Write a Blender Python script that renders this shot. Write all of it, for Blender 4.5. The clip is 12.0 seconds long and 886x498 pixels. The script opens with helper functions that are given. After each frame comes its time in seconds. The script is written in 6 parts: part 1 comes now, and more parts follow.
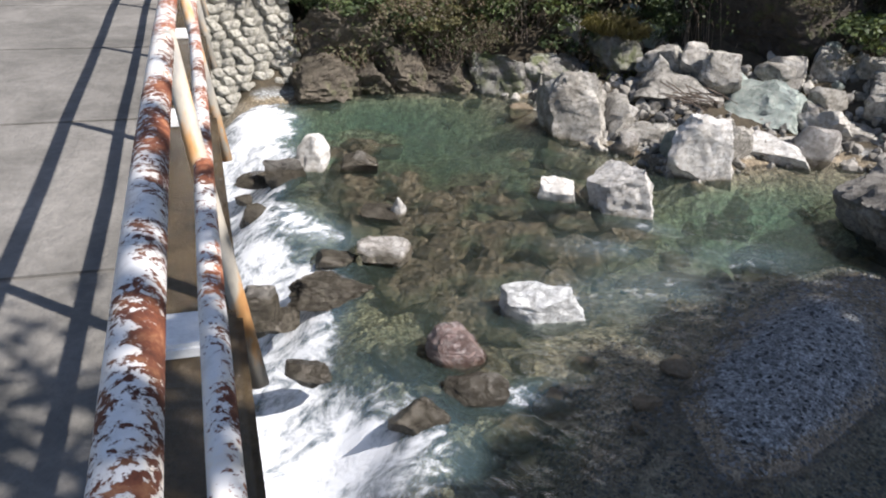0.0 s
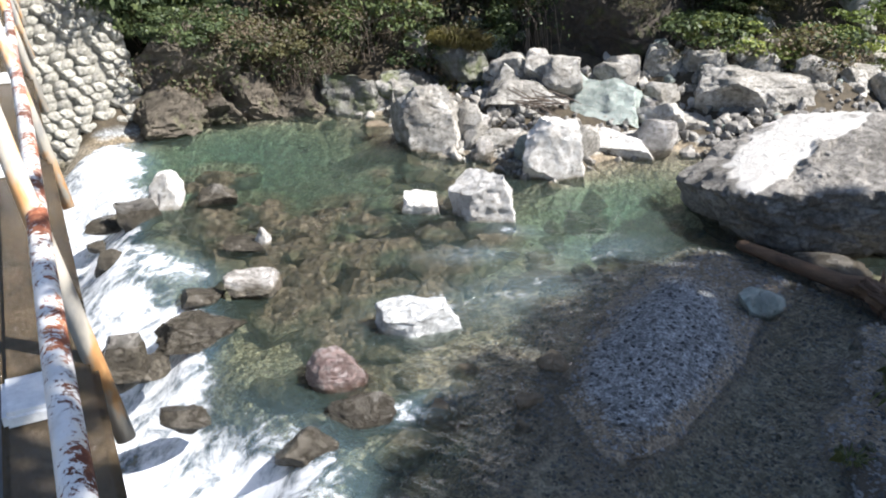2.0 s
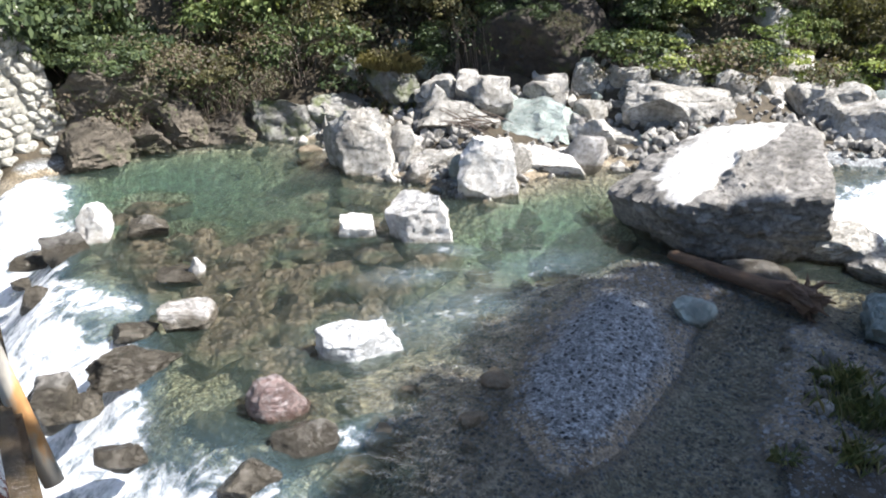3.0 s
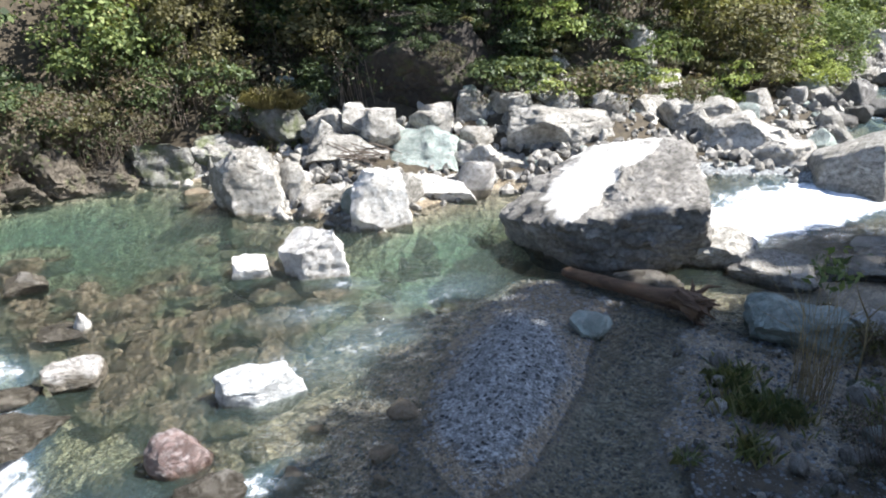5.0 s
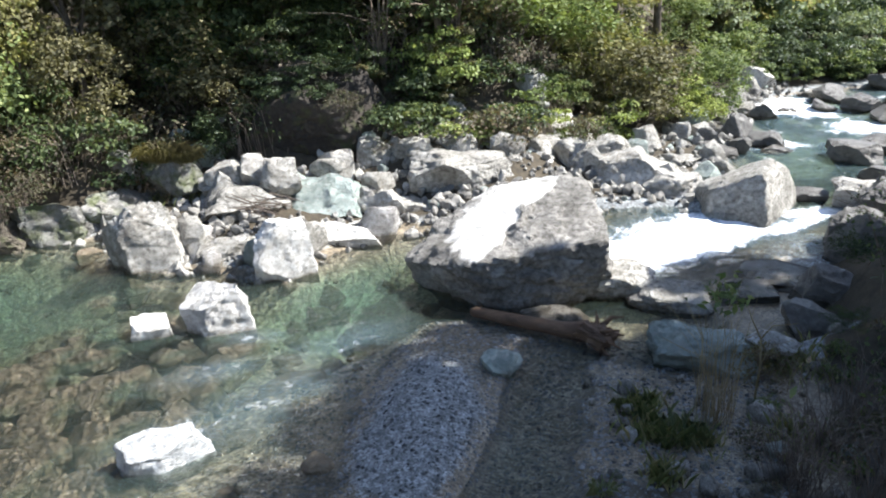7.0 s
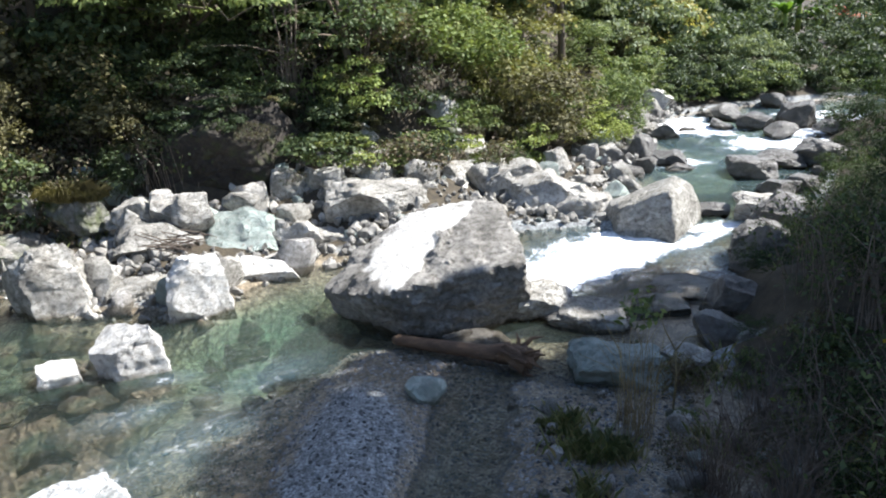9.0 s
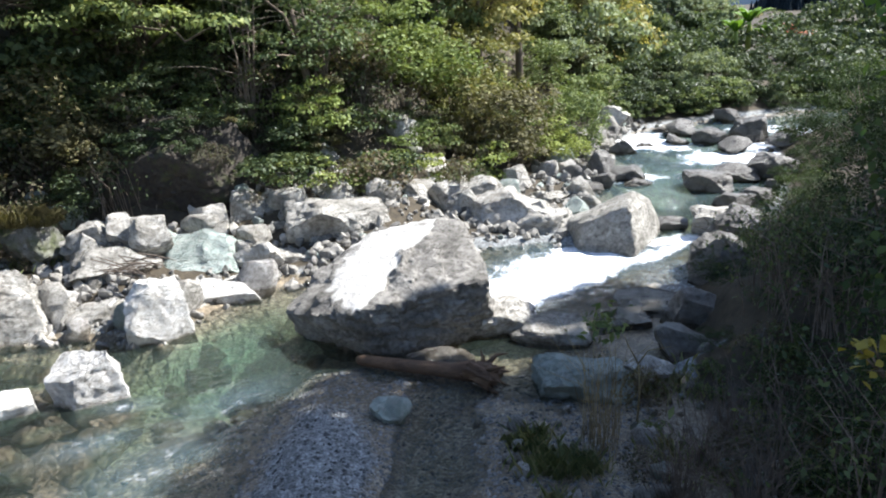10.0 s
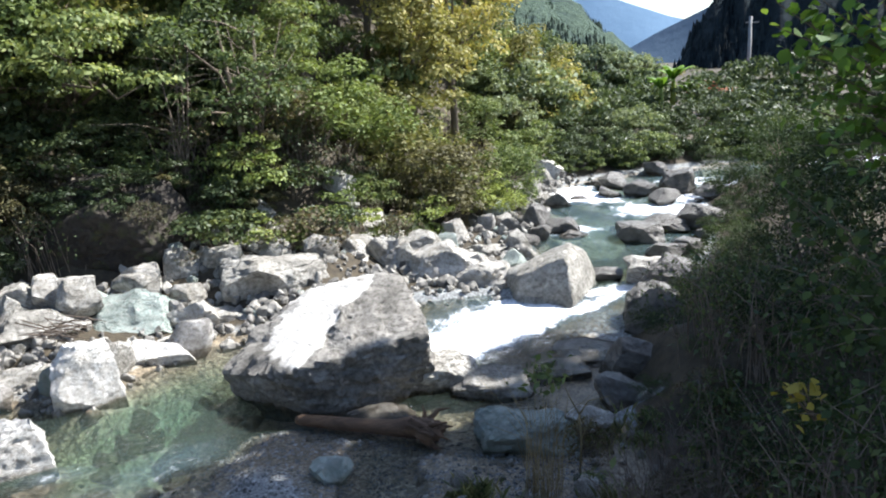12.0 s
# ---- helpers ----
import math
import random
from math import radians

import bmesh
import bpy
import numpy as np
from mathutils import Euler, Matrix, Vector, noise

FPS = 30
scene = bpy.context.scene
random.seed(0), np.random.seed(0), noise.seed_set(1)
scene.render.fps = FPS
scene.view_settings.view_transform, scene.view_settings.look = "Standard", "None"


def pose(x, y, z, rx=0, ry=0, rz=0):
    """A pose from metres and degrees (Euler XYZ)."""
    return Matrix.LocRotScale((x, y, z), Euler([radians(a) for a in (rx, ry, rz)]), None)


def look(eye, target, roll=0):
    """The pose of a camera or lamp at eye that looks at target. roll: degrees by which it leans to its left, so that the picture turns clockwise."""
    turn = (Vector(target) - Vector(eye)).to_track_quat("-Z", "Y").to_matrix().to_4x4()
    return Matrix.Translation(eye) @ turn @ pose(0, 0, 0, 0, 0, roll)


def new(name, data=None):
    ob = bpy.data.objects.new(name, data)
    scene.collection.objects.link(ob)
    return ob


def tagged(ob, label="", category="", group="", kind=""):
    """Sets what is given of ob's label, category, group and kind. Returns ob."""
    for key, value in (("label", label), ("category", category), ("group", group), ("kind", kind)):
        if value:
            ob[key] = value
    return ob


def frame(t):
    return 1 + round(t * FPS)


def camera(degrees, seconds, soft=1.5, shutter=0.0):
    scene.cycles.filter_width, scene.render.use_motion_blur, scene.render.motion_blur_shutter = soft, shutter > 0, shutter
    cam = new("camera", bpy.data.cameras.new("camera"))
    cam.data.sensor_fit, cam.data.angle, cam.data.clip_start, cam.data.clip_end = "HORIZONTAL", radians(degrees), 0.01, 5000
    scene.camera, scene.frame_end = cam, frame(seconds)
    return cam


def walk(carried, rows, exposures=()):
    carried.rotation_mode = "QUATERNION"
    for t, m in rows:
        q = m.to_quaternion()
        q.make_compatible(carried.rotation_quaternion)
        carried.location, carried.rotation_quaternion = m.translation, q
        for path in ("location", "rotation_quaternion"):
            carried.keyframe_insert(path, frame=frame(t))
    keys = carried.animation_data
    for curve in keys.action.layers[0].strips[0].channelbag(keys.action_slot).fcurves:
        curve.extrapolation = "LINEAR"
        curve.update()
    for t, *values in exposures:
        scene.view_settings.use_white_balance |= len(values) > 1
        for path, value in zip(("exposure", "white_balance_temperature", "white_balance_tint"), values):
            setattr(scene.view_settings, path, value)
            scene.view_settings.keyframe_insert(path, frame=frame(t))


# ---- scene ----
cam = camera(57.81, 12.0, soft=2.0)
PATH = [
    (0, (0.000, 0.000, 4.500), (-3.2664, 2.9908, 2.1792), 2.99),
    (0.5, (0.007, 0.006, 4.500), (-3.1651, 3.1247, 2.2178), 2.69),
    (1, (0.014, 0.011, 4.500), (-3.0246, 3.2805, 2.2467), 2.34),
    (1.5, (0.021, 0.017, 4.500), (-2.8975, 3.4079, 2.2683), 1.71),
    (2, (0.028, 0.022, 4.500), (-2.7007, 3.5895, 2.3030), 1.07),
    (2.5, (0.036, 0.028, 4.500), (-2.5551, 3.7349, 2.3677), 0.78),
    (3, (0.043, 0.033, 4.500), (-2.4128, 3.8640, 2.4269), 0.74),
    (5, (0.063, 0.050, 4.500), (-1.8776, 4.2487, 2.6024), -0.55),
    (5.5, (0.067, 0.052, 4.500), (-1.7549, 4.3255, 2.6501), -0.94),
    (6, (0.070, 0.055, 4.500), (-1.6338, 4.4148, 2.7425), -1.09),
    (6.5, (0.073, 0.057, 4.500), (-1.4915, 4.4936, 2.8054), -1.28),
    (7, (0.076, 0.059, 4.500), (-1.3599, 4.5565, 2.8522), -1.20),
    (9, (0.083, 0.065, 4.500), (-0.8749, 4.7379, 3.0006), -1.91),
    (9.5, (0.085, 0.066, 4.500), (-0.7482, 4.7770, 3.0452), -2.03),
    (10, (0.086, 0.067, 4.500), (-0.6452, 4.8117, 3.1014), -2.20),
    (10.5, (0.087, 0.068, 4.500), (-0.5355, 4.8447, 3.1594), -2.00),
    (11, (0.088, 0.069, 4.500), (-0.4296, 4.8803, 3.2419), -1.73),
    (11.5, (0.089, 0.070, 4.500), (-0.3349, 4.9164, 3.3473), -1.56),
    (12, (0.089, 0.070, 4.500), (-0.2628, 4.9381, 3.4144), -2.17),
]

walk(cam, [(t, look(eye, target, roll)) for t, eye, target, roll in PATH], exposures=((0.0, 0.84, 6500, 14), (1.0, 0.97, 6450, 14), (2.0, 1.34, 6350, 12), (3.0, 1.6, 6300, 12), (5.0, 1.64, 6250, 11), (6.5, 1.62, 6200, 10), (9.0, 1.5, 6200, 10), (12.0, 1.5, 6200, 10)))

# ---- light: clear autumn sky, sun over the upstream right bank ----
SUN_FROM = Vector((0.888, 0.46, 0.0)).normalized()
SUN_UP = radians(49)
world = bpy.data.worlds.new("sky")
scene.world = world
world.use_nodes = True
wn = world.node_tree.nodes
sky = wn.new("ShaderNodeTexSky")
sky.sky_type, sky.sun_disc, sky.ozone_density = "NISHITA", False, 2.0
sky.sun_elevation, sky.sun_rotation = SUN_UP, math.atan2(SUN_FROM.x, SUN_FROM.y)
world.node_tree.links.new(sky.outputs[0], wn["Background"].inputs[0])
wn["Background"].inputs[1].default_value = 0.092
sun_data = bpy.data.lights.new("sun", "SUN")
sun_data.energy, sun_data.angle, sun_data.color = 5.0, radians(0.55), (1.0, 0.965, 0.915)
sun = new("sun", sun_data)
sun_way = SUN_FROM * math.cos(SUN_UP) + Vector((0, 0, math.sin(SUN_UP)))
sun.matrix_world = look(sun_way * 60, (0, 0, 0))

rng = np.random.default_rng(7)


# ---- materials ----
def material(name, rough=0.8, spec=0.3):
    m = bpy.data.materials.new(name)
    m.use_nodes = True
    b = m.node_tree.nodes["Principled BSDF"]
    b.inputs["Roughness"].default_value = rough
    b.inputs["Specular IOR Level"].default_value = spec
    return m, m.node_tree.nodes, m.node_tree.links, b


def tex_noise(n, l, scale, detail=6, rough=0.6, coords="Object", stretch=None, distort=0.0):
    tc = n.new("ShaderNodeTexCoord")
    src = tc.outputs[coords]
    if coords == "World":
        src = n.new("ShaderNodeNewGeometry").outputs["Position"]
    if stretch:
        mp = n.new("ShaderNodeMapping")
        mp.inputs["Scale"].default_value = stretch
        l.new(src, mp.inputs["Vector"])
        src = mp.outputs[0]
    t = n.new("ShaderNodeTexNoise")
    t.inputs["Scale"].default_value, t.inputs["Detail"].default_value = scale, detail
    t.inputs["Roughness"].default_value, t.inputs["Distortion"].default_value = rough, distort
    l.new(src, t.inputs["Vector"])
    return t.outputs["Fac"]


def world_noise(n, l, scale, detail=6, rough=0.6, stretch=None, distort=0.0):
    g = n.new("ShaderNodeNewGeometry")
    src = g.outputs["Position"]
    if stretch:
        mp = n.new("ShaderNodeMapping")
        mp.inputs["Scale"].default_value = stretch
        l.new(src, mp.inputs["Vector"])
        src = mp.outputs[0]
    t = n.new("ShaderNodeTexNoise")
    t.inputs["Scale"].default_value, t.inputs["Detail"].default_value = scale, detail
    t.inputs["Roughness"].default_value, t.inputs["Distortion"].default_value = rough, distort
    l.new(src, t.inputs["Vector"])
    return t.outputs["Fac"]


def ramp(n, l, fac, stops):
    r = n.new("ShaderNodeValToRGB")
    e = r.color_ramp.elements
    while len(e) < len(stops):
        e.new(0.5)
    for k, (p, c) in zip(e, stops):
        k.position, k.color = p, (*c, 1) if len(c) == 3 else c
    l.new(fac, r.inputs[0])
    return r.outputs[0]


def grey(v):
    return (v, v, v)


def mix(n, l, fac, a, b, mode="MIX"):
    m = n.new("ShaderNodeMix")
    m.data_type, m.blend_type = "RGBA", mode
    for sock, val in ((m.inputs["Factor"], fac), (m.inputs[6], a), (m.inputs[7], b)):
        if hasattr(val, "is_linked"):
            l.new(val, sock)
        elif isinstance(val, tuple):
            sock.default_value = (*val, 1)
        else:
            sock.default_value = val
    return m.outputs[2]


def calc(n, l, op, a, b=None, clamp=False):
    m = n.new("ShaderNodeMath")
    m.operation, m.use_clamp = op, clamp
    for sock, val in ((m.inputs[0], a), (m.inputs[1], b)):
        if val is None:
            continue
        if hasattr(val, "is_linked"):
            l.new(val, sock)
        else:
            sock.default_value = val
    return m.outputs[0]


def bump(n, l, b, height, strength=0.5, dist=0.03):
    k = n.new("ShaderNodeBump")
    k.inputs["Strength"].default_value, k.inputs["Distance"].default_value = strength, dist
    l.new(height, k.inputs["Height"])
    l.new(k.outputs[0], b.inputs["Normal"])


def stone_material(name, light, dark, stain, wet_up=0.06, moss=0.0, vein=0.0, rough=0.85, crack=0.2, relief=0.9, worn_lit=None):
    """Weathered river rock: two scales of mottling, cracks, a wet tide mark above the water."""
    m, n, l, b = material(name, rough, 0.35)
    big = tex_noise(n, l, 1.6, 5, 0.6, distort=0.6)
    fine = tex_noise(n, l, 14, 8, 0.7)
    col = ramp(n, l, big, [(0.3, dark), (0.6, light)])
    col = mix(n, l, ramp(n, l, fine, [(0.46, grey(0.0)), (0.66, grey(0.75))]), col, stain)
    cr = tex_noise(n, l, 3.2, 10, 0.75, stretch=(1, 1, 2.6), distort=1.2)
    line = ramp(n, l, cr, [(0.47, grey(0)), (0.5, grey(1)), (0.53, grey(0))])
    col = mix(n, l, calc(n, l, "MULTIPLY", line, crack), col, tuple(0.4 * v for v in dark))
    if vein:
        vn = tex_noise(n, l, 2.0, 4, 0.6, stretch=(4, 1, 1), distort=2)
        col = mix(n, l, calc(n, l, "MULTIPLY", ramp(n, l, vn, [(0.48, grey(0)), (0.5, grey(1)), (0.53, grey(0))]), vein), col, (0.75, 0.75, 0.72))
    if moss:
        mn = tex_noise(n, l, 2.4, 6, 0.65)
        col = mix(n, l, ramp(n, l, mn, [(0.6 - 0.3 * moss, grey(0)), (0.75 - 0.2 * moss, grey(0.85))]), col, (0.09, 0.11, 0.03))
    # Pale smooth top: worn stone, with its sunlight also put into the colour.
    if worn_lit:
        wa = n.new("ShaderNodeAttribute")
        wa.attribute_name = "worn_lit"
        wf = calc(n, l, "SUBTRACT", calc(n, l, "MULTIPLY", wa.outputs["Fac"], 1.75), calc(n, l, "MULTIPLY", fine, 0.7), True)
        col = mix(n, l, calc(n, l, "MULTIPLY", wf, 1.1, True), col, worn_lit)
    info = n.new("ShaderNodeObjectInfo")
    tone = n.new("ShaderNodeMapRange")
    tone.inputs[3].default_value, tone.inputs[4].default_value = 0.78, 1.12
    l.new(info.outputs["Random"], tone.inputs[0])
    bc = n.new("ShaderNodeVectorMath")
    bc.operation = "SCALE"
    l.new(col, bc.inputs[0])
    l.new(tone.outputs[0], bc.inputs["Scale"])
    # wet band along the waterline
    g = n.new("ShaderNodeNewGeometry")
    sx = n.new("ShaderNodeSeparateXYZ")
    l.new(g.outputs["Position"], sx.inputs[0])
    rise = calc(n, l, "MULTIPLY", calc(n, l, "SUBTRACT", sx.outputs["Y"], 12.5), 0.085)
    rise = calc(n, l, "MAXIMUM", rise, 0.0)
    h = calc(n, l, "SUBTRACT", sx.outputs["Z"], rise)
    h = calc(n, l, "ADD", h, calc(n, l, "MULTIPLY", calc(n, l, "SUBTRACT", big, 0.5), 0.25))
    wet = n.new("ShaderNodeMapRange")
    wet.inputs[1].default_value, wet.inputs[2].default_value = wet_up, wet_up + 0.06
    wet.inputs[3].default_value, wet.inputs[4].default_value = 1, 0
    l.new(h, wet.inputs[0])
    out = mix(n, l, wet.outputs[0], bc.outputs[0], mix(n, l, 1.0, bc.outputs[0], (0.48, 0.45, 0.39), "MULTIPLY"))
    l.new(out, b.inputs["Base Color"])
    rr = n.new("ShaderNodeMapRange")
    rr.inputs[3].default_value, rr.inputs[4].default_value = rough, 0.22
    l.new(wet.outputs[0], rr.inputs[0])
    l.new(rr.outputs[0], b.inputs["Roughness"])
    hh = calc(n, l, "ADD", calc(n, l, "MULTIPLY", fine, 0.45), calc(n, l, "SUBTRACT", calc(n, l, "MULTIPLY", cr, 0.6), calc(n, l, "MULTIPLY", line, 0.18)))
    bump(n, l, b, hh, relief, 0.045)
    return m


PALE = stone_material("pale_limestone", (0.7, 0.67, 0.61), (0.4, 0.37, 0.32), (0.2, 0.17, 0.125), 0.02, relief=1.0)
WHITE = stone_material("white_limestone", (0.76, 0.74, 0.7), (0.56, 0.54, 0.5), (0.36, 0.32, 0.26), 0.0, crack=0.1)
# Crust colour is also darkened for the shade on the undercut face.
GREAT = stone_material("great_boulder_rock", (0.38, 0.355, 0.315), (0.17, 0.157, 0.135), (0.09, 0.08, 0.064), 0.02, crack=0.5, relief=0.8, worn_lit=(0.72, 0.69, 0.635))
GREY = stone_material("grey_rock", (0.52, 0.497, 0.445), (0.23, 0.213, 0.18), (0.115, 0.098, 0.075), 0.04, relief=1.0)
GREEN = stone_material("green_grey_rock", (0.36, 0.41, 0.37), (0.2, 0.24, 0.21), (0.4, 0.4, 0.36), 0.03)
# Serves wet stones, and dry ones whose shade is put into the colour.
WET = stone_material("wet_shaded_brown_rock", (0.17, 0.159, 0.14), (0.08, 0.073, 0.064), (0.2, 0.188, 0.167), 0.12, rough=0.45)
RED = stone_material("red_brown_rock", (0.24, 0.17, 0.15), (0.12, 0.08, 0.075), (0.36, 0.33, 0.32), 0.02, rough=0.4)
SLAB = stone_material("white_veined_slab", (0.74, 0.75, 0.74), (0.54, 0.55, 0.54), (0.3, 0.3, 0.29), -0.05, vein=0.4)
CAP = stone_material("white_capped_rock", (0.5, 0.48, 0.45), (0.2, 0.18, 0.15), (0.14, 0.12, 0.1), 0.12)
MOSS = stone_material("mossy_rock", (0.34, 0.33, 0.3), (0.2, 0.19, 0.17), (0.12, 0.11, 0.09), -0.2, moss=0.6)
BED = stone_material("stream_bed_stone", (0.29, 0.225, 0.15), (0.11, 0.085, 0.056), (0.24, 0.215, 0.16), -9)
# Brown bedrock, its colour darkened for the shade below the overhanging bank.
LEDGE = stone_material("shaded_brown_bedrock", (0.14, 0.118, 0.09), (0.055, 0.046, 0.034), (0.08, 0.07, 0.05), -0.1, moss=0.15)
# Very dark base colour carries the deep shade over the bank boulder.
DARK = stone_material("shade_toned_bank_rock", (0.085, 0.07, 0.055), (0.038, 0.032, 0.026), (0.028, 0.024, 0.02), -0.5, moss=0.25)


def plain_material(name, light, dark, scale=4.0, rough=0.8, stretch=None, strength=0.4, spec=0.3, islands=0.0):
    m, n, l, b = material(name, rough, spec)
    a = tex_noise(n, l, scale, 6, 0.6, stretch=stretch, distort=0.4)
    f = tex_noise(n, l, scale * 9, 6, 0.7, stretch=stretch)
    col = mix(n, l, ramp(n, l, a, [(0.32, grey(0)), (0.68, grey(1))]), dark, light)
    col = mix(n, l, ramp(n, l, f, [(0.4, grey(0)), (0.8, grey(0.5))]), col, tuple(0.55 * v for v in dark))
    if islands:
        g = n.new("ShaderNodeNewGeometry")
        t = ramp(n, l, g.outputs["Random Per Island"], [(0, grey(1 - islands)), (1, grey(1))])
        col = mix(n, l, 1.0, col, t, "MULTIPLY")
    l.new(col, b.inputs["Base Color"])
    bump(n, l, b, calc(n, l, "ADD", f, a), strength, 0.02)
    return m


def leaf_material(name, stops, gloss=0.45):
    """Leaves: each one takes its own tint, with light passing through the blade."""
    m, n, l, b = material(name, gloss + 0.15, 0.22)
    g = n.new("ShaderNodeNewGeometry")
    w = tex_noise(n, l, 0.9, 2, 0.5, coords="Object")
    fac = calc(n, l, "ADD", calc(n, l, "MULTIPLY", g.outputs["Random Per Island"], 0.65), calc(n, l, "MULTIPLY", w, 0.4), True)
    col = ramp(n, l, fac, stops)
    info = n.new("ShaderNodeObjectInfo")
    col = mix(n, l, 1.0, col, ramp(n, l, info.outputs["Random"], [(0.0, (0.55, 0.58, 0.6)), (0.5, (0.9, 0.9, 0.9)), (1.0, (1.2, 1.12, 1.0))]), "MULTIPLY")
    l.new(col, b.inputs["Base Color"])
    tr = n.new("ShaderNodeBsdfTranslucent")
    l.new(mix(n, l, 1.0, col, (1.0, 1.02, 0.6), "MULTIPLY"), tr.inputs[0])
    ms = n.new("ShaderNodeMixShader")
    ms.inputs[0].default_value = 0.33
    l.new(b.outputs[0], ms.inputs[1])
    l.new(tr.outputs[0], ms.inputs[2])
    l.new(ms.outputs[0], n["Material Output"].inputs[0])
    return m


LEAF_GREEN = leaf_material("green_leaves", [(0.1, (0.063, 0.088, 0.034)), (0.5, (0.149, 0.201, 0.071)), (0.8, (0.266, 0.306, 0.119)), (1.0, (0.469, 0.459, 0.204))])
LEAF_BRIGHT = leaf_material("bright_leaves", [(0.1, (0.101, 0.138, 0.041)), (0.5, (0.223, 0.283, 0.080)), (0.85, (0.364, 0.420, 0.138)), (1.0, (0.566, 0.551, 0.217))])
LEAF_YELLOW = leaf_material("yellowing_leaves", [(0.1, (0.13, 0.134, 0.054)), (0.5, (0.28, 0.275, 0.095)), (0.8, (0.42, 0.375, 0.145)), (1.0, (0.483, 0.383, 0.178))])
LEAF_DARK = leaf_material("dark_leaves", [(0.1, (0.031, 0.046, 0.024)), (0.5, (0.071, 0.101, 0.046)), (0.85, (0.141, 0.176, 0.074)), (1.0, (0.231, 0.243, 0.115))], 0.32)
# Darker copy of the dark leaves: the bank's shade is in its colour.
LEAF_BANK = leaf_material("shade_toned_bank_leaves", [(0.1, (0.018, 0.03, 0.012)), (0.5, (0.04, 0.066, 0.022)), (0.85, (0.08, 0.115, 0.036)), (1.0, (0.14, 0.16, 0.055))], 0.5)
LEAF_DRY = leaf_material("dry_brown_leaves", [(0.1, (0.083, 0.065, 0.047)), (0.5, (0.150, 0.122, 0.088)), (0.8, (0.100, 0.122, 0.058)), (1.0, (0.251, 0.206, 0.152))])
LEAF_FRESH = leaf_material("fresh_green_leaves", [(0.1, (0.07, 0.14, 0.02)), (0.6, (0.15, 0.27, 0.04)), (1.0, (0.3, 0.38, 0.08))], 0.4)
LEAF_GOLD = leaf_material("golden_leaves", [(0.1, (0.4, 0.3, 0.04)), (1.0, (0.62, 0.48, 0.08))])
LEAF_OLIVE = leaf_material("olive_brown_leaves", [(0.1, (0.06, 0.055, 0.03)), (0.45, (0.13, 0.12, 0.058)), (0.8, (0.225, 0.205, 0.1)), (1.0, (0.36, 0.3, 0.17))])
# Paler leaf tint, with the valley's haze put into the colour.
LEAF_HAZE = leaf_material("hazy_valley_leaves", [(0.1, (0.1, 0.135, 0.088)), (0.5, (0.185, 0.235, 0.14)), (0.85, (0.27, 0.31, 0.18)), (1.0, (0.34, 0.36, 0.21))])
LEAF_FAR = leaf_material("valley_leaves", [(0.1, (0.045, 0.068, 0.035)), (0.5, (0.105, 0.142, 0.065)), (0.85, (0.18, 0.215, 0.095)), (1.0, (0.26, 0.26, 0.12))])
GRASS = leaf_material("grass_blades", [(0.1, (0.16, 0.19, 0.09)), (0.5, (0.28, 0.33, 0.15)), (1.0, (0.55, 0.47, 0.3))])
STRAW = leaf_material("dry_straw", [(0.1, (0.28, 0.2, 0.11)), (0.6, (0.46, 0.36, 0.21)), (1.0, (0.6, 0.5, 0.33))], 0.7)
BARK = plain_material("bark", (0.2, 0.16, 0.12), (0.09, 0.07, 0.05), 6, 0.9, (1, 1, 0.25), 0.8)
TWIG = plain_material("grey_twigs", (0.24, 0.19, 0.15), (0.1, 0.08, 0.06), 6, 0.9)
WOOD = plain_material("driftwood", (0.2, 0.125, 0.075), (0.07, 0.044, 0.03), 4, 0.8, (0.2, 2, 2), 0.7)
CONCRETE = plain_material("weathered_concrete", (0.235, 0.222, 0.2), (0.115, 0.11, 0.098), 1.7, 0.9, None, 0.8)
CURB = plain_material("wet_mossy_concrete", (0.1, 0.07, 0.034), (0.022, 0.016, 0.01), 3.5, 0.22, None, 1.0, 0.5)
WHITE_PAINT = plain_material("white_paint", (0.8, 0.8, 0.78), (0.66, 0.65, 0.62), 5, 0.6, None, 0.2)
POLE_GREY = plain_material("pole_concrete", (0.3, 0.29, 0.28), (0.22, 0.215, 0.21), 2, 0.8)
RED_PAINT = plain_material("rust_red_sheet", (0.5, 0.13, 0.06), (0.33, 0.09, 0.05), 2, 0.35)
WALLSTONE = stone_material("wall_stone", (0.5, 0.48, 0.42), (0.34, 0.33, 0.28), (0.18, 0.17, 0.13), -0.3)
MORTAR = plain_material("dark_wall_joint", (0.33, 0.32, 0.28), (0.18, 0.17, 0.14), 5, 0.95)


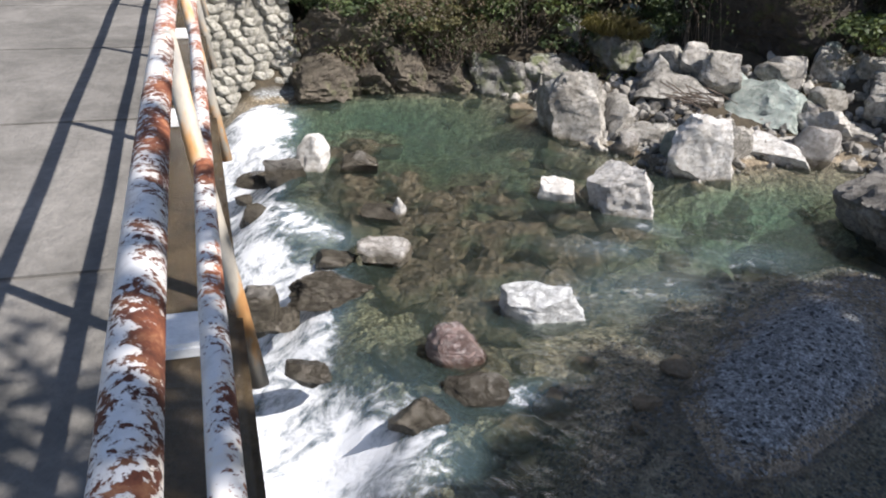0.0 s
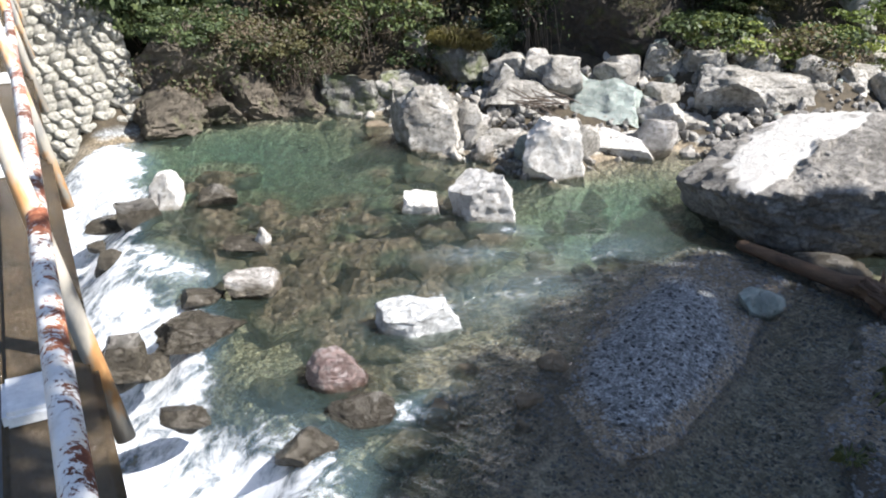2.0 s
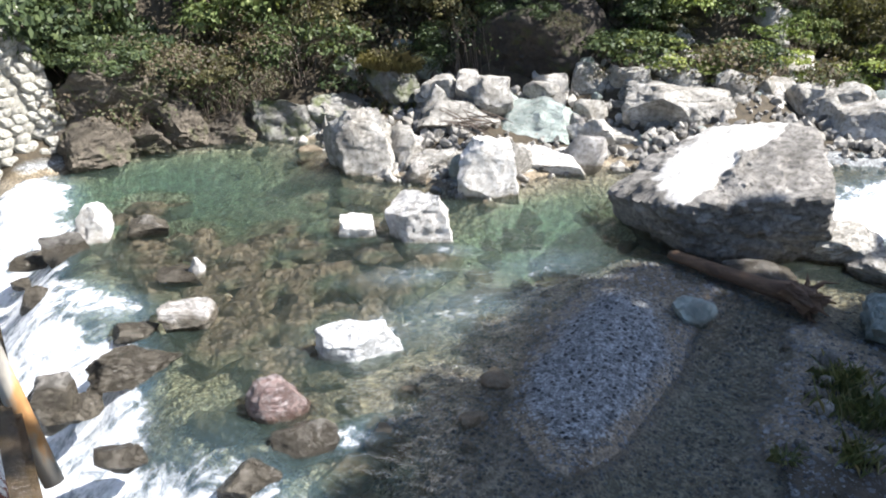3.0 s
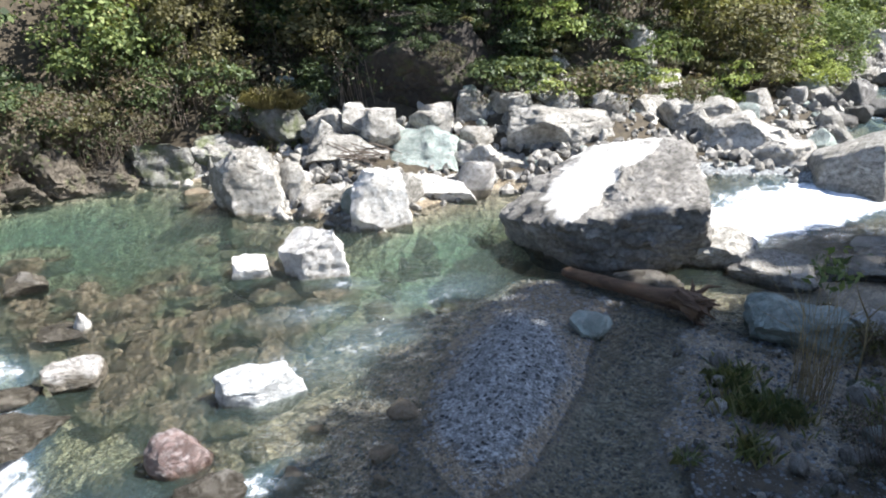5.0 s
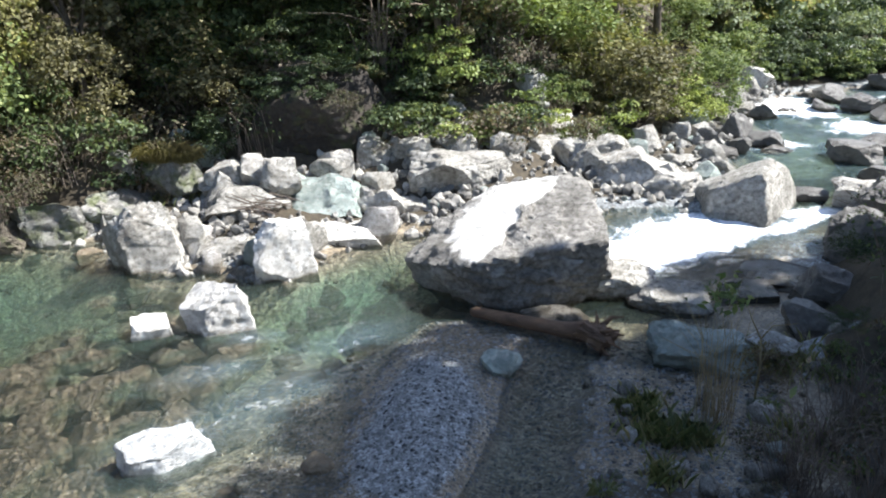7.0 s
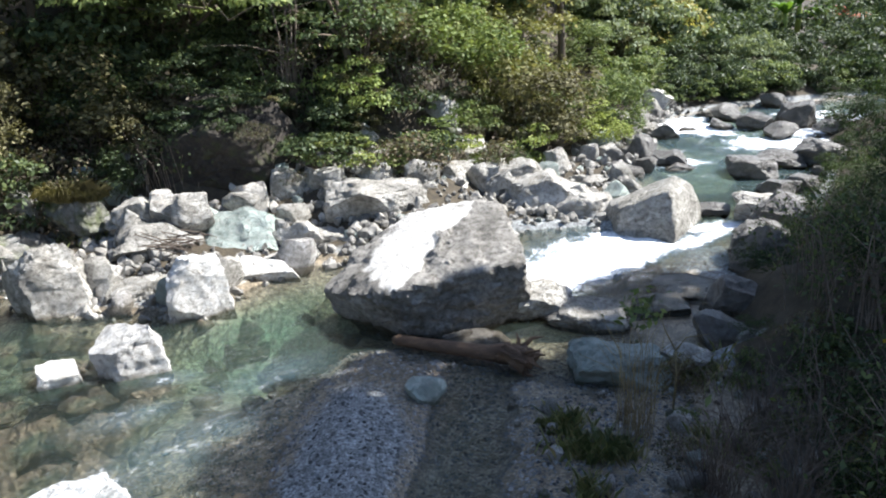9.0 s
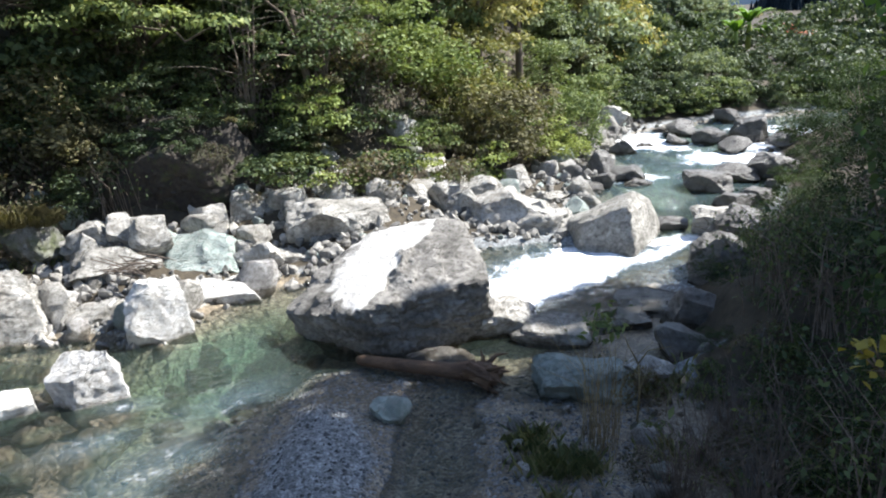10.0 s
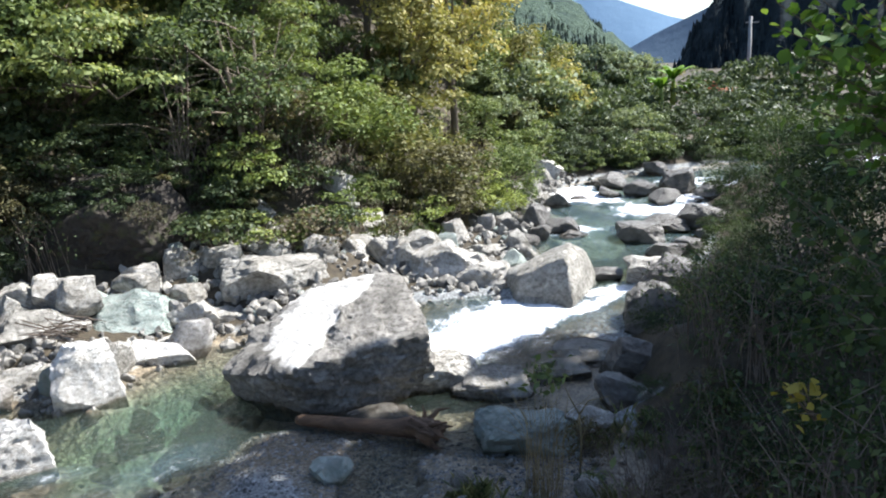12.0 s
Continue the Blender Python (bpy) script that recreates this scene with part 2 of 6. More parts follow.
def rail_material():
    """White paint flaking off dark red-brown rust, slightly more on the outer side."""
    m, n, l, b = material("flaking_white_paint", 0.5, 0.4)
    patch = tex_noise(n, l, 4.6, 3, 0.5, distort=0.3)
    flake = tex_noise(n, l, 70, 9, 0.72, stretch=(1.0, 0.8, 0.8), distort=0.15)
    tc = n.new("ShaderNodeTexCoord")
    sx = n.new("ShaderNodeSeparateXYZ")
    l.new(tc.outputs["Normal"], sx.inputs[0])
    s = calc(n, l, "ADD", calc(n, l, "MULTIPLY", patch, 1.15), calc(n, l, "MULTIPLY", flake, 1.5))
    s = calc(n, l, "ADD", s, calc(n, l, "MULTIPLY", sx.outputs["Y"], 0.07))
    mr = n.new("ShaderNodeMapRange")
    mr.inputs[1].default_value, mr.inputs[2].default_value = 1.3, 1.33
    l.new(s, mr.inputs[0])
    rust = ramp(n, l, tex_noise(n, l, 38, 6, 0.7), [(0.3, (0.08, 0.024, 0.015)), (0.52, (0.25, 0.08, 0.038)), (0.7, (0.5, 0.24, 0.12))])
    old = ramp(n, l, tex_noise(n, l, 2.2, 2, 0.5), [(0.42, grey(0.45)), (0.58, grey(1.15))])
    rust = mix(n, l, 1.0, rust, old, "MULTIPLY")
    white = ramp(n, l, tex_noise(n, l, 9, 6, 0.65), [(0.3, (0.45, 0.43, 0.4)), (0.5, (0.68, 0.67, 0.65)), (0.72, (0.72, 0.62, 0.48))])
    l.new(mix(n, l, mr.outputs[0], white, rust), b.inputs["Base Color"])
    rr = calc(n, l, "ADD", calc(n, l, "MULTIPLY", mr.outputs[0], 0.45), 0.38)
    l.new(rr, b.inputs["Roughness"])
    bump(n, l, b, calc(n, l, "SUBTRACT", calc(n, l, "MULTIPLY", flake, 0.4), mr.outputs[0]), 0.5, 0.003)
    return m


RAIL = rail_material()


def post_material():
    m, n, l, b = material("rust_streaked_post", 0.6, 0.35)
    a = tex_noise(n, l, 3, 5, 0.6, stretch=(2, 2, 0.8))
    l.new(ramp(n, l, a, [(0.36, (0.24, 0.235, 0.22)), (0.5, (0.42, 0.38, 0.31)), (0.58, (0.55, 0.3, 0.12)), (0.74, (0.3, 0.1, 0.04))]), b.inputs["Base Color"])
    bump(n, l, b, tex_noise(n, l, 40, 5, 0.7), 0.3, 0.004)
    return m


POST = post_material()


def ground_material():
    """River gravel low down, leafy soil on slopes, its dark also painting shore-gap shade."""
    m, n, l, b = material("gravel_and_soil", 0.85, 0.3)
    g = n.new("ShaderNodeNewGeometry")
    sx = n.new("ShaderNodeSeparateXYZ")
    l.new(g.outputs["Position"], sx.inputs[0])
    v = n.new("ShaderNodeTexVoronoi")
    v.inputs["Scale"].default_value = 42
    l.new(g.outputs["Position"], v.inputs["Vector"])
    v2 = n.new("ShaderNodeTexVoronoi")
    v2.inputs["Scale"].default_value = 15
    l.new(g.outputs["Position"], v2.inputs["Vector"])
    blot = world_noise(n, l, 0.8, 5, 0.6)
    cell = n.new("ShaderNodeSeparateColor")
    l.new(v.outputs["Color"], cell.inputs[0])
    cell2 = n.new("ShaderNodeSeparateColor")
    l.new(v2.outputs["Color"], cell2.inputs[0])
    tint = calc(n, l, "ADD", calc(n, l, "MULTIPLY", cell.outputs[0], 0.6), calc(n, l, "MULTIPLY", cell2.outputs[1], 0.4))
    grav = ramp(n, l, tint, [(0.1, (0.11, 0.107, 0.102)), (0.5, (0.21, 0.21, 0.206)), (0.9, (0.4, 0.405, 0.4))])
    algae = ramp(n, l, blot, [(0.3, (0.64, 0.57, 0.44)), (0.7, (0.94, 0.93, 0.8))])
    rise = calc(n, l, "MINIMUM", calc(n, l, "MAXIMUM", calc(n, l, "MULTIPLY", calc(n, l, "SUBTRACT", sx.outputs["Y"], 12.5), 0.085), 0.0), 1.25)
    hgt = calc(n, l, "SUBTRACT", sx.outputs["Z"], rise)
    hn = calc(n, l, "ADD", hgt, calc(n, l, "MULTIPLY", calc(n, l, "SUBTRACT", blot, 0.5), 0.12))
    hn = calc(n, l, "ADD", hn, calc(n, l, "MULTIPLY", calc(n, l, "SUBTRACT", tint, 0.5), 0.05))
    wet = n.new("ShaderNodeMapRange")
    wet.inputs[1].default_value, wet.inputs[2].default_value = 0.06, 0.1
    wet.inputs[3].default_value, wet.inputs[4].default_value = 1, 0
    l.new(hn, wet.inputs[0])
    gw = mix(n, l, wet.outputs[0], mix(n, l, 1.0, grav, (0.92, 0.95, 0.95), "MULTIPLY"), mix(n, l, 1.0, grav, mix(n, l, 1.0, algae, (1.6, 1.45, 1.34), "MULTIPLY"), "MULTIPLY"))
    damp = n.new("ShaderNodeMapRange")
    damp.inputs[1].default_value, damp.inputs[2].default_value = -0.05, 0.0
    l.new(hn, damp.inputs[0])
    gw = mix(n, l, calc(n, l, "MULTIPLY", damp.outputs[0], wet.outputs[0]), gw, mix(n, l, 1.0, gw, (0.6, 0.57, 0.52), "MULTIPLY"))
    soil = ramp(n, l, world_noise(n, l, 6, 8, 0.7), [(0.3, (0.028, 0.023, 0.016)), (0.6, (0.07, 0.056, 0.036)), (0.8, (0.11, 0.09, 0.055))])
    litter_shade = n.new("ShaderNodeAttribute")
    litter_shade.attribute_name = "litter_shade"
    up = n.new("ShaderNodeMapRange")
    up.inputs[1].default_value, up.inputs[2].default_value = 0.35, 0.6
    l.new(calc(n, l, "ADD", litter_shade.outputs["Fac"], calc(n, l, "MULTIPLY", calc(n, l, "SUBTRACT", blot, 0.5), 0.6)), up.inputs[0])
    l.new(mix(n, l, up.outputs[0], gw, soil), b.inputs["Base Color"])
    rr = n.new("ShaderNodeMapRange")
    rr.inputs[3].default_value, rr.inputs[4].default_value = 0.88, 0.5
    l.new(wet.outputs[0], rr.inputs[0])
    l.new(rr.outputs[0], b.inputs["Roughness"])
    hh = calc(n, l, "ADD", calc(n, l, "MULTIPLY", v.outputs["Distance"], -1.0), calc(n, l, "MULTIPLY", v2.outputs["Distance"], -0.45))
    bump(n, l, b, hh, 0.4, 0.014)
    return m


GROUND = ground_material()


def water_material():
    """Clear stream water: tinted with its depth, glossy by Fresnel, white where it breaks."""
    m = bpy.data.materials.new("stream_water")
    m.use_nodes = True
    n, l = m.node_tree.nodes, m.node_tree.links
    n.remove(n["Principled BSDF"])
    deep = n.new("ShaderNodeAttribute")
    deep.attribute_name = "depth"
    foam = n.new("ShaderNodeAttribute")
    foam.attribute_name = "foam"
    flow = n.new("ShaderNodeAttribute")
    flow.attribute_name = "along"
    tint = ramp(n, l, deep.outputs["Fac"], [(0.0, (0.97, 0.975, 0.965)), (0.2, (0.82, 0.87, 0.8)), (0.5, (0.52, 0.68, 0.58)), (1.0, (0.24, 0.44, 0.38))])
    clear = n.new("ShaderNodeBsdfTransparent")
    l.new(tint, clear.inputs[0])
    body = n.new("ShaderNodeBsdfDiffuse")
    body.inputs[0].default_value = (0.1, 0.2, 0.165, 1)
    murk = n.new("ShaderNodeMixShader")
    air_and_sky = calc(n, l, "ADD", calc(n, l, "MULTIPLY", foam.outputs["Fac"], 0.4), 0.03)
    l.new(calc(n, l, "ADD", calc(n, l, "MULTIPLY", deep.outputs["Fac"], 0.17), air_and_sky, True), murk.inputs[0])
    # Blue body colour: milky water, plus the sky's reflection painted into it.
    l.new(ramp(n, l, foam.outputs["Fac"], [(0.1, (0.14, 0.2, 0.16)), (0.45, (0.19, 0.32, 0.41))]), body.inputs[0])
    l.new(clear.outputs[0], murk.inputs[1])
    l.new(body.outputs[0], murk.inputs[2])
    # ripples
    r1 = world_noise(n, l, 3.2, 4, 0.55, (1.0, 1.6, 1), 0.6)
    fine_flow = n.new("ShaderNodeTexNoise")
    fine_flow.inputs["Scale"].default_value, fine_flow.inputs["Detail"].default_value, fine_flow.inputs["Distortion"].default_value = 3.4, 5, 0.6
    l.new(flow.outputs["Vector"], fine_flow.inputs["Vector"])
    r2 = calc(n, l, "ADD", calc(n, l, "MULTIPLY", world_noise(n, l, 11, 4, 0.6, (1.0, 1.7, 1), 0.5), 0.5), calc(n, l, "MULTIPLY", fine_flow.outputs["Fac"], 0.9))
    k = n.new("ShaderNodeBump")
    k.inputs["Strength"].default_value, k.inputs["Distance"].default_value = 1.0, 0.17
    l.new(calc(n, l, "ADD", r1, calc(n, l, "MULTIPLY", r2, 0.5)), k.inputs["Height"])
    gl = n.new("ShaderNodeBsdfGlossy")
    gl.inputs["Roughness"].default_value = 0.07
    l.new(k.outputs[0], gl.inputs["Normal"])
    fr = n.new("ShaderNodeFresnel")
    fr.inputs[0].default_value = 1.36
    l.new(k.outputs[0], fr.inputs["Normal"])
    top = n.new("ShaderNodeMixShader")
    l.new(fr.outputs[0], top.inputs[0])
    l.new(murk.outputs[0], top.inputs[1])
    l.new(gl.outputs[0], top.inputs[2])
    # foam
    f1 = n.new("ShaderNodeTexNoise")
    f1.inputs["Scale"].default_value, f1.inputs["Detail"].default_value, f1.inputs["Roughness"].default_value = 1.0, 8, 0.66
    f1.inputs["Distortion"].default_value = 0.8
    l.new(flow.outputs["Vector"], f1.inputs["Vector"])
    f2 = world_noise(n, l, 9, 6, 0.7)
    s = calc(n, l, "ADD", calc(n, l, "MULTIPLY", f1.outputs["Fac"], 0.95), calc(n, l, "MULTIPLY", calc(n, l, "SUBTRACT", f2, 0.4), 0.35))
    s = calc(n, l, "ADD", s, foam.outputs["Fac"])
    white = n.new("ShaderNodeMapRange")
    white.inputs[1].default_value, white.inputs[2].default_value = 0.83, 1.12
    white.interpolation_type = "SMOOTHSTEP"
    l.new(s, white.inputs[0])
    fd = n.new("ShaderNodeBsdfPrincipled")
    fd.inputs["Base Color"].default_value = (0.84, 0.86, 0.88, 1)
    fd.inputs["Roughness"].default_value = 0.6
    fd.inputs["Specular IOR Level"].default_value = 0.3
    kb = n.new("ShaderNodeBump")
    kb.inputs["Strength"].default_value, kb.inputs["Distance"].default_value = 0.3, 0.06
    l.new(s, kb.inputs["Height"])
    l.new(kb.outputs[0], fd.inputs["Normal"])
    end = n.new("ShaderNodeMixShader")
    l.new(white.outputs[0], end.inputs[0])
    l.new(top.outputs[0], end.inputs[1])
    l.new(fd.outputs[0], end.inputs[2])
    l.new(end.outputs[0], n["Material Output"].inputs[0])
    return m


WATER = water_material()


# ---- mesh helpers ----
def mesh_of(name, verts, faces, mat=None, smooth=False):
    me = bpy.data.meshes.new(name)
    me.from_pydata([tuple(v) for v in verts], [], [tuple(f) for f in faces])
    if mat:
        me.materials.append(mat)
    if smooth:
        me.polygons.foreach_set("use_smooth", [True] * len(me.polygons))
    me.update()
    return me


def quads_mesh(name, verts, mat, size=4):
    """Loose polygons with size corners each, from an array of corners."""
    n = len(verts) // size
    me = bpy.data.meshes.new(name)
    me.vertices.add(n * size)
    me.vertices.foreach_set("co", np.asarray(verts, np.float32).ravel())
    me.loops.add(n * size)
    me.loops.foreach_set("vertex_index", np.arange(n * size, dtype=np.int32))
    me.polygons.add(n)
    me.polygons.foreach_set("loop_start", np.arange(0, n * size, size, dtype=np.int32))
    me.materials.append(mat)
    me.update(calc_edges=True)
    return me


def child(name, me, parent, label="", m=None):
    ob = new(name, me)
    ob.parent = parent
    if m is not None:
        ob.matrix_basis = m
    return tagged(ob, label) if label else ob


def thing(name, label, category, m=None, me=None, group="", kind=""):
    ob = new(name, me)
    if m is not None:
        ob.matrix_basis = m
    return tagged(ob, label, category, group, kind)


def box(cx, cy, cz, sx, sy, sz, bev=0.0):
    bm = bmesh.new()
    bmesh.ops.create_cube(bm, size=1, matrix=Matrix.Translation((cx, cy, cz)) @ Matrix.Diagonal((sx, sy, sz, 1)))
    if bev:
        bmesh.ops.bevel(bm, geom=bm.edges[:], offset=bev, segments=2, affect="EDGES")
    return bm


def from_bm(name, bm, mat, smooth=False):
    me = bpy.data.meshes.new(name)
    bm.to_mesh(me)
    bm.free()
    me.materials.append(mat)
    if smooth:
        me.polygons.foreach_set("use_smooth", [True] * len(me.polygons))
    return me


def tube(points, radii, sides=6):
    """Vertices and faces of a tapered tube along points."""
    pts = [Vector(p) for p in points]
    verts, faces = [], []
    for i, p in enumerate(pts):
        d = (pts[min(i + 1, len(pts) - 1)] - pts[max(i - 1, 0)]).normalized()
        s = d.cross((0.31, 0.22, 0.93)).normalized()
        t = d.cross(s)
        for k in range(sides):
            a = 2 * math.pi * k / sides
            verts.append(p + radii[i] * (math.cos(a) * s + math.sin(a) * t))
    for i in range(len(pts) - 1):
        for k in range(sides):
            a, b = i * sides + k, i * sides + (k + 1) % sides
            faces.append((a, b, b + sides, a + sides))
    faces.append(tuple(range(sides))[::-1])
    faces.append(tuple((len(pts) - 1) * sides + k for k in range(sides)))
    return verts, faces


def join(parts):
    verts, faces = [], []
    for v, f in parts:
        o = len(verts)
        verts += v
        faces += [tuple(i + o for i in face) for face in f]
    return verts, faces


def lattice(ix, iy, iz, seed):
    h = (ix * 374761393 + iy * 668265263 + iz * 1442695041 + seed * 974634777) & 0xFFFFFFFF
    h = ((h ^ (h >> 13)) * 1274126177) & 0xFFFFFFFF
    return ((h ^ (h >> 16)) & 0xFFFF) / 65535.0


def vnoise(p, seed=0):
    """Smooth value noise, 0 to 1, at an array of points."""
    p = np.asarray(p, float)
    i = np.floor(p).astype(np.int64)
    f = p - i
    f = f * f * (3 - 2 * f)
    out = 0.0
    for dx in (0, 1):
        for dy in (0, 1):
            for dz in (0, 1):
                w = (f[..., 0] if dx else 1 - f[..., 0]) * (f[..., 1] if dy else 1 - f[..., 1]) * (f[..., 2] if dz else 1 - f[..., 2])
                out = out + w * lattice(i[..., 0] + dx, i[..., 1] + dy, i[..., 2] + dz, seed)
    return out


def fbm(p, octaves=4, seed=0, gain=0.5):
    p = np.asarray(p, float)
    total, amp, norm = 0.0, 1.0, 0.0
    for o in range(octaves):
        total = total + amp * (vnoise(p * 2.0**o + 7.3 * o, seed + o) - 0.5)
        norm += amp
        amp *= gain
    return total / norm * 2


def smooth01(x, a, b):
    t = np.clip((x - a) / (b - a), 0, 1)
    return t * t * (3 - 2 * t)


# ---- the lie of the land ----
LEFT_BANK = [(-22, -14), (-17, 0), (-13.2, 5.2), (-12.5, 6.6), (-12.2, 7.5), (-12.3, 8.3), (-12.0, 9.0), (-11.0, 10.9), (-9.9, 11.3), (-8.6, 10.3), (-7.2, 10.4), (-5.9, 10.4),
             (-5.6, 11.8), (-4.9, 13.0), (-3.9, 13.2), (-2.6, 13.0), (-1.5, 14.4), (-0.1, 14.7), (0.9, 14.2), (1.5, 15.2), (0.6, 17.2), (0.9, 19.2), (1.4, 22.3), (2.2, 24.0), (4.0, 25.1), (7, 26.2), (12, 27.8), (20, 31), (40, 40)]
RIGHT_BANK = [(40, 36), (20, 27.6), (12, 24.6), (8.2, 23.8), (6.2, 23.3), (5.3, 22.0), (5.0, 19.6), (4.4, 17.6), (3.5, 15.0), (2.9, 14.0), (2.2, 13.4), (1.6, 12.95), (1.0, 12.5), (0.55, 11.6), (0.4, 10.9), (0.8, 10.2), (0.95, 9.1), (-0.1, 8.9), (-1.2, 9.1), (-2.2, 9.45),
              (-3.0, 9.35), (-3.3, 8.2), (-3.1, 6.6), (-2.6, 5.0), (-2.2, 3.6), (-1.6, 1.0), (-2, -3), (-6, -16)]
RIVER = np.array(LEFT_BANK + RIGHT_BANK, float)


def bank_distance(x, y):
    """Signed distance to the river's edge (inside negative) and whether the left bank is nearer."""
    best = np.full(x.shape, 1e9)
    which = np.zeros(x.shape, int)
    inside = np.zeros(x.shape, bool)
    for i in range(len(RIVER)):
        a, b = RIVER[i], RIVER[(i + 1) % len(RIVER)]
        e = b - a
        t = np.clip(((x - a[0]) * e[0] + (y - a[1]) * e[1]) / (e @ e), 0, 1)
        d = np.hypot(x - a[0] - t * e[0], y - a[1] - t * e[1])
        near = d < best
        best, which = np.where(near, d, best), np.where(near, i, which)
        cross = ((a[1] > y) != (b[1] > y)) & (x < (b[0] - a[0]) * (y - a[1]) / (b[1] - a[1] + 1e-12) + a[0])
        inside ^= cross
    return np.where(inside, -best, best), which


BRIDGE_ALONG = Vector((-0.9068, 0.4206, -0.0274)).normalized()
BRIDGE_OUT = Vector((0.4208, 0.9072, 0.0)).normalized()
BRIDGE_UP = BRIDGE_ALONG.cross(BRIDGE_OUT) * -1
BRIDGE_UP = BRIDGE_UP if BRIDGE_UP.z > 0 else -BRIDGE_UP


def water_level(x, y):
    """Height of the water's surface: a flat pool, a fall to the bridge, rapids upstream."""
    out = x * BRIDGE_OUT.x + y * BRIDGE_OUT.y
    lvl = 0.32 * smooth01(y + 0.15 * x, 12.2, 14.6) + 0.075 * np.clip(y - 14.8, 0, 12) + 0.02 * np.clip(y - 26.8, 0, 70)
    sill = 1.15 + 0.25 * np.sin(x * 1.7) + 0.9 * smooth01(-x, 3.0, 4.4) * smooth01(x, -6.4, -4.6)
    return lvl - 0.85 * smooth01(sill - out, 0.0, 1.5) - 0.5 * smooth01(-out, 0.0, 2.0)


def ground_height(x, y):
    d, which = bank_distance(x, y)
    lvl = water_level(x, y)
    p = np.stack([x, y, 0 * x], -1)
    rough = fbm(p * 0.55, 4, 3)
    fine = fbm(p * 2.2, 3, 11)
    # bed
    pool = np.exp(-(((x + 10.3) / 2.4) ** 2 + ((y - 8.2) / 1.8) ** 2)) * 0.85 + np.exp(-(((x + 6.2) / 1.7) ** 2 + ((y - 7.3) / 1.6) ** 2)) * 0.22
    # Deeper beside the great boulder, the extra depth standing in for its shadow.
    pool = pool + np.exp(-(((x + 3.3) / 0.5) ** 2 + ((y - 4.1) / 0.5) ** 2)) * 0.4 + np.exp(-(((x + 4.3) / 1.0) ** 2 + ((y - 10.2) / 1.4) ** 2)) * 0.75 + np.exp(-(((x + 5.9) / 1.3) ** 2 + ((y - 10.0) / 0.6) ** 2)) * 0.3
    bed = lvl - np.minimum(0.27, 0.12 * (-d)) - pool * smooth01(-d, 0.0, 0.8) - 0.02 - 0.3 * smooth01(y, 14.6, 17.0) * smooth01(-d, 0.1, 0.7) + 0.09 * rough + 0.05 * fine
    # left bank: wall and ledge near the bridge, then a rubble shore under a steep wood
    n_left = len(LEFT_BANK)
    left = which < n_left - 1
    ledge = smooth01(-x, 9.6, 10.8) * (y < 13)
    flat = 3.6 * (1 - ledge) + 0.25 * ledge
    hill = np.maximum(0, d - flat)
    strand = 0.24 - 0.2 * smooth01(x, -3.4, -2.2) * smooth01(y, 13.8, 14.6)
    lh = lvl + 0.06 + np.minimum(d, flat) * strand + np.where(hill < 4, hill * 1.0, 4 + (hill - 4) * 0.62) + 0.35 * rough * smooth01(d, 0.2, 3)
    lh = np.minimum(lh, lvl + 0.6 + 12 * smooth01(40 - y, 0, 15))
    valley = smooth01(x, -3, 1.5) * smooth01(y, 23.2, 26)
    lh = lh * (1 - valley) + valley * (lvl + 0.1 + 0.4 * smooth01(d, 0, 3) + 0.1 * rough)
    # right bank: low gravel bar, then a bushy slope up to the road
    toe = 2.4 * smooth01(9.8 - y, 0, 1.5) + 0.35 + 1.2 * smooth01(y, 9.6, 10.6) * smooth01(14.0 - y, 0, 1.0) * smooth01(2.5 - x, 0, 0.6)
    rise = np.maximum(0, d - toe)
    bar = 0.19 * np.exp(-(np.abs((x + 2.4 + 0.08 * (y - 7) + 0.3 * rough) / 0.52) ** 2.6 + np.abs((y - 6.75 + 0.5 * (x + 2.4)) / 1.35) ** 3))
    shoal = 0.13 * smooth01(x + 0.5 * rough, -2.0, -1.5) * smooth01(-0.35 - 0.12 * (y - 7) - x - 0.6 * rough - 0.3 * fine, 0, 0.55) * smooth01(9.3 - y, 0, 0.5) * smooth01(y, 4.4, 5.2) + 0.08 * smooth01(5.75 + 0.3 * rough - y, 0, 0.6) * smooth01(x, -4.0, -3.2)
    rh = lvl - shoal + 0.03 * smooth01(d, 0, 0.6) + bar + np.minimum(rise * 0.5, 0.9 + 1.7 * smooth01(14 - y, 0, 4) + 0.004 * np.minimum(rise, 300)) + (0.03 + 0.25 * smooth01(rise, 0, 3)) * rough * smooth01(d, 0.1, 1) + 0.02 * fine
    return np.where(d < 0, bed, np.where(left, lh, rh))


def ground_at(x, y):
    return float(ground_height(np.array([float(x)]), np.array([float(y)]))[0])


def spread(lo, hi, step, far_lo, far_hi, grow=1.13):
    a = list(np.arange(lo, hi, step))
    s, v = step, hi
    while v < far_hi:
        a.append(v)
        s *= grow
        v += s
    s, v, low = step, lo, []
    while v > far_lo:
        s *= grow
        v -= s
        low.append(v)
    return np.array(low[::-1] + a)


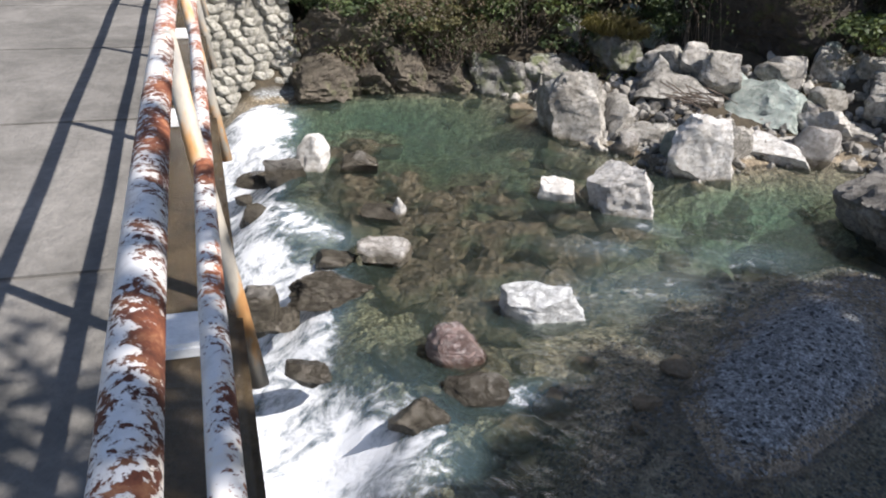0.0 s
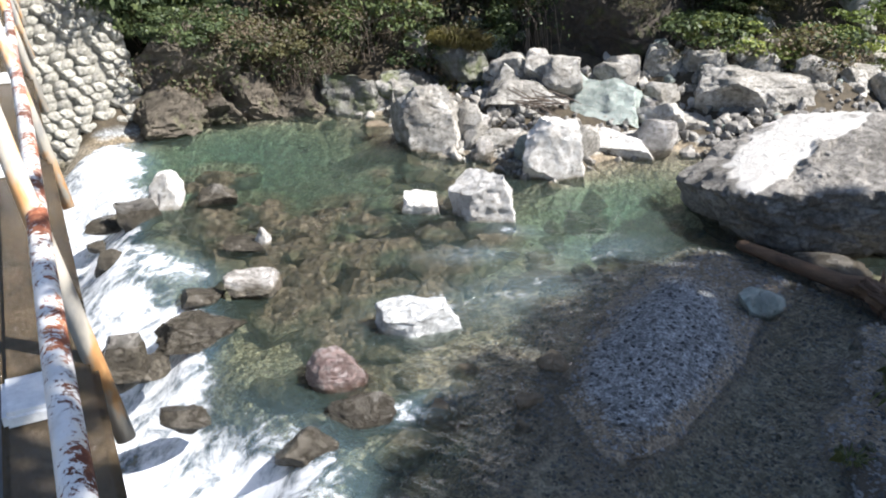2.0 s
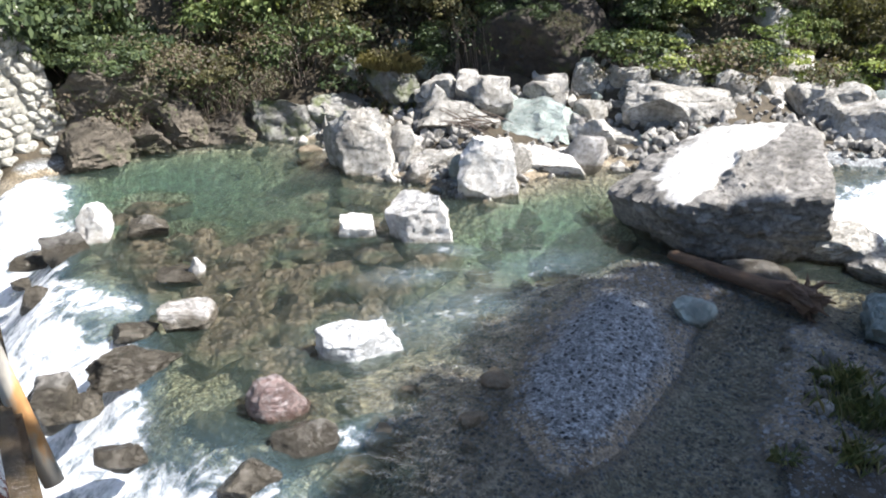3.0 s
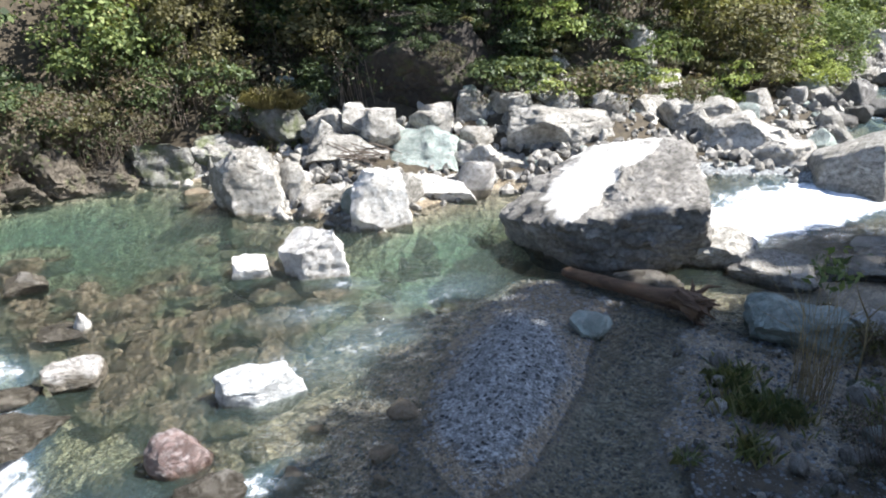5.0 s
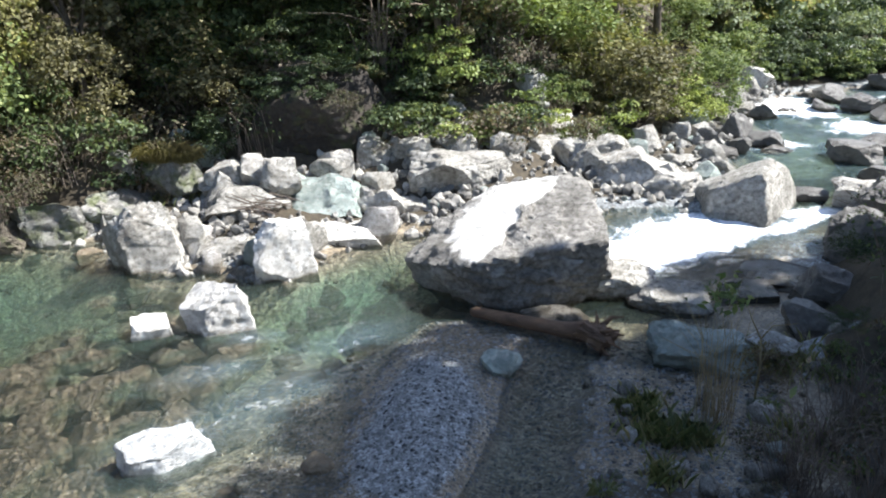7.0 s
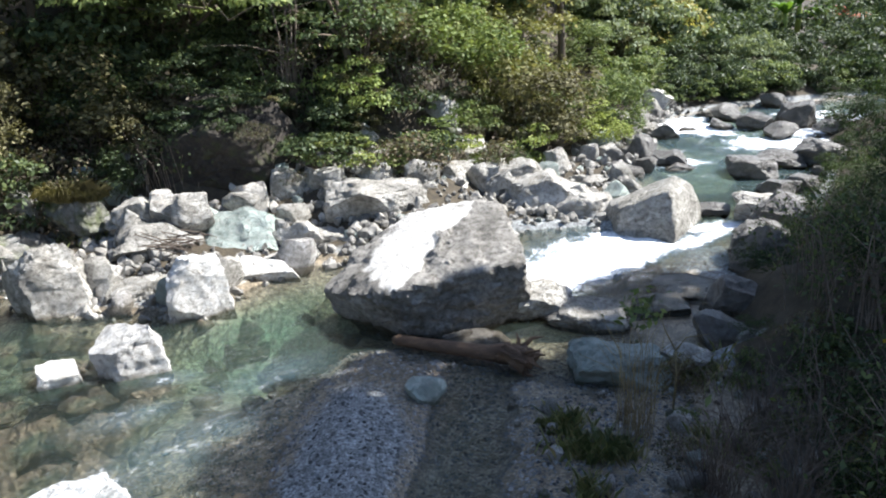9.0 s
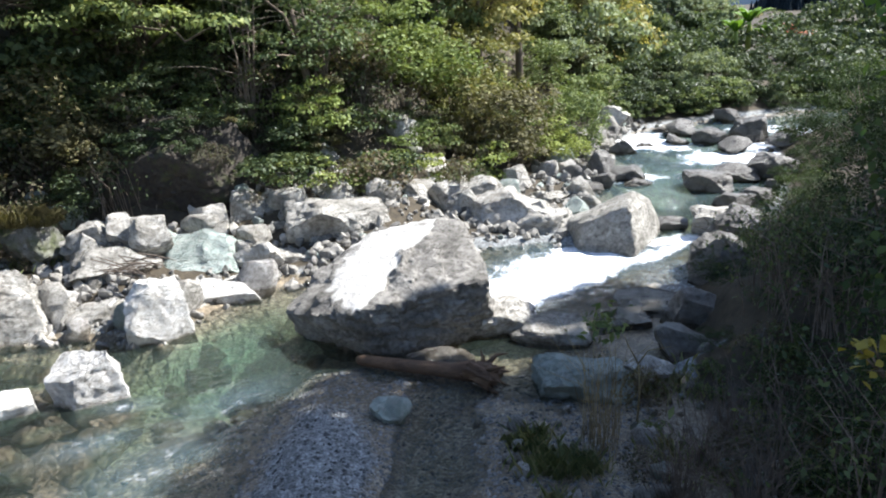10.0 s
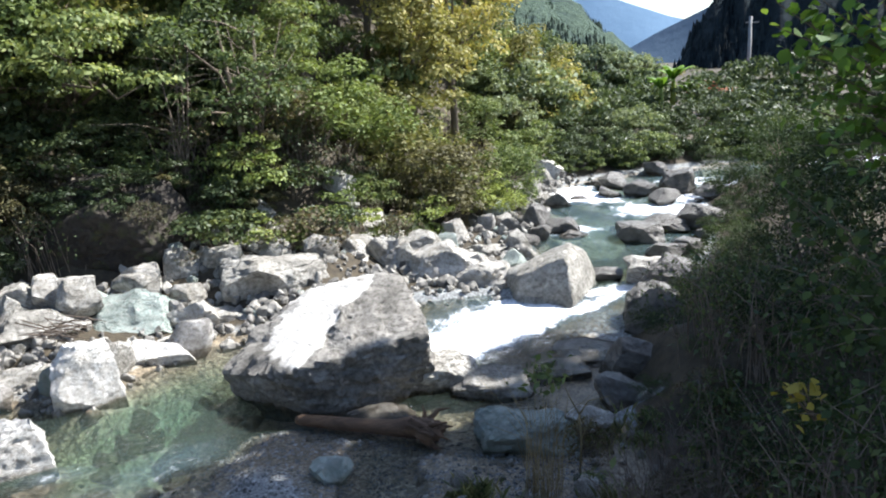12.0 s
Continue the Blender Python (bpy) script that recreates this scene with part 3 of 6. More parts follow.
def sheet(name, xs, ys, height, mat):
    gx, gy = np.meshgrid(xs, ys)
    gz = height(gx.ravel(), gy.ravel())
    verts = np.stack([gx.ravel(), gy.ravel(), gz], -1)
    w = len(xs)
    idx = np.arange(len(verts)).reshape(len(ys), w)
    quads = np.stack([idx[:-1, :-1], idx[:-1, 1:], idx[1:, 1:], idx[1:, :-1]], -1).reshape(-1, 4)
    me = bpy.data.meshes.new(name)
    me.vertices.add(len(verts))
    me.vertices.foreach_set("co", verts.astype(np.float32).ravel())
    me.loops.add(quads.size)
    me.loops.foreach_set("vertex_index", quads.astype(np.int32).ravel())
    me.polygons.add(len(quads))
    me.polygons.foreach_set("loop_start", np.arange(0, quads.size, 4, dtype=np.int32))
    me.polygons.foreach_set("use_smooth", np.ones(len(quads), bool))
    me.materials.append(mat)
    me.update(calc_edges=True)
    return me, verts


ground_me, gv = sheet("ground", spread(-15, 7, 0.15, -2500, 2500), spread(1.0, 26, 0.15, -2500, 2500), ground_height, GROUND)
gd, gw_ = bank_distance(gv[:, 0], gv[:, 1])
near_toe = np.where(gv[:, 1] < 9.8, np.where(gv[:, 0] > 1.7, 0.3, 2.0), np.where((gv[:, 1] < 13.8) & (gv[:, 0] < 2.2), 0.9, 0.0))
# Slope soil; its darkness also stands in for shade between the shore stones.
cover = np.where(gw_ < len(LEFT_BANK) - 1, np.where(gv[:, 0] < -9.6, smooth01(gd, 0.0, 0.6), smooth01(gd, -0.1, 0.9)), smooth01(gd, near_toe, near_toe + 0.8))
ground_me.attributes.new("litter_shade", "FLOAT", "POINT").data.foreach_set("value", cover.astype(np.float32))
thing("ground", "river gravel and leaf-littered soil of the stream's banks", "ground", me=ground_me, kind="structure")


# ---- water ----
# flat stones that lie just below the surface
SHALLOWS = []
r = np.random.default_rng(55)
while len(SHALLOWS) < 105:
    x, y = (r.uniform(-10.2, -5.0), r.uniform(4.2, 7.6)) if len(SHALLOWS) < 70 else (r.uniform(-8.5, -3.6), r.uniform(4.0, 9.6))
    d, which = bank_distance(np.array([x]), np.array([y]))
    if d[0] < -0.5 and 0.42 * x + 0.907 * y > 1.75:
        SHALLOWS.append((x, y, r.uniform(0.3, 0.9), r.uniform(-0.09, -0.015)))


def blob(x, y, cx, cy, rx, ry, turn=0.0):
    c, s = math.cos(radians(turn)), math.sin(radians(turn))
    u, v = (x - cx) * c + (y - cy) * s, -(x - cx) * s + (y - cy) * c
    return np.exp(-((u / rx) ** 2 + (v / ry) ** 2))


def foam_amount(x, y):
    out = x * BRIDGE_OUT.x + y * BRIDGE_OUT.y
    lvl_edge = 1.25 + 0.25 * np.sin(x * 1.7)
    f = 0.52 * smooth01(lvl_edge + 0.3 - out, 0.0, 0.9) * smooth01(-x, 1.2, 2.6)
    f = np.maximum(f, 0.72 * blob(x, y, -11.6, 6.3, 1.3, 0.7, -25))
    f = np.maximum(f, 0.62 * blob(x, y, -4.6, 3.0, 1.6, 0.95, 5))
    f = np.maximum(f, 0.5 * blob(x, y, -7.9, 4.8, 1.2, 0.45, 0))
    f = np.maximum(f, 0.52 * blob(x, y, -9.7, 5.1, 1.3, 0.4, -15))
    # the fall beside the great boulder, cut off along its lower lip
    lip = smooth01(-0.664 * (x + 0.5) + 0.747 * (y - 11.8), -0.3, 0.25)
    fall = np.maximum(0.8 * blob(x, y, 0.1, 13.4, 1.9, 1.0, 30), 0.75 * blob(x, y, -0.7, 12.6, 0.75, 0.9, 20))
    fall = np.maximum(fall, 0.6 * blob(x, y, 1.75, 14.0, 1.0, 0.5, 35))
    f = np.maximum(f, fall * (0.25 + 0.75 * lip))
    f = np.maximum(f, 0.62 * blob(x, y, 2.3, 14.9, 1.2, 0.35, 25))
    q = fbm(np.stack([x * 0.5, y * 0.9, 0 * x], -1), 3, 21)
    slack = blob(x, y, 2.3, 16.9, 1.9, 1.15, 25)
    # The least foam upstream keeps the painted sky blue in the slack water.
    f = np.maximum(f, smooth01(y, 14.5, 18.5) * np.clip(0.4 + 0.75 * q - 0.35 * slack, 0.24, 0.68))
    f = np.maximum(f, 0.29 * blob(x, y, -4.2, 7.0, 2.4, 0.75, 66))
    f = np.maximum(f, 0.33 * blob(x, y, -5.2, 7.4, 0.7, 0.35, 40))
    f = np.maximum(f, 0.32 * blob(x, y, -5.2, 8.4, 0.5, 0.25, 20))
    f = np.maximum(f, 0.42 * blob(x, y, -3.7, 4.6, 0.6, 0.25, 70))
    f = np.maximum(f, 0.27 * blob(x, y, -3.9, 8.6, 1.3, 0.6, 50))
    f = np.maximum(f, 0.29 * blob(x, y, -4.6, 6.2, 1.4, 0.6, 62))
    return f


def water_height(x, y):
    f = foam_amount(x, y)
    p = np.stack([x, y, 0 * x], -1)
    return water_level(x, y) + (0.012 + 0.1 * np.clip(f, 0, 1)) * fbm(p * 2.6, 4, 5, 0.6) + 0.02 * np.clip(f, 0, 1)


water_me, wv = sheet("water", spread(-15, 7, 0.1, -60, 40), spread(1.0, 27, 0.1, -40, 90), water_height, WATER)
wx, wy, wz = wv.T
deep = wz - ground_height(wx, wy)
for x, y, sc, top in SHALLOWS:
    deep = np.minimum(deep, 0.04 + 1.2 * smooth01(np.hypot(wx - x, wy - y), 0.28 * sc, 0.75 * sc))
depth = np.clip(deep / 1.2, 0, 1)
for key, val in (("depth", depth), ("foam", foam_amount(wx, wy))):
    water_me.attributes.new(key, "FLOAT", "POINT").data.foreach_set("value", val.astype(np.float32))
fl = np.stack([wx * 0.42 + wy * 0.9, wx * 0.9 - wy * 0.42, wz], -1) * np.array([2.4, 3.0, 2.0])
water_me.attributes.new("along", "FLOAT_VECTOR", "POINT").data.foreach_set("vector", fl.astype(np.float32).ravel())
thing("water", "clear green mountain stream with white rapids", "water", me=water_me, kind="structure")


# ---- rocks ----
STYLES = {
    "cobble": [((0, -1, 0.1), 0.72), ((0.7, -0.5, 0.4), 0.85), ((-0.6, -0.5, -0.5), 0.85)],
    "block": [((0.1, -0.1, 1), 0.5), ((0.12, -0.82, 0.55), 0.5), ((1, -0.1, 0.15), 0.55), ((-1, 0, 0.1), 0.58), ((0, 1, 0.1), 0.6), ((0.6, -0.5, 0.6), 0.66), ((-0.55, -0.4, 0.6), 0.64), ((-0.3, 0.6, 0.6), 0.66)],
    "bar": [((0.05, -0.3, 1), 0.42), ((0, -1, -0.1), 0.5), ((-1, 0.1, 0.3), 0.74), ((1, 0, 0.2), 0.72), ((0, 1, 0.1), 0.55), ((-0.6, -0.6, 0.5), 0.7)],
    "wedge": [((-0.42, -0.3, 0.85), 0.36), ((0.2, -1, -0.05), 0.5), ((1, -0.2, 0.25), 0.5), ((-1, -0.2, 0.1), 0.72), ((0.4, 0.5, 0.7), 0.5), ((-0.7, -0.7, 0.2), 0.62)],
    "face": [((-0.15, -0.6, 0.8), 0.42), ((0.1, -0.55, -0.8), 0.42), ((0.75, -0.2, 0.6), 0.55), ((-0.8, -0.2, 0.5), 0.6), ((0.1, 0.6, 0.75), 0.5), ((1, 0, -0.1), 0.66), ((-1, 0, -0.1), 0.68)],
    "loaf": [((0.1, -0.05, 1), 0.5), ((-0.2, -0.95, -0.25), 0.5), ((0.6, -0.75, 0.2), 0.58), ((1, 0.1, 0.2), 0.66), ((-1, -0.1, 0.1), 0.66), ((0.2, -0.6, 0.75), 0.6), ((-0.6, -0.3, 0.75), 0.62), ((0.1, 0.8, 0.5), 0.6)],
    "peak": [((-0.55, -0.25, 0.8), 0.42), ((0.6, -0.15, 0.75), 0.46), ((0.05, -1, 0.4), 0.46), ((0, 0.7, 0.7), 0.5), ((1, -0.3, 0.1), 0.64), ((-1, -0.3, 0), 0.66)],
}


def stone_mesh(w, d, h, seed, mat, detail=4, style="", sink=0.45, rough=0.05, strata=0.018):
    """A broken boulder: a ball split along three joint directions and chipped, then weathered by noise."""
    r = np.random.default_rng(seed)
    bm = bmesh.new()
    bmesh.ops.create_icosphere(bm, subdivisions=detail, radius=1)
    v = np.array([x.co[:] for x in bm.verts])
    cuts = [(np.array(n) + r.normal(size=3) * 0.13, c * r.uniform(0.92, 1.1)) for n, c in STYLES[style]] if style else []
    if not cuts:
        q = r.normal(size=(3, 3)) * 0.38 + np.eye(3)
        for k in range(3):
            for g in (-1, 1):
                cuts.append((g * q[:, k] + r.normal(size=3) * 0.25, r.uniform(0.48, 0.74)))
        for _ in range(9):
            cuts.append((r.normal(size=3), r.uniform(0.56, 0.8)))
    else:
        for _ in range(0 if style == "cobble" else 7):
            cuts.append((r.normal(size=3), r.uniform(0.6, 0.8)))
    for n, c in cuts:
        n = n / np.linalg.norm(n)
        over = v @ n - c
        v = v - np.outer(np.where(over > 0, over, 0), n)
    s = r.uniform(0, 90, 3)
    u = v / np.linalg.norm(v, axis=1)[:, None]
    beds = r.normal(size=3) * np.array([0.5, 0.5, 1.0])
    beds /= np.linalg.norm(beds)
    band = v @ beds * r.uniform(4.0, 7.5) + 1.0 * fbm(v * 1.2 + s, 2, seed + 9)
    step = np.abs(band - np.floor(band) - 0.5)
    v = v + u * (0.1 * fbm(v * 1.5 + s, 2, seed)[:, None] + rough * 2.6 * fbm(v * 3.4 + s, 5, seed + 5, 0.66)[:, None] - strata * smooth01(step, 0.34, 0.5)[:, None])
    lo, hi = v.min(0), v.max(0)
    v = (v - (lo + hi) / 2) / (hi - lo)
    v[:, 2] += 0.5
    full = h * (1 + sink)
    v = v * np.array([w, d, full]) - np.array([0, 0, full - h])
    for x, co in zip(bm.verts, v):
        x.co = co
    me = from_bm("rock", bm, mat, True)
    me.set_sharp_from_angle(angle=radians(28))
    return me


WORDS = {"shaded_brown_bedrock": "brown bedrock", "pale_limestone": "pale sunlit limestone", "white_limestone": "bright white limestone", "grey_rock": "rough grey", "green_grey_rock": "smooth green-grey", "wet_shaded_brown_rock": "wet or shade-darkened brown", "red_brown_rock": "wet red-brown",
         "white_veined_slab": "white veined", "white_capped_rock": "brown white-topped", "mossy_rock": "moss-covered grey", "shade_toned_bank_rock": "large dark shaded"}
stone_seed = [100]


def stone(kind, x, y, z, w, d, h, yaw, mat, style="", detail=4):
    stone_seed[0] += 7
    me = stone_mesh(w * 1.08, d * 1.3, h * 1.1, stone_seed[0], mat, 5 if w > 0.85 else detail, style)
    where = "standing in the stream" if kind == "stream_stone" else "on the stony shore"
    ob = thing(kind, WORDS[mat.name] + (" stone " if kind == "stream_stone" else " boulder ") + where, "rock", pose(x, y, z, 0, 0, yaw), me, group="rocks in the stream" if kind == "stream_stone" else "boulders on the shore")
    return ob


def facet_stone(name, label, centre, faces, seed, mat, rough=0.05, strata=0.02, calm=0.0, detail=6, power=16):
    """A boulder bounded by planes (a point and an outward normal each), with weathered faces."""
    bm = bmesh.new()
    bmesh.ops.create_icosphere(bm, subdivisions=detail, radius=1)
    u = np.array([x.co[:] for x in bm.verts])
    c = np.array(centre, float)
    inv = []
    for p, n in faces:
        n = np.array(n, float) / np.linalg.norm(n)
        inv.append(np.maximum(u @ n, 0) / ((np.array(p) - c) @ n))
    inv = np.array(inv)
    rad = (inv**power).sum(0) ** (-1 / power)
    v = u * rad[:, None]
    s = np.random.default_rng(seed).uniform(0, 90, 3)
    quiet = calm * smooth01(inv[0] / inv.max(0) + 0.09 * fbm(v * 2.2 + s, 4, seed + 31, 0.65), 0.945, 0.995)
    band = v @ np.array([0.35, -0.3, 0.9]) * 5.5 + 0.9 * fbm(v * 1.5 + s, 3, seed + 9)
    step = np.abs(band - np.floor(band) - 0.5)
    push = 0.06 * fbm(v * 1.1 + s, 2, seed) + rough * 2.6 * fbm(v * 3.2 + s, 5, seed + 5, 0.68) - strata * smooth01(step, 0.28, 0.5)
    crag = np.abs(fbm(v * np.array([1.6, 1.6, 3.6]) + s, 4, seed + 21, 0.6))
    push = push + rough * (0.4 - 1.6 * crag)
    v = v + u * ((1 - quiet) * push)[:, None]
    for x, co in zip(bm.verts, v):
        x.co = co
    me = from_bm(name, bm, mat, True)
    me.set_sharp_from_angle(angle=radians(30))
    me.attributes.new("worn_lit", "FLOAT", "POINT").data.foreach_set("value", np.clip(quiet, 0, 1).astype(np.float32))
    return thing(name, label, "rock", pose(*centre), me)


facet_stone("great_boulder", "huge pale boulder with a smooth slanting top and rough undercut face", (-2.35, 11.1, 0.5),
            [((-2.7, 9.75, 0.755), (-0.288, -0.195, 0.937)), ((-0.97, 10.47, 1.02), (-0.013, -0.295, 0.955)), ((-0.97, 10.47, 1.0), (0.4, -0.91, -0.15)), ((-3.96, 10.66, 0.4), (-0.41, -0.226, 0.88)), ((-2.7, 9.75, 0.755), (-0.53, -0.92, -0.45)), ((-3.96, 10.66, 0.3), (-0.72, -0.15, -0.68)),
             ((-0.92, 10.7, 1.02), (0.8, -0.1, 0.45)), ((-0.99, 11.1, 0.6), (0.93, 0.32, 0.15)), ((-1.3, 9.98, 0.93), (0.6, -0.65, -0.45)), ((-3.96, 10.66, 0.4), (-0.93, 0.3, 0.2)),
             ((-2.3, 12.4, 0.5), (0.1, 1, 0.3)), ((-3.4, 12.0, 0.5), (-0.7, 0.7, 0.2)), ((-2.3, 11, -0.3), (0, 0, -1))], 41, GREAT, 0.062, 0.035, 0.95, power=30)
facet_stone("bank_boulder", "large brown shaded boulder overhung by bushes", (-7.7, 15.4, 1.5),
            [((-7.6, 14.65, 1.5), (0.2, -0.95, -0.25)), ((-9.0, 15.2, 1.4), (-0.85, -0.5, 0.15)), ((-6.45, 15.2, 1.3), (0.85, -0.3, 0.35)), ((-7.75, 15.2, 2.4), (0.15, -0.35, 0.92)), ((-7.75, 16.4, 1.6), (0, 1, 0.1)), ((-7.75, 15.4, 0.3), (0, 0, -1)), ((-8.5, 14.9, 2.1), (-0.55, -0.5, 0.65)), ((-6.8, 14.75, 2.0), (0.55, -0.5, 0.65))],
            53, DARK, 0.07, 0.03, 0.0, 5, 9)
facet_stone("grey_boulder", "large grey boulder with a smooth shaded face beside the rapids", (0.95, 14.8, 0.55),
            [((0.6, 14.2, 0.5), (-0.3, -0.9, 0.3)), ((1.56, 14.4, 0.5), (0.93, -0.35, 0.2)), ((1.3, 14.6, 1.2), (-0.42, 0.05, 0.9)), ((1.0, 15.5, 0.5), (0, 1, 0.25)), ((0.25, 14.8, 0.3), (-0.95, -0.2, 0.1)), ((1, 14.8, -0.1), (0, 0, -1)), ((1.45, 14.5, 1.05), (0.7, -0.2, 0.7))],
            47, GREY, 0.03, 0.012, 0.7, 5)

stone("boulder", -8.33, 10.41, -0.05, 1.18, 0.82, 0.98, 39, GREY, "block")
stone("boulder", -7.88, 11.14, 0.15, 0.72, 0.51, 0.35, 36, WHITE, "wedge")
stone("boulder", -7.13, 10.97, 0.00, 0.92, 0.65, 0.43, 33, GREY, "wedge")
stone("boulder", -7.68, 10.42, -0.05, 0.59, 0.41, 0.16, 37, PALE)
stone("boulder", -5.84, 10.57, -0.10, 0.95, 0.52, 0.96, 29, WHITE, "block")
stone("boulder", -5.47, 12.21, -0.05, 1.03, 0.46, 0.40, 24, WHITE, "bar")
stone("boulder", -7.57, 12.32, 0.35, 1.33, 0.93, 0.50, 32, GREY, "face")
stone("boulder", -6.31, 13.29, 0.05, 1.6, 1.03, 0.82, 26, GREEN, "face")
stone("boulder", -5.43, 13.45, 0.20, 0.91, 0.63, 0.46, 22, PALE)
stone("boulder", -5.10, 13.70, 0.00, 0.88, 0.61, 0.40, 21, GREY, "bar")
stone("boulder", -4.41, 14.00, 0.00, 0.88, 0.61, 0.33, 18, GREY)
stone("boulder", -4.29, 14.95, 0.25, 2.15, 1.51, 0.83, 16, GREY, "loaf")
stone("boulder", -8.35, 13.03, 0.60, 1.04, 0.73, 0.33, 33, GREY)
stone("boulder", -7.69, 12.88, 0.90, 0.47, 0.33, 0.40, 31, PALE, "block")
stone("boulder", -7.10, 12.85, 0.80, 0.70, 0.49, 0.48, 29, GREY, "block")
stone("boulder", -9.51, 12.96, 0.55, 1.07, 0.75, 0.73, 37, MOSS)
stone("boulder", -8.23, 12.77, 0.80, 0.73, 0.51, 0.38, 33, GREY)
stone("boulder", -2.61, 16.08, 0.30, 1.54, 0.92, 0.25, 10, GREY, "bar")
stone("boulder", -1.12, 15.90, 0.32, 1.59, 1.11, 0.74, 4, PALE, "peak")
stone("boulder", -0.17, 15.49, 0.30, 1.15, 0.80, 0.50, 1, PALE, "loaf")
stone_seed[0] += 7
stone("boulder", -4.00, 17.36, 0.70, 1.05, 0.74, 0.69, 13, PALE, "peak")
stone("boulder", -2.87, 18.06, 0.75, 1.08, 0.76, 0.58, 9, PALE, "block")
stone("boulder", -2.96, 16.45, 0.60, 0.71, 0.50, 0.54, 10, GREY)
stone("boulder", -2.41, 16.57, 0.60, 0.60, 0.42, 0.49, 9, GREY)
stone("boulder", -1.72, 16.59, 0.50, 1.13, 0.79, 0.65, 6, GREY)
stone("boulder", -4.86, 15.88, 1.00, 0.68, 0.48, 0.44, 17, PALE)
stone("boulder", -5.60, 12.73, 0.10, 0.36, 0.25, 0.16, 24, PALE)
stone("boulder", -6.41, 10.48, -0.05, 0.33, 0.23, 0.13, 32, GREY)
stone("boulder", -6.96, 13.23, 0.35, 0.43, 0.30, 0.44, 28, PALE)
stone("boulder", -7.62, 11.75, 0.20, 0.35, 0.24, 0.27, 33, PALE)
stone("boulder", -5.71, 14.19, 0.50, 0.66, 0.46, 0.31, 22, GREY)
stone("boulder", -6.68, 13.95, 0.80, 0.66, 0.46, 0.25, 26, GREY)
stone("boulder", -5.86, 8.6, -0.10, 0.88, 0.55, 0.66, 38, WHITE, "wedge")
stone("boulder", -6.59, 8.16, -0.05, 0.51, 0.36, 0.26, 39, WHITE, "bar")
stone("boulder", -0.91, 11.31, -0.05, 1.22, 0.85, 0.43, 5, GREY)
stone("boulder", -0.07, 10.96, 0.00, 1.12, 0.67, 0.24, 1, GREY, "bar")
stone("boulder", 0.36, 9.19, 0.00, 1.22, 0.73, 0.38, -2, GREEN, "loaf")
stone("boulder", -1.87, 8.33, 0.00, 0.47, 0.33, 0.24, 13, GREEN)
# The dark wet colour stands in for the shade over this stone.
stone("boulder", -1.51, 9.86, 0.02, 0.86, 0.43, 0.13, 9, WET)
stone("boulder", 1.13, 9.38, 0.20, 0.64, 0.45, 0.20, -6, GREY)
stone("boulder", 3.11, 15.40, 0.40, 1.18, 0.82, 0.41, -11, PALE, "loaf")
# Upstream boulders take the dark wet colour to carry their shaded fronts.
stone("boulder", 3.29, 18.32, 0.5, 1.05, 0.75, 0.42, -10, WET, "loaf")
stone("boulder", 4.05, 19.19, 0.55, 1.17, 0.82, 0.39, -12, WET, "loaf")
stone("boulder", 4.49, 21.51, 0.85, 0.80, 0.56, 0.36, -12, WET)
stone("boulder", 4.97, 19.22, 0.60, 1.15, 0.85, 0.55, -14, WET, "loaf")
stone("boulder", 2.62, 12.97, 0.10, 0.91, 0.64, 0.71, -11, WET)
stone("boulder", 3.20, 22.60, 0.85, 0.61, 0.43, 0.29, -8, WET)
stone("boulder", 4.04, 22.62, 0.95, 0.89, 0.62, 0.34, -10, WET)
stone("boulder", 5.12, 22.90, 1.00, 1.10, 0.77, 0.55, -12, WET)
stone("boulder", 3.44, 23.66, 1.05, 0.84, 0.59, 0.34, -8, WET)
stone("boulder", 4.19, 17.34, 0.60, 0.76, 0.53, 0.20, -13, WET)
stone("boulder", 2.15, 15.66, 0.35, 0.68, 0.41, 0.22, -8, WET)
stone("boulder", 0.59, 18.30, 0.50, 0.84, 0.59, 0.31, -2, WET)
stone("boulder", 1.02, 19.62, 0.65, 0.69, 0.49, 0.54, -3, WET)
stone("boulder", 1.63, 19.13, 0.60, 0.75, 0.52, 0.31, -5, WET)
stone("boulder", 1.65, 21.63, 0.75, 0.76, 0.53, 0.40, -4, WET)
stone("boulder", 1.79, 18.70, 0.55, 0.73, 0.51, 0.16, -5, WET)
stone("boulder", 1.02, 18.47, 0.60, 0.53, 0.37, 0.32, -3, WET)
stone("boulder", -0.09, 17.37, 0.50, 0.74, 0.52, 0.19, 1, GREY)
stone("boulder", 2.95, 24.11, 0.90, 0.56, 0.40, 0.23, -7, WET)
stone("boulder", 1.48, 26.61, 1.30, 0.60, 0.42, 0.44, -3, WET)
stone("boulder", 1.59, 23.59, 0.85, 0.58, 0.41, 0.39, -4, WET)
stone("boulder", 5.81, 21.84, 0.95, 0.95, 0.66, 0.29, -15, WET)
stone("boulder", 4.98, 25.33, 1.20, 0.72, 0.51, 0.30, -11, WET)
stone("boulder", 2.31, 22.22, 0.80, 0.47, 0.33, 0.18, -6, WET)
stone("stream_stone", -9.42, 5.92, -0.02, 0.52, 0.31, 0.50, 58, WHITE)
stone("stream_stone", -9.42, 5.48, -0.05, 0.57, 0.46, 0.30, 60, WET)
stone("stream_stone", -9.07, 6.53, -0.03, 0.54, 0.38, 0.19, 54, WET)
stone("stream_stone", -7.42, 5.96, -0.05, 0.21, 0.14, 0.27, 51, WHITE)
stone("stream_stone", -7.57, 5.83, -0.08, 0.55, 0.39, 0.14, 52, WET)
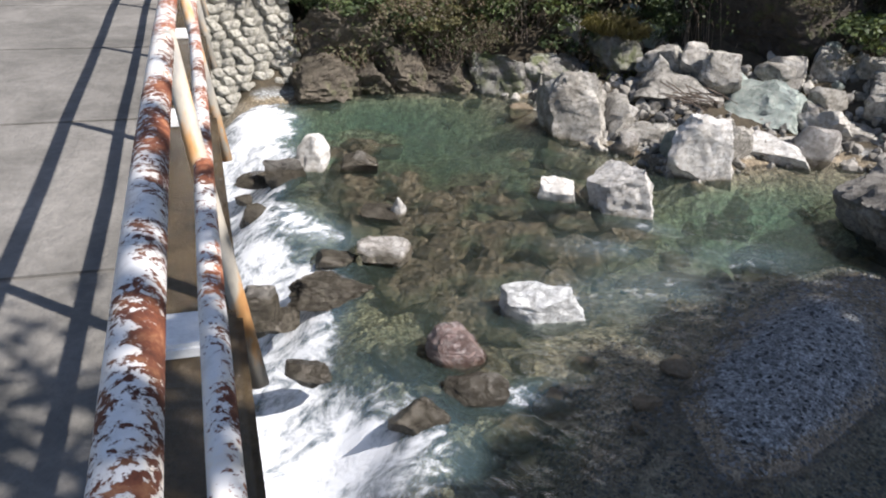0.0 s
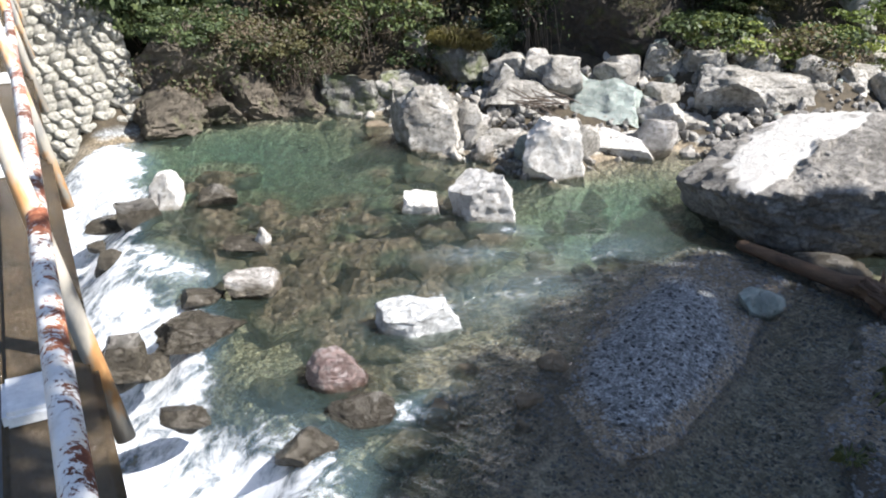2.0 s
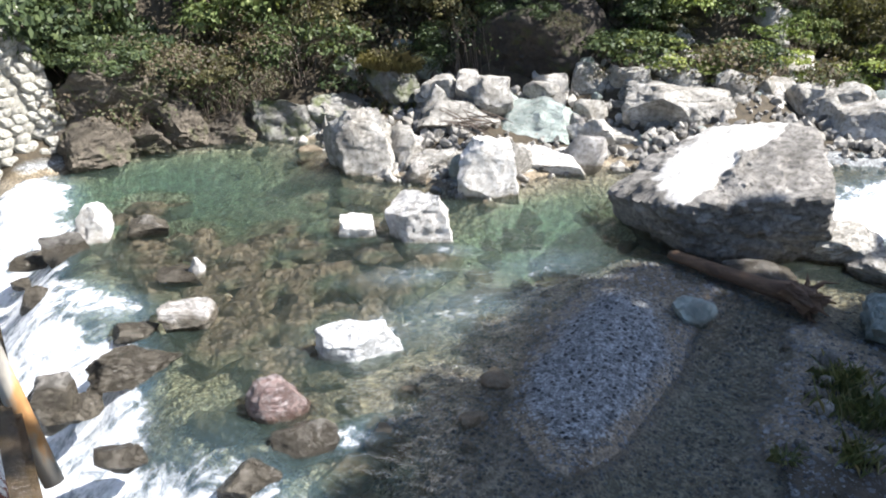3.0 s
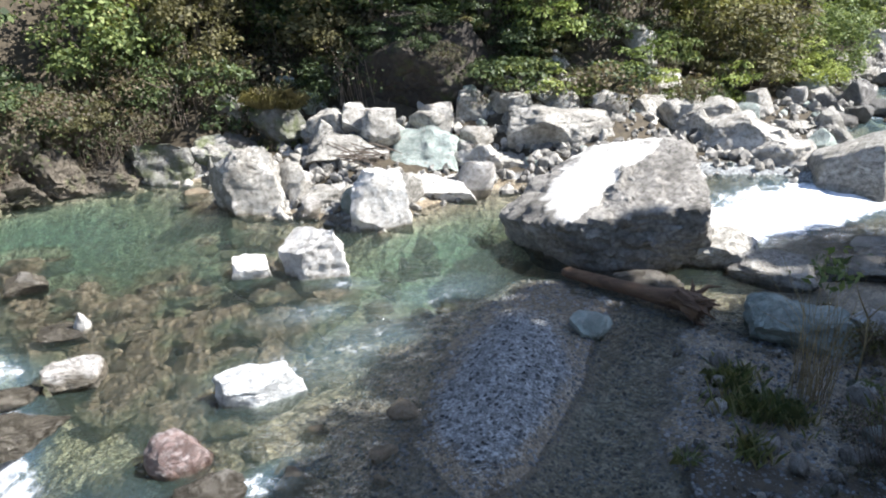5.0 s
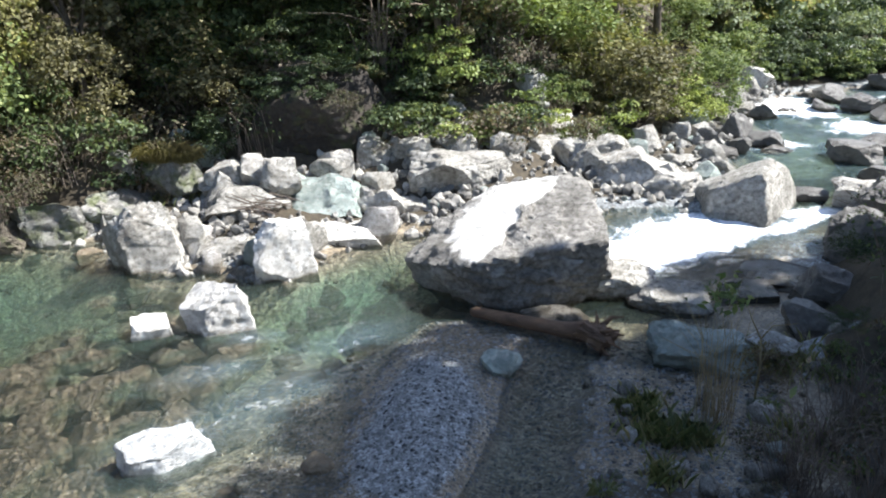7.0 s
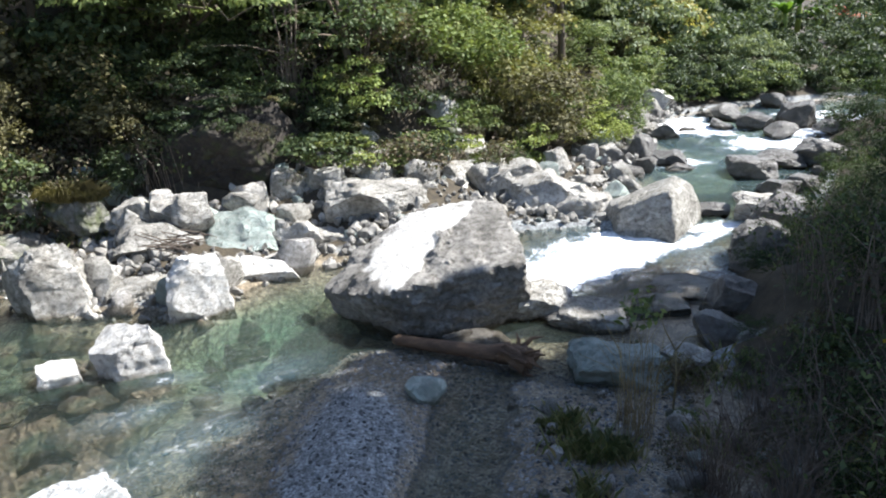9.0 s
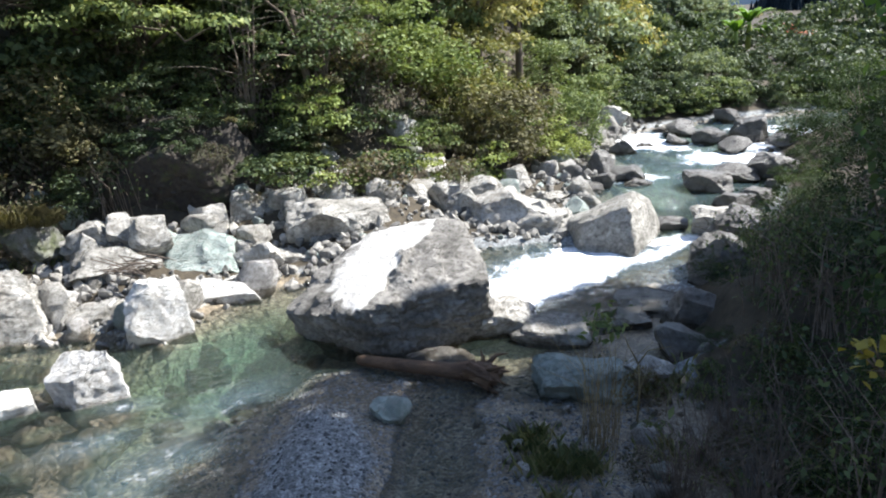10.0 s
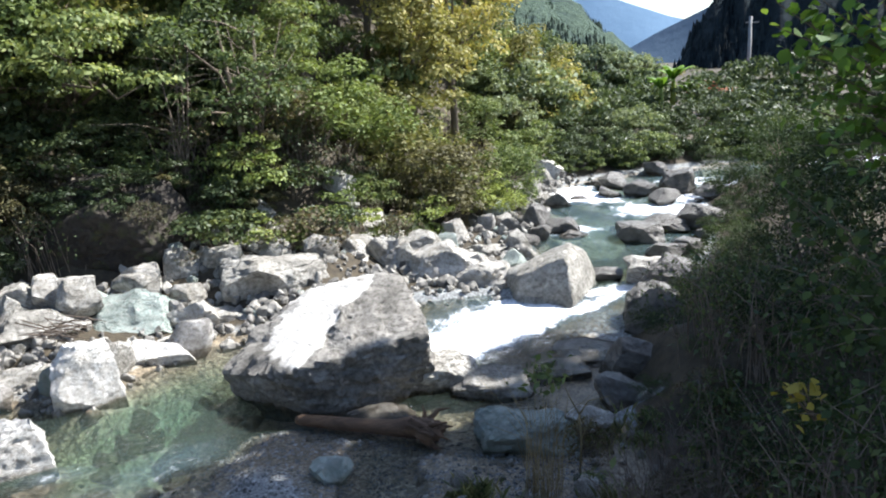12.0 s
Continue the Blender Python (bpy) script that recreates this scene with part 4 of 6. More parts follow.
stone("stream_stone", -6.57, 5.10, -0.03, 0.61, 0.43, 0.24, 52, CAP)
stone("stream_stone", -6.87, 4.62, -0.03, 0.47, 0.33, 0.13, 56, WET)
stone("stream_stone", -6.55, 3.40, -0.20, 0.46, 0.42, 0.40, 63, WET)
stone("stream_stone", -6.30, 4.17, -0.03, 0.90, 0.40, 0.15, 56, WET)
stone("stream_stone", -4.62, 4.48, -0.05, 0.57, 0.40, 0.30, 46, RED)
stone("stream_stone", -4.08, 4.24, -0.06, 0.56, 0.39, 0.19, 44, WET)
stone("stream_stone", -4.16, 3.63, -0.12, 0.51, 0.36, 0.18, 49, WET)
stone("stream_stone", -5.44, 3.31, -0.25, 0.42, 0.29, 0.18, 59, WET)
stone("stream_stone", -9.79, 5.18, -0.20, 0.55, 0.39, 0.14, 62, WET)
stone("stream_stone", -9.39, 4.79, -0.25, 0.23, 0.16, 0.09, 63, WET)
stone("stream_stone", -8.76, 4.64, -0.35, 0.45, 0.31, 0.31, 62, WET)
stone("stream_stone", -8.40, 4.76, -0.12, 0.46, 0.32, 0.09, 60, WET)
stone("stream_stone", -6.33, 3.46, -0.15, 0.53, 0.37, 0.07, 61, WET)
stone("stream_stone", -4.60, 5.68, -0.04, 0.86, 0.34, 0.36, 46, SLAB, "wedge")
stone_seed[0] += 7
stone("boulder", 1.75, 10.35, -0.05, 0.80, 0.60, 0.45, -8, WET)
stone("boulder", 2.05, 11.55, 0.00, 0.95, 0.70, 0.55, -10, WET)
stone("boulder", 2.75, 13.65, 0.0, 1.1, 0.9, 0.75, -12, WET, "loaf")
stone("boulder", 3.3, 14.6, 0.2, 1.2, 0.9, 0.8, -14, WET, "loaf")
stone("boulder", -3.2, 17.0, 0.55, 1.2, 0.9, 0.5, 10, GREY, "loaf")
stone("boulder", -2.4, 17.3, 0.55, 0.9, 0.7, 0.5, 5, PALE, "block")
stone("boulder", -3.75, 16.45, 0.6, 0.9, 0.7, 0.45, 25, GREY)
stone("boulder", 1.5, 12.1, -0.05, 1.3, 0.9, 0.22, -8, WET, "bar")
stone("boulder", 0.95, 11.4, -0.05, 0.9, 0.6, 0.2, 10, WET, "bar")
stone("boulder", 3.60, 16.90, 0.35, 0.80, 0.60, 0.40, -12, WET)
stone("boulder", -3.55, 15.65, 0.45, 1.10, 0.80, 0.50, 20, GREY)
stone("boulder", -4.95, 16.25, 0.80, 0.85, 0.65, 0.50, 40, GREY)
stone("boulder", -3.15, 16.45, 0.60, 0.90, 0.70, 0.45, 5, PALE)
stone("boulder", -5.60, 15.40, 0.75, 0.90, 0.65, 0.50, 30, GREY)
stone("boulder", -4.10, 16.90, 0.85, 0.95, 0.70, 0.55, 60, GREY)


# ---- bridge with its railing ----
BRIDGE = Matrix((
    (BRIDGE_ALONG.x, BRIDGE_OUT.x, BRIDGE_UP.x, 0.0),
    (BRIDGE_ALONG.y, BRIDGE_OUT.y, BRIDGE_UP.y, 0.0),
    (BRIDGE_ALONG.z, BRIDGE_OUT.z, BRIDGE_UP.z, 4.5),
    (0, 0, 0, 1)))
deck = thing("bridge_deck", "weathered grey concrete bridge deck in long slabs", "bridge", BRIDGE, kind="structure")
n_slab = 12
for i in range(n_slab):
    u = -7 + 2.0 * i
    child("slab", from_bm("slab", box(u + 1.0, -2.3, -1.66, 1.985, 4.3, 0.32, 0.012), CONCRETE), deck)
curb = thing("curb", "brown wet mossy concrete curb along the deck's edge", "curb", BRIDGE, from_bm("curb", box(5, -0.075, -1.62, 24, 0.25, 0.74, 0.02), CURB), kind="structure")
for k in range(6):
    thing("curb_block", "small white painted block on the curb", "marker", BRIDGE @ pose(2.02 + 2.07 * (k - 1), -0.11, -1.245), from_bm("block", box(0, 0, 0.012, 0.19, 0.16, 0.05, 0.012), WHITE_PAINT), group="blocks along the curb")
railing = thing("railing", "old pipe railing with white paint flaking off rust", "railing", BRIDGE)
for name, v, z, r in (("upper_rail", -0.098, -0.5, 0.0315), ("lower_rail", -0.02, -0.833, 0.0275)):
    vs, fs = tube([(-7 + 0.5 * i, v + 0.004 * math.sin(i), z + 0.003 * math.sin(1.7 * i)) for i in range(49)], [r] * 49, 24)
    child(name, mesh_of(name, vs, fs, RAIL, True), railing)
for k in range(7):
    u = 0.34 + 2.05 * k
    vs, fs = tube([(u, -0.09, -0.47), (u - 0.1, -0.03, -0.85), (u - 0.28, 0.085, -1.5)], [0.026, 0.028, 0.029], 14)
    child("post", mesh_of("post", vs, fs, POST, True), railing, "rust-streaked grey strut")


# ---- rubble of the shores and the bed ----
rubble = [stone_mesh(1, r.uniform(0.7, 0.9), r.uniform(0.55, 0.8), 900 + i, m, 3) for i, (r, m) in enumerate(zip([rng] * 10, (PALE, GREY, GREY, GREY, GREEN, MOSS, GREY, WET, GREY, CAP)))]
# the rubble is small in front of the boulders that stand free
FREE = ((-4.3, 14.2, 1.2), (-2.6, 15.5, 0.9), (-1.1, 15.3, 0.9), (-0.2, 15.1, 0.7), (-6.3, 12.7, 0.8), (-5.5, 11.9, 0.6))


def rubble_size(x, y, sc):
    return min(sc, 0.22) if any(math.hypot(x - a, y - b) < c for a, b, c in FREE) else sc


made = 0
while made < 215:
    x, y = rng.uniform(-10.5, 3), rng.uniform(10.2, 28)
    d, which = bank_distance(np.array([x]), np.array([y]))
    if which[0] >= len(LEFT_BANK) - 1 or d[0] < -0.15 or d[0] > (4.4 if y < 18 else 2.0) * rng.uniform(0.5, 1):
        continue
    sc = rubble_size(x, y, 0.14 + 0.75 * rng.uniform(0, 1) ** 2.6)
    ob = thing("rubble_stone", "broken grey stone among the shore boulders", "rock", pose(x, y, ground_at(x, y) - 0.12 * sc, rng.uniform(-25, 25), rng.uniform(-25, 25), rng.uniform(0, 360)), rubble[int(rng.integers(0, 10))], group="rubble on the shore")
    ob.scale = (sc, sc, sc)
    made += 1
made = 0
while made < 24:
    x, y = rng.uniform(-5.5, 0.6), rng.uniform(15.0, 19.5)
    d, which = bank_distance(np.array([x]), np.array([y]))
    if d[0] < 0.3 or d[0] > 4.2:
        continue
    sc = rubble_size(x, y, rng.uniform(0.38, 0.85))
    ob = thing("rubble_stone", "grey boulder of the shore below the bushes", "rock", pose(x, y, ground_at(x, y) - 0.1 * sc, rng.uniform(-25, 25), rng.uniform(-25, 25), rng.uniform(0, 360)), rubble[int(rng.integers(0, 10))], group="rubble on the shore")
    ob.scale = (sc, sc, sc)
    made += 1
small = [stone_mesh(1, r.uniform(0.65, 0.95), r.uniform(0.5, 0.8), 920 + i, GREY, 2, rough=0.08) for i, r in zip(range(6), [rng] * 6)]
small_co = []
for me in small:
    v = np.empty(len(me.vertices) * 3, np.float32)
    me.vertices.foreach_get("co", v)
    small_co.append(v.reshape(-1, 3))
small_f = np.array([p.vertices[:] for p in small[0].polygons])
r = np.random.default_rng(57)
sx, sy = r.uniform(-10.5, 2.5, 9000), r.uniform(9.8, 25, 9000)
sd, sw = bank_distance(sx, sy)
keep = (sw < len(LEFT_BANK) - 1) & (sd > -0.2) & (sd < np.where(sy < 18, 4.2, 1.8) * r.uniform(0.4, 1.0, 9000))
sx, sy = sx[keep][:1900], sy[keep][:1900]
sz = ground_height(sx, sy)
verts, faces = [], []
for x, y, z in zip(sx, sy, sz):
    a, sc = r.uniform(0, 6.28), 0.07 + 0.2 * r.uniform() ** 2
    v = small_co[int(r.integers(0, 6))] * sc
    faces.append(small_f + len(verts) * len(v))
    verts.append(np.stack([v[:, 0] * math.cos(a) - v[:, 1] * math.sin(a) + x, v[:, 0] * math.sin(a) + v[:, 1] * math.cos(a) + y, v[:, 2] + z], -1))
SMALL = plain_material("small_shore_stones", (0.5, 0.475, 0.425), (0.27, 0.25, 0.215), 7, 0.85, None, 0.4, islands=0.65)
thing("shore_stones", "small broken grey stones filling the gaps between boulders", "stones", me=mesh_of("shore_stones", np.concatenate(verts).tolist(), np.concatenate(faces).tolist(), SMALL), kind="stuff")
bed_stones = [stone_mesh(1, 0.75, 0.4, 940 + i, m, 3) for i, m in enumerate((BED, BED, BED, BED, GREEN, BED))]
made = 0
while made < 260:
    x, y = rng.uniform(-11.5, -2.5), rng.uniform(3.0, 11.5)
    d, which = bank_distance(np.array([x]), np.array([y]))
    if d[0] > -0.15 or (abs(x + 10.2) < 1.8 and abs(y - 8.3) < 1.2):
        continue
    sc = 0.1 + 0.6 * rng.uniform(0, 1) ** 2.5
    ob = thing("bed_stone", "brown stone lying under the clear water", "rock", pose(x, y, ground_at(x, y) - 0.1 * sc, rng.uniform(-10, 10), rng.uniform(-10, 10), rng.uniform(0, 360)), bed_stones[int(rng.integers(0, 6))], group="stones on the stream bed")
    ob.scale = (sc, sc, sc)
    made += 1

for x, y, sc, top in SHALLOWS:
    ob = thing("bed_stone", "flat brown stone just under the clear water", "rock", pose(x, y, top - 0.34 * sc, rng.uniform(-6, 6), rng.uniform(-6, 6), rng.uniform(0, 360)), bed_stones[int(rng.integers(0, 4))], group="stones on the stream bed")
    ob.scale = (sc, sc, sc * 0.85)

made = 0
while made < 34:
    x, y = rng.uniform(0, 8), rng.uniform(15.5, 31)
    d, which = bank_distance(np.array([x]), np.array([y]))
    if d[0] > 0.3 or (d[0] < -0.6 and rng.uniform() < 0.9):
        continue
    sc = 0.16 + 0.36 * rng.uniform(0, 1) ** 2
    ob = thing("rapids_rock", "dark wet rock in the upstream rapids", "rock", pose(x, y, ground_at(x, y) - 0.02, rng.uniform(-20, 20), rng.uniform(-20, 20), rng.uniform(0, 360)), rubble[int(rng.choice([2, 7, 7, 7, 7, 7]))], group="rocks of the rapids")
    ob.scale = (sc, sc, sc)
    made += 1

made = 0
while made < 110:
    x, y = rng.uniform(-1.2, 2.6), rng.uniform(5.0, 10.0)
    d, which = bank_distance(np.array([x]), np.array([y]))
    if d[0] < 0.1 or (x < -0.5 and rng.uniform() < 0.7):
        continue
    sc = 0.06 + 0.22 * rng.uniform(0, 1) ** 3
    ob = thing("bank_stone", "loose grey stone on the shaded gravel bank", "rock", pose(x, y, ground_at(x, y) - 0.1 * sc, rng.uniform(-20, 20), rng.uniform(-20, 20), rng.uniform(0, 360)), rubble[int(rng.integers(0, 7))], group="stones on the gravel bank")
    ob.scale = (sc, sc, sc)
    made += 1

# ledge of bedrock under the far bank
for x, y, z, w, d, h, yaw, m in ((-12.3, 8.0, 0.0, 1.3, 1.2, 0.8, 66, LEDGE), (-12.2, 8.9, -0.05, 1.3, 1.2, 0.65, 20, LEDGE), (-12.0, 9.7, 0.0, 1.2, 1.2, 0.85, 60, LEDGE), (-11.5, 10.5, -0.05, 1.3, 1.1, 0.55, 48, LEDGE), (-12.75, 9.5, 0.6, 2.2, 1.0, 0.8, 64, LEDGE), (-12.9, 8.3, 0.55, 1.4, 0.9, 0.9, 72, LEDGE), (-10.85, 11.3, -0.1, 1.6, 1.1, 0.85, 35, MOSS), (-12.6, 8.7, 0.9, 1.9, 1.1, 0.9, 68, LEDGE), (-10.1, 12.0, 0.0, 1.2, 1.0, 0.7, 35, MOSS)):
    thing("rock_ledge", "overhanging ledge of brown bedrock above the pool", "rock", pose(x, y, z, 0, 0, yaw), stone_mesh(w, d, h, int(1000 + 50 * w + 10 * y), m, 5, rough=0.09, strata=0.02), group="ledges of the far bank")

# dry-laid stone revetment beside the bridge
wall = thing("wall_revetment", "leaning revetment of pale rounded field stones", "wall", kind="structure")
W_A, W_B = Vector((-13.5, 4.4, -0.9)), Vector((-12.2, 7.75, -0.5))
w_len = (W_B - W_A).length
w_x = (W_B - W_A).normalized()
w_in = Vector((-w_x.y, w_x.x, 0)).normalized()
w_up = Vector((0, 0, 1)) + w_in * 0.42
w_up = (w_up - w_x * w_up.dot(w_x)).normalized()
w_in = w_up.cross(w_x).normalized()
wall_m = Matrix((( w_x.x, w_in.x, w_up.x, W_A.x), (w_x.y, w_in.y, w_up.y, W_A.y), (w_x.z, w_in.z, w_up.z, W_A.z), (0, 0, 0, 1)))
child("backing", from_bm("backing", box(w_len / 2, 0.3, 1.8, w_len, 0.5, 3.9), MORTAR), wall, "dark earth-filled joints", wall_m)
blocks = [stone_mesh(0.29, 0.26, 0.2, 970 + i, WALLSTONE, 3, "cobble", sink=0.0, rough=0.03, strata=0.0) for i in range(6)]
for j in range(22):
    for i in range(18):
        u = (i + 0.5 + 0.5 * (j % 2)) * 0.21 + rng.uniform(-0.03, 0.03)
        if u < w_len - 0.1:
            child("wall_stone", blocks[int(rng.integers(0, 6))], wall, m=wall_m @ pose(u, 0.065 + rng.uniform(-0.02, 0.02), -0.02 + 0.16 * j, rng.uniform(-8, 8), rng.uniform(-8, 8) + 28, rng.choice([0, 180]) + rng.uniform(-8, 8)))

# driftwood log with its root stock
log = thing("driftwood_log", "bare brown driftwood log with a torn root stock", "log", Matrix.Translation((0, 0, 0)))
vs, fs = tube([(-2.62, 9.72, 0.09), (-2.55, 9.7, 0.1), (-2.1, 9.58, 0.11), (-1.7, 9.46, 0.13), (-1.3, 9.36, 0.14), (-1.0, 9.32, 0.17)], [0.05, 0.075, 0.085, 0.09, 0.105, 0.15], 14)
child("stem", mesh_of("stem", vs, fs, WOOD, True), log)
child("stock", stone_mesh(0.5, 0.36, 0.4, 1201, WOOD, 4, sink=0.0, rough=0.16), log, "torn brown root stock", pose(-0.92, 9.3, 0.0, 20, 15, -20))
for i in range(16):
    a, q = rng.uniform(0, 6.28), rng.uniform(0.2, 0.4)
    tip = Vector((-0.84 + rng.uniform(-0.15, 0.32), 9.28 + q * math.cos(a), 0.17 + q * math.sin(a)))
    base = Vector((-0.9, 9.31, 0.17))
    mid = base.lerp(tip, 0.55) + Vector(rng.normal(size=3)) * 0.05
    vs, fs = tube([base, mid, tip], [0.05, 0.026, 0.007], 7)
    child("root", mesh_of("root", vs, fs, WOOD, True), log)

# ---- plants ----
def leaves_at(centres, size, r, droop=0.3, slim=0.5):
    """Corners of folded leaf blades: four corners each."""
    n = len(centres)
    a = r.normal(size=(n, 3))
    a[:, 2] -= droop
    a /= np.linalg.norm(a, axis=1)[:, None]
    b = np.cross(a, r.normal(size=(n, 3)))
    b /= np.linalg.norm(b, axis=1)[:, None]
    up = np.cross(a, b)
    flip = np.where(up[:, 2] < 0, -1, 1)[:, None]
    up = up * flip
    s = size * r.uniform(0.6, 1.3, n)[:, None]
    return np.stack([centres - a * s * 0.5, centres + b * s * slim * 0.5 + up * s * 0.08, centres + a * s * 0.5 - up * s * 0.05, centres - b * s * slim * 0.5 + up * s * 0.08], 1).reshape(-1, 3)


def foliage(r, n, rx, ry, rz, clumps, leaf, pad=0.24, low=-0.35, slim=0.55):
    """Leaf blades on the upper sides of uneven pads of twigs, with dark gaps below them; also the pads' centres."""
    c = r.normal(size=(clumps, 3))
    c /= np.linalg.norm(c, axis=1)[:, None]
    c *= (r.uniform(0.25, 1.0, clumps) ** 0.6)[:, None]
    c = c[c[:, 2] > low]
    size = np.clip(r.lognormal(0, 0.4, len(c)), 0.45, 1.9)
    pick = r.choice(len(c), n, p=size**2 / (size**2).sum())
    out = r.normal(size=(n, 3))
    out[:, 2] = np.abs(out[:, 2]) - 0.35
    out /= np.linalg.norm(out, axis=1)[:, None]
    span = np.array([rx, ry, rz])
    pos = (c[pick] + out * np.array([1, 1, 0.75]) * (pad * size[pick] * r.uniform(0.55, 1.15, n) ** 0.7)[:, None]) * span
    up = out * 0.6 + np.array([0, 0, 0.45]) + r.normal(size=(n, 3)) * 0.42
    up /= np.linalg.norm(up, axis=1)[:, None]
    a = np.cross(up, r.normal(size=(n, 3))) + out * 0.4
    a[:, 2] -= 0.25
    a /= np.linalg.norm(a, axis=1)[:, None]
    b = np.cross(a, up)
    b /= np.linalg.norm(b, axis=1)[:, None]
    s = (leaf * r.uniform(0.6, 1.35, n))[:, None]
    blades = np.stack([pos - a * s * 0.5, pos + b * s * slim * 0.5 + up * s * 0.06, pos + a * s * 0.5 - up * s * 0.08, pos - b * s * slim * 0.5 + up * s * 0.06], 1)
    return blades.reshape(-1, 3), c * span


def limbs(base, targets, r, thick, sides=5):
    parts = []
    for t in targets:
        b, t = Vector(base), Vector(t)
        m1 = b.lerp(t, 0.35) + Vector(r.normal(size=3)) * 0.06 * (t - b).length + Vector((0, 0, 0.1 * (t - b).length))
        m2 = b.lerp(t, 0.7) + Vector(r.normal(size=3)) * 0.06 * (t - b).length
        parts.append(tube([b, m1, m2, t], [thick, thick * 0.7, thick * 0.45, thick * 0.15], sides))
    return parts


shrub_kinds = {}


def shrub_source(key, mat, n=2600, leaf=0.09, clumps=34, stem=TWIG, seed=1, slim=0.55, pad=0.22, low=-0.45, tall=1.0):
    r = np.random.default_rng(seed)
    blades, c = foliage(r, n, 1, 1, 0.62 * tall, clumps, leaf, pad, low, slim)
    lift = np.array([0, 0, 0.5 * tall])
    shrub_kinds[key] = (quads_mesh("foliage", blades + lift, mat), mesh_of("stems", *join(limbs((0, 0, -0.15), (c + lift)[:12], r, 0.016, 4)), stem))


def shrub(key, x, y, sx, sy, sz, label, yaw=0, z=None, category="bush", name="shrub"):
    if sz > 1.4 * max(sx, sy) and key + "_tall" in shrub_kinds:
        key, sz = key + "_tall", sz / 2
    f, s = shrub_kinds[key]
    z = ground_at(x, y) - 0.1 if z is None else z
    ob = thing(name, label, category, pose(x, y, z, 0, 0, yaw), group="shrubs on the banks")
    ob.scale = (sx, sy, sz)
    child("foliage", f, ob)
    child("stem", s, ob)
    return ob


shrub_source("bright", LEAF_BRIGHT, 3000, 0.085, 44, seed=2)
shrub_source("green", LEAF_GREEN, 3000, 0.09, 40, seed=3)
shrub_source("yellow", LEAF_YELLOW, 2900, 0.08, 46, seed=4)
shrub_source("dark", LEAF_DARK, 3000, 0.095, 40, seed=5)
shrub_source("olive", LEAF_OLIVE, 3000, 0.08, 48, seed=21, pad=0.2)
shrub_source("dry", LEAF_DRY, 1700, 0.075, 44, seed=6, pad=0.24)
for i, (key, mat) in enumerate((("bright", LEAF_BRIGHT), ("green", LEAF_GREEN), ("yellow", LEAF_YELLOW), ("dark", LEAF_DARK), ("olive", LEAF_OLIVE), ("dry", LEAF_DRY))):
    shrub_source(key + "_tall", mat, 2400 if key == "dry" else 3900, 0.085, 62, seed=40 + i, tall=2.0)
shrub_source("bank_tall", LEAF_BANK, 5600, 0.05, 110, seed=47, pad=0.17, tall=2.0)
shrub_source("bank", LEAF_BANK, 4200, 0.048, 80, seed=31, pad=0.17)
shrub_source("olive_low", LEAF_OLIVE, 800, 0.12, 26, seed=22)
shrub_source("green_low", LEAF_GREEN, 900, 0.12, 26, seed=13)
shrub_source("dark_low", LEAF_DARK, 900, 0.12, 26, seed=15)
shrub_source("dry_low", LEAF_DRY, 700, 0.1, 26, seed=16, pad=0.28)
shrub_source("bright_low", LEAF_BRIGHT, 900, 0.11, 26, seed=12)


def tree(x, y, height, rx, mat, label, seed, leaf=0.22, n=3600, z=None, trunk=0.14, low=0.35, clumps=46, bark=BARK, reach=None, pad=0.2):
    r = np.random.default_rng(seed)
    z = ground_at(x, y) - 0.2 if z is None else z
    ob = thing("tree", label, "tree", pose(x, y, z, 0, 0, r.uniform(0, 360) if reach is None else 0), group="trees of the wood")
    lean = r.normal(size=2) * 0.06 * height if reach is None else np.array(reach)
    mid = (lean[0] * 0.5, lean[1] * 0.5, height * 0.5)
    crown_z = height * (low + 1) / 2
    blades, c = foliage(r, n, rx, rx, height * (1 - low) / 2, clumps, leaf, pad, -0.9)
    off = np.array([lean[0], lean[1], crown_z])
    vs = [tube([(0, 0, 0), (lean[0] * 0.2, lean[1] * 0.3, height * 0.25), mid, (lean[0], lean[1], height * 0.92)], [trunk, trunk * 0.8, trunk * 0.55, trunk * 0.1], 8)]
    vs += limbs(mid, (c + off)[:12], r, trunk * 0.35)
    child("trunk", mesh_of("trunk", *join(vs), bark, True), ob)
    child("crown", quads_mesh("crown", blades + off, mat), ob)
    return ob

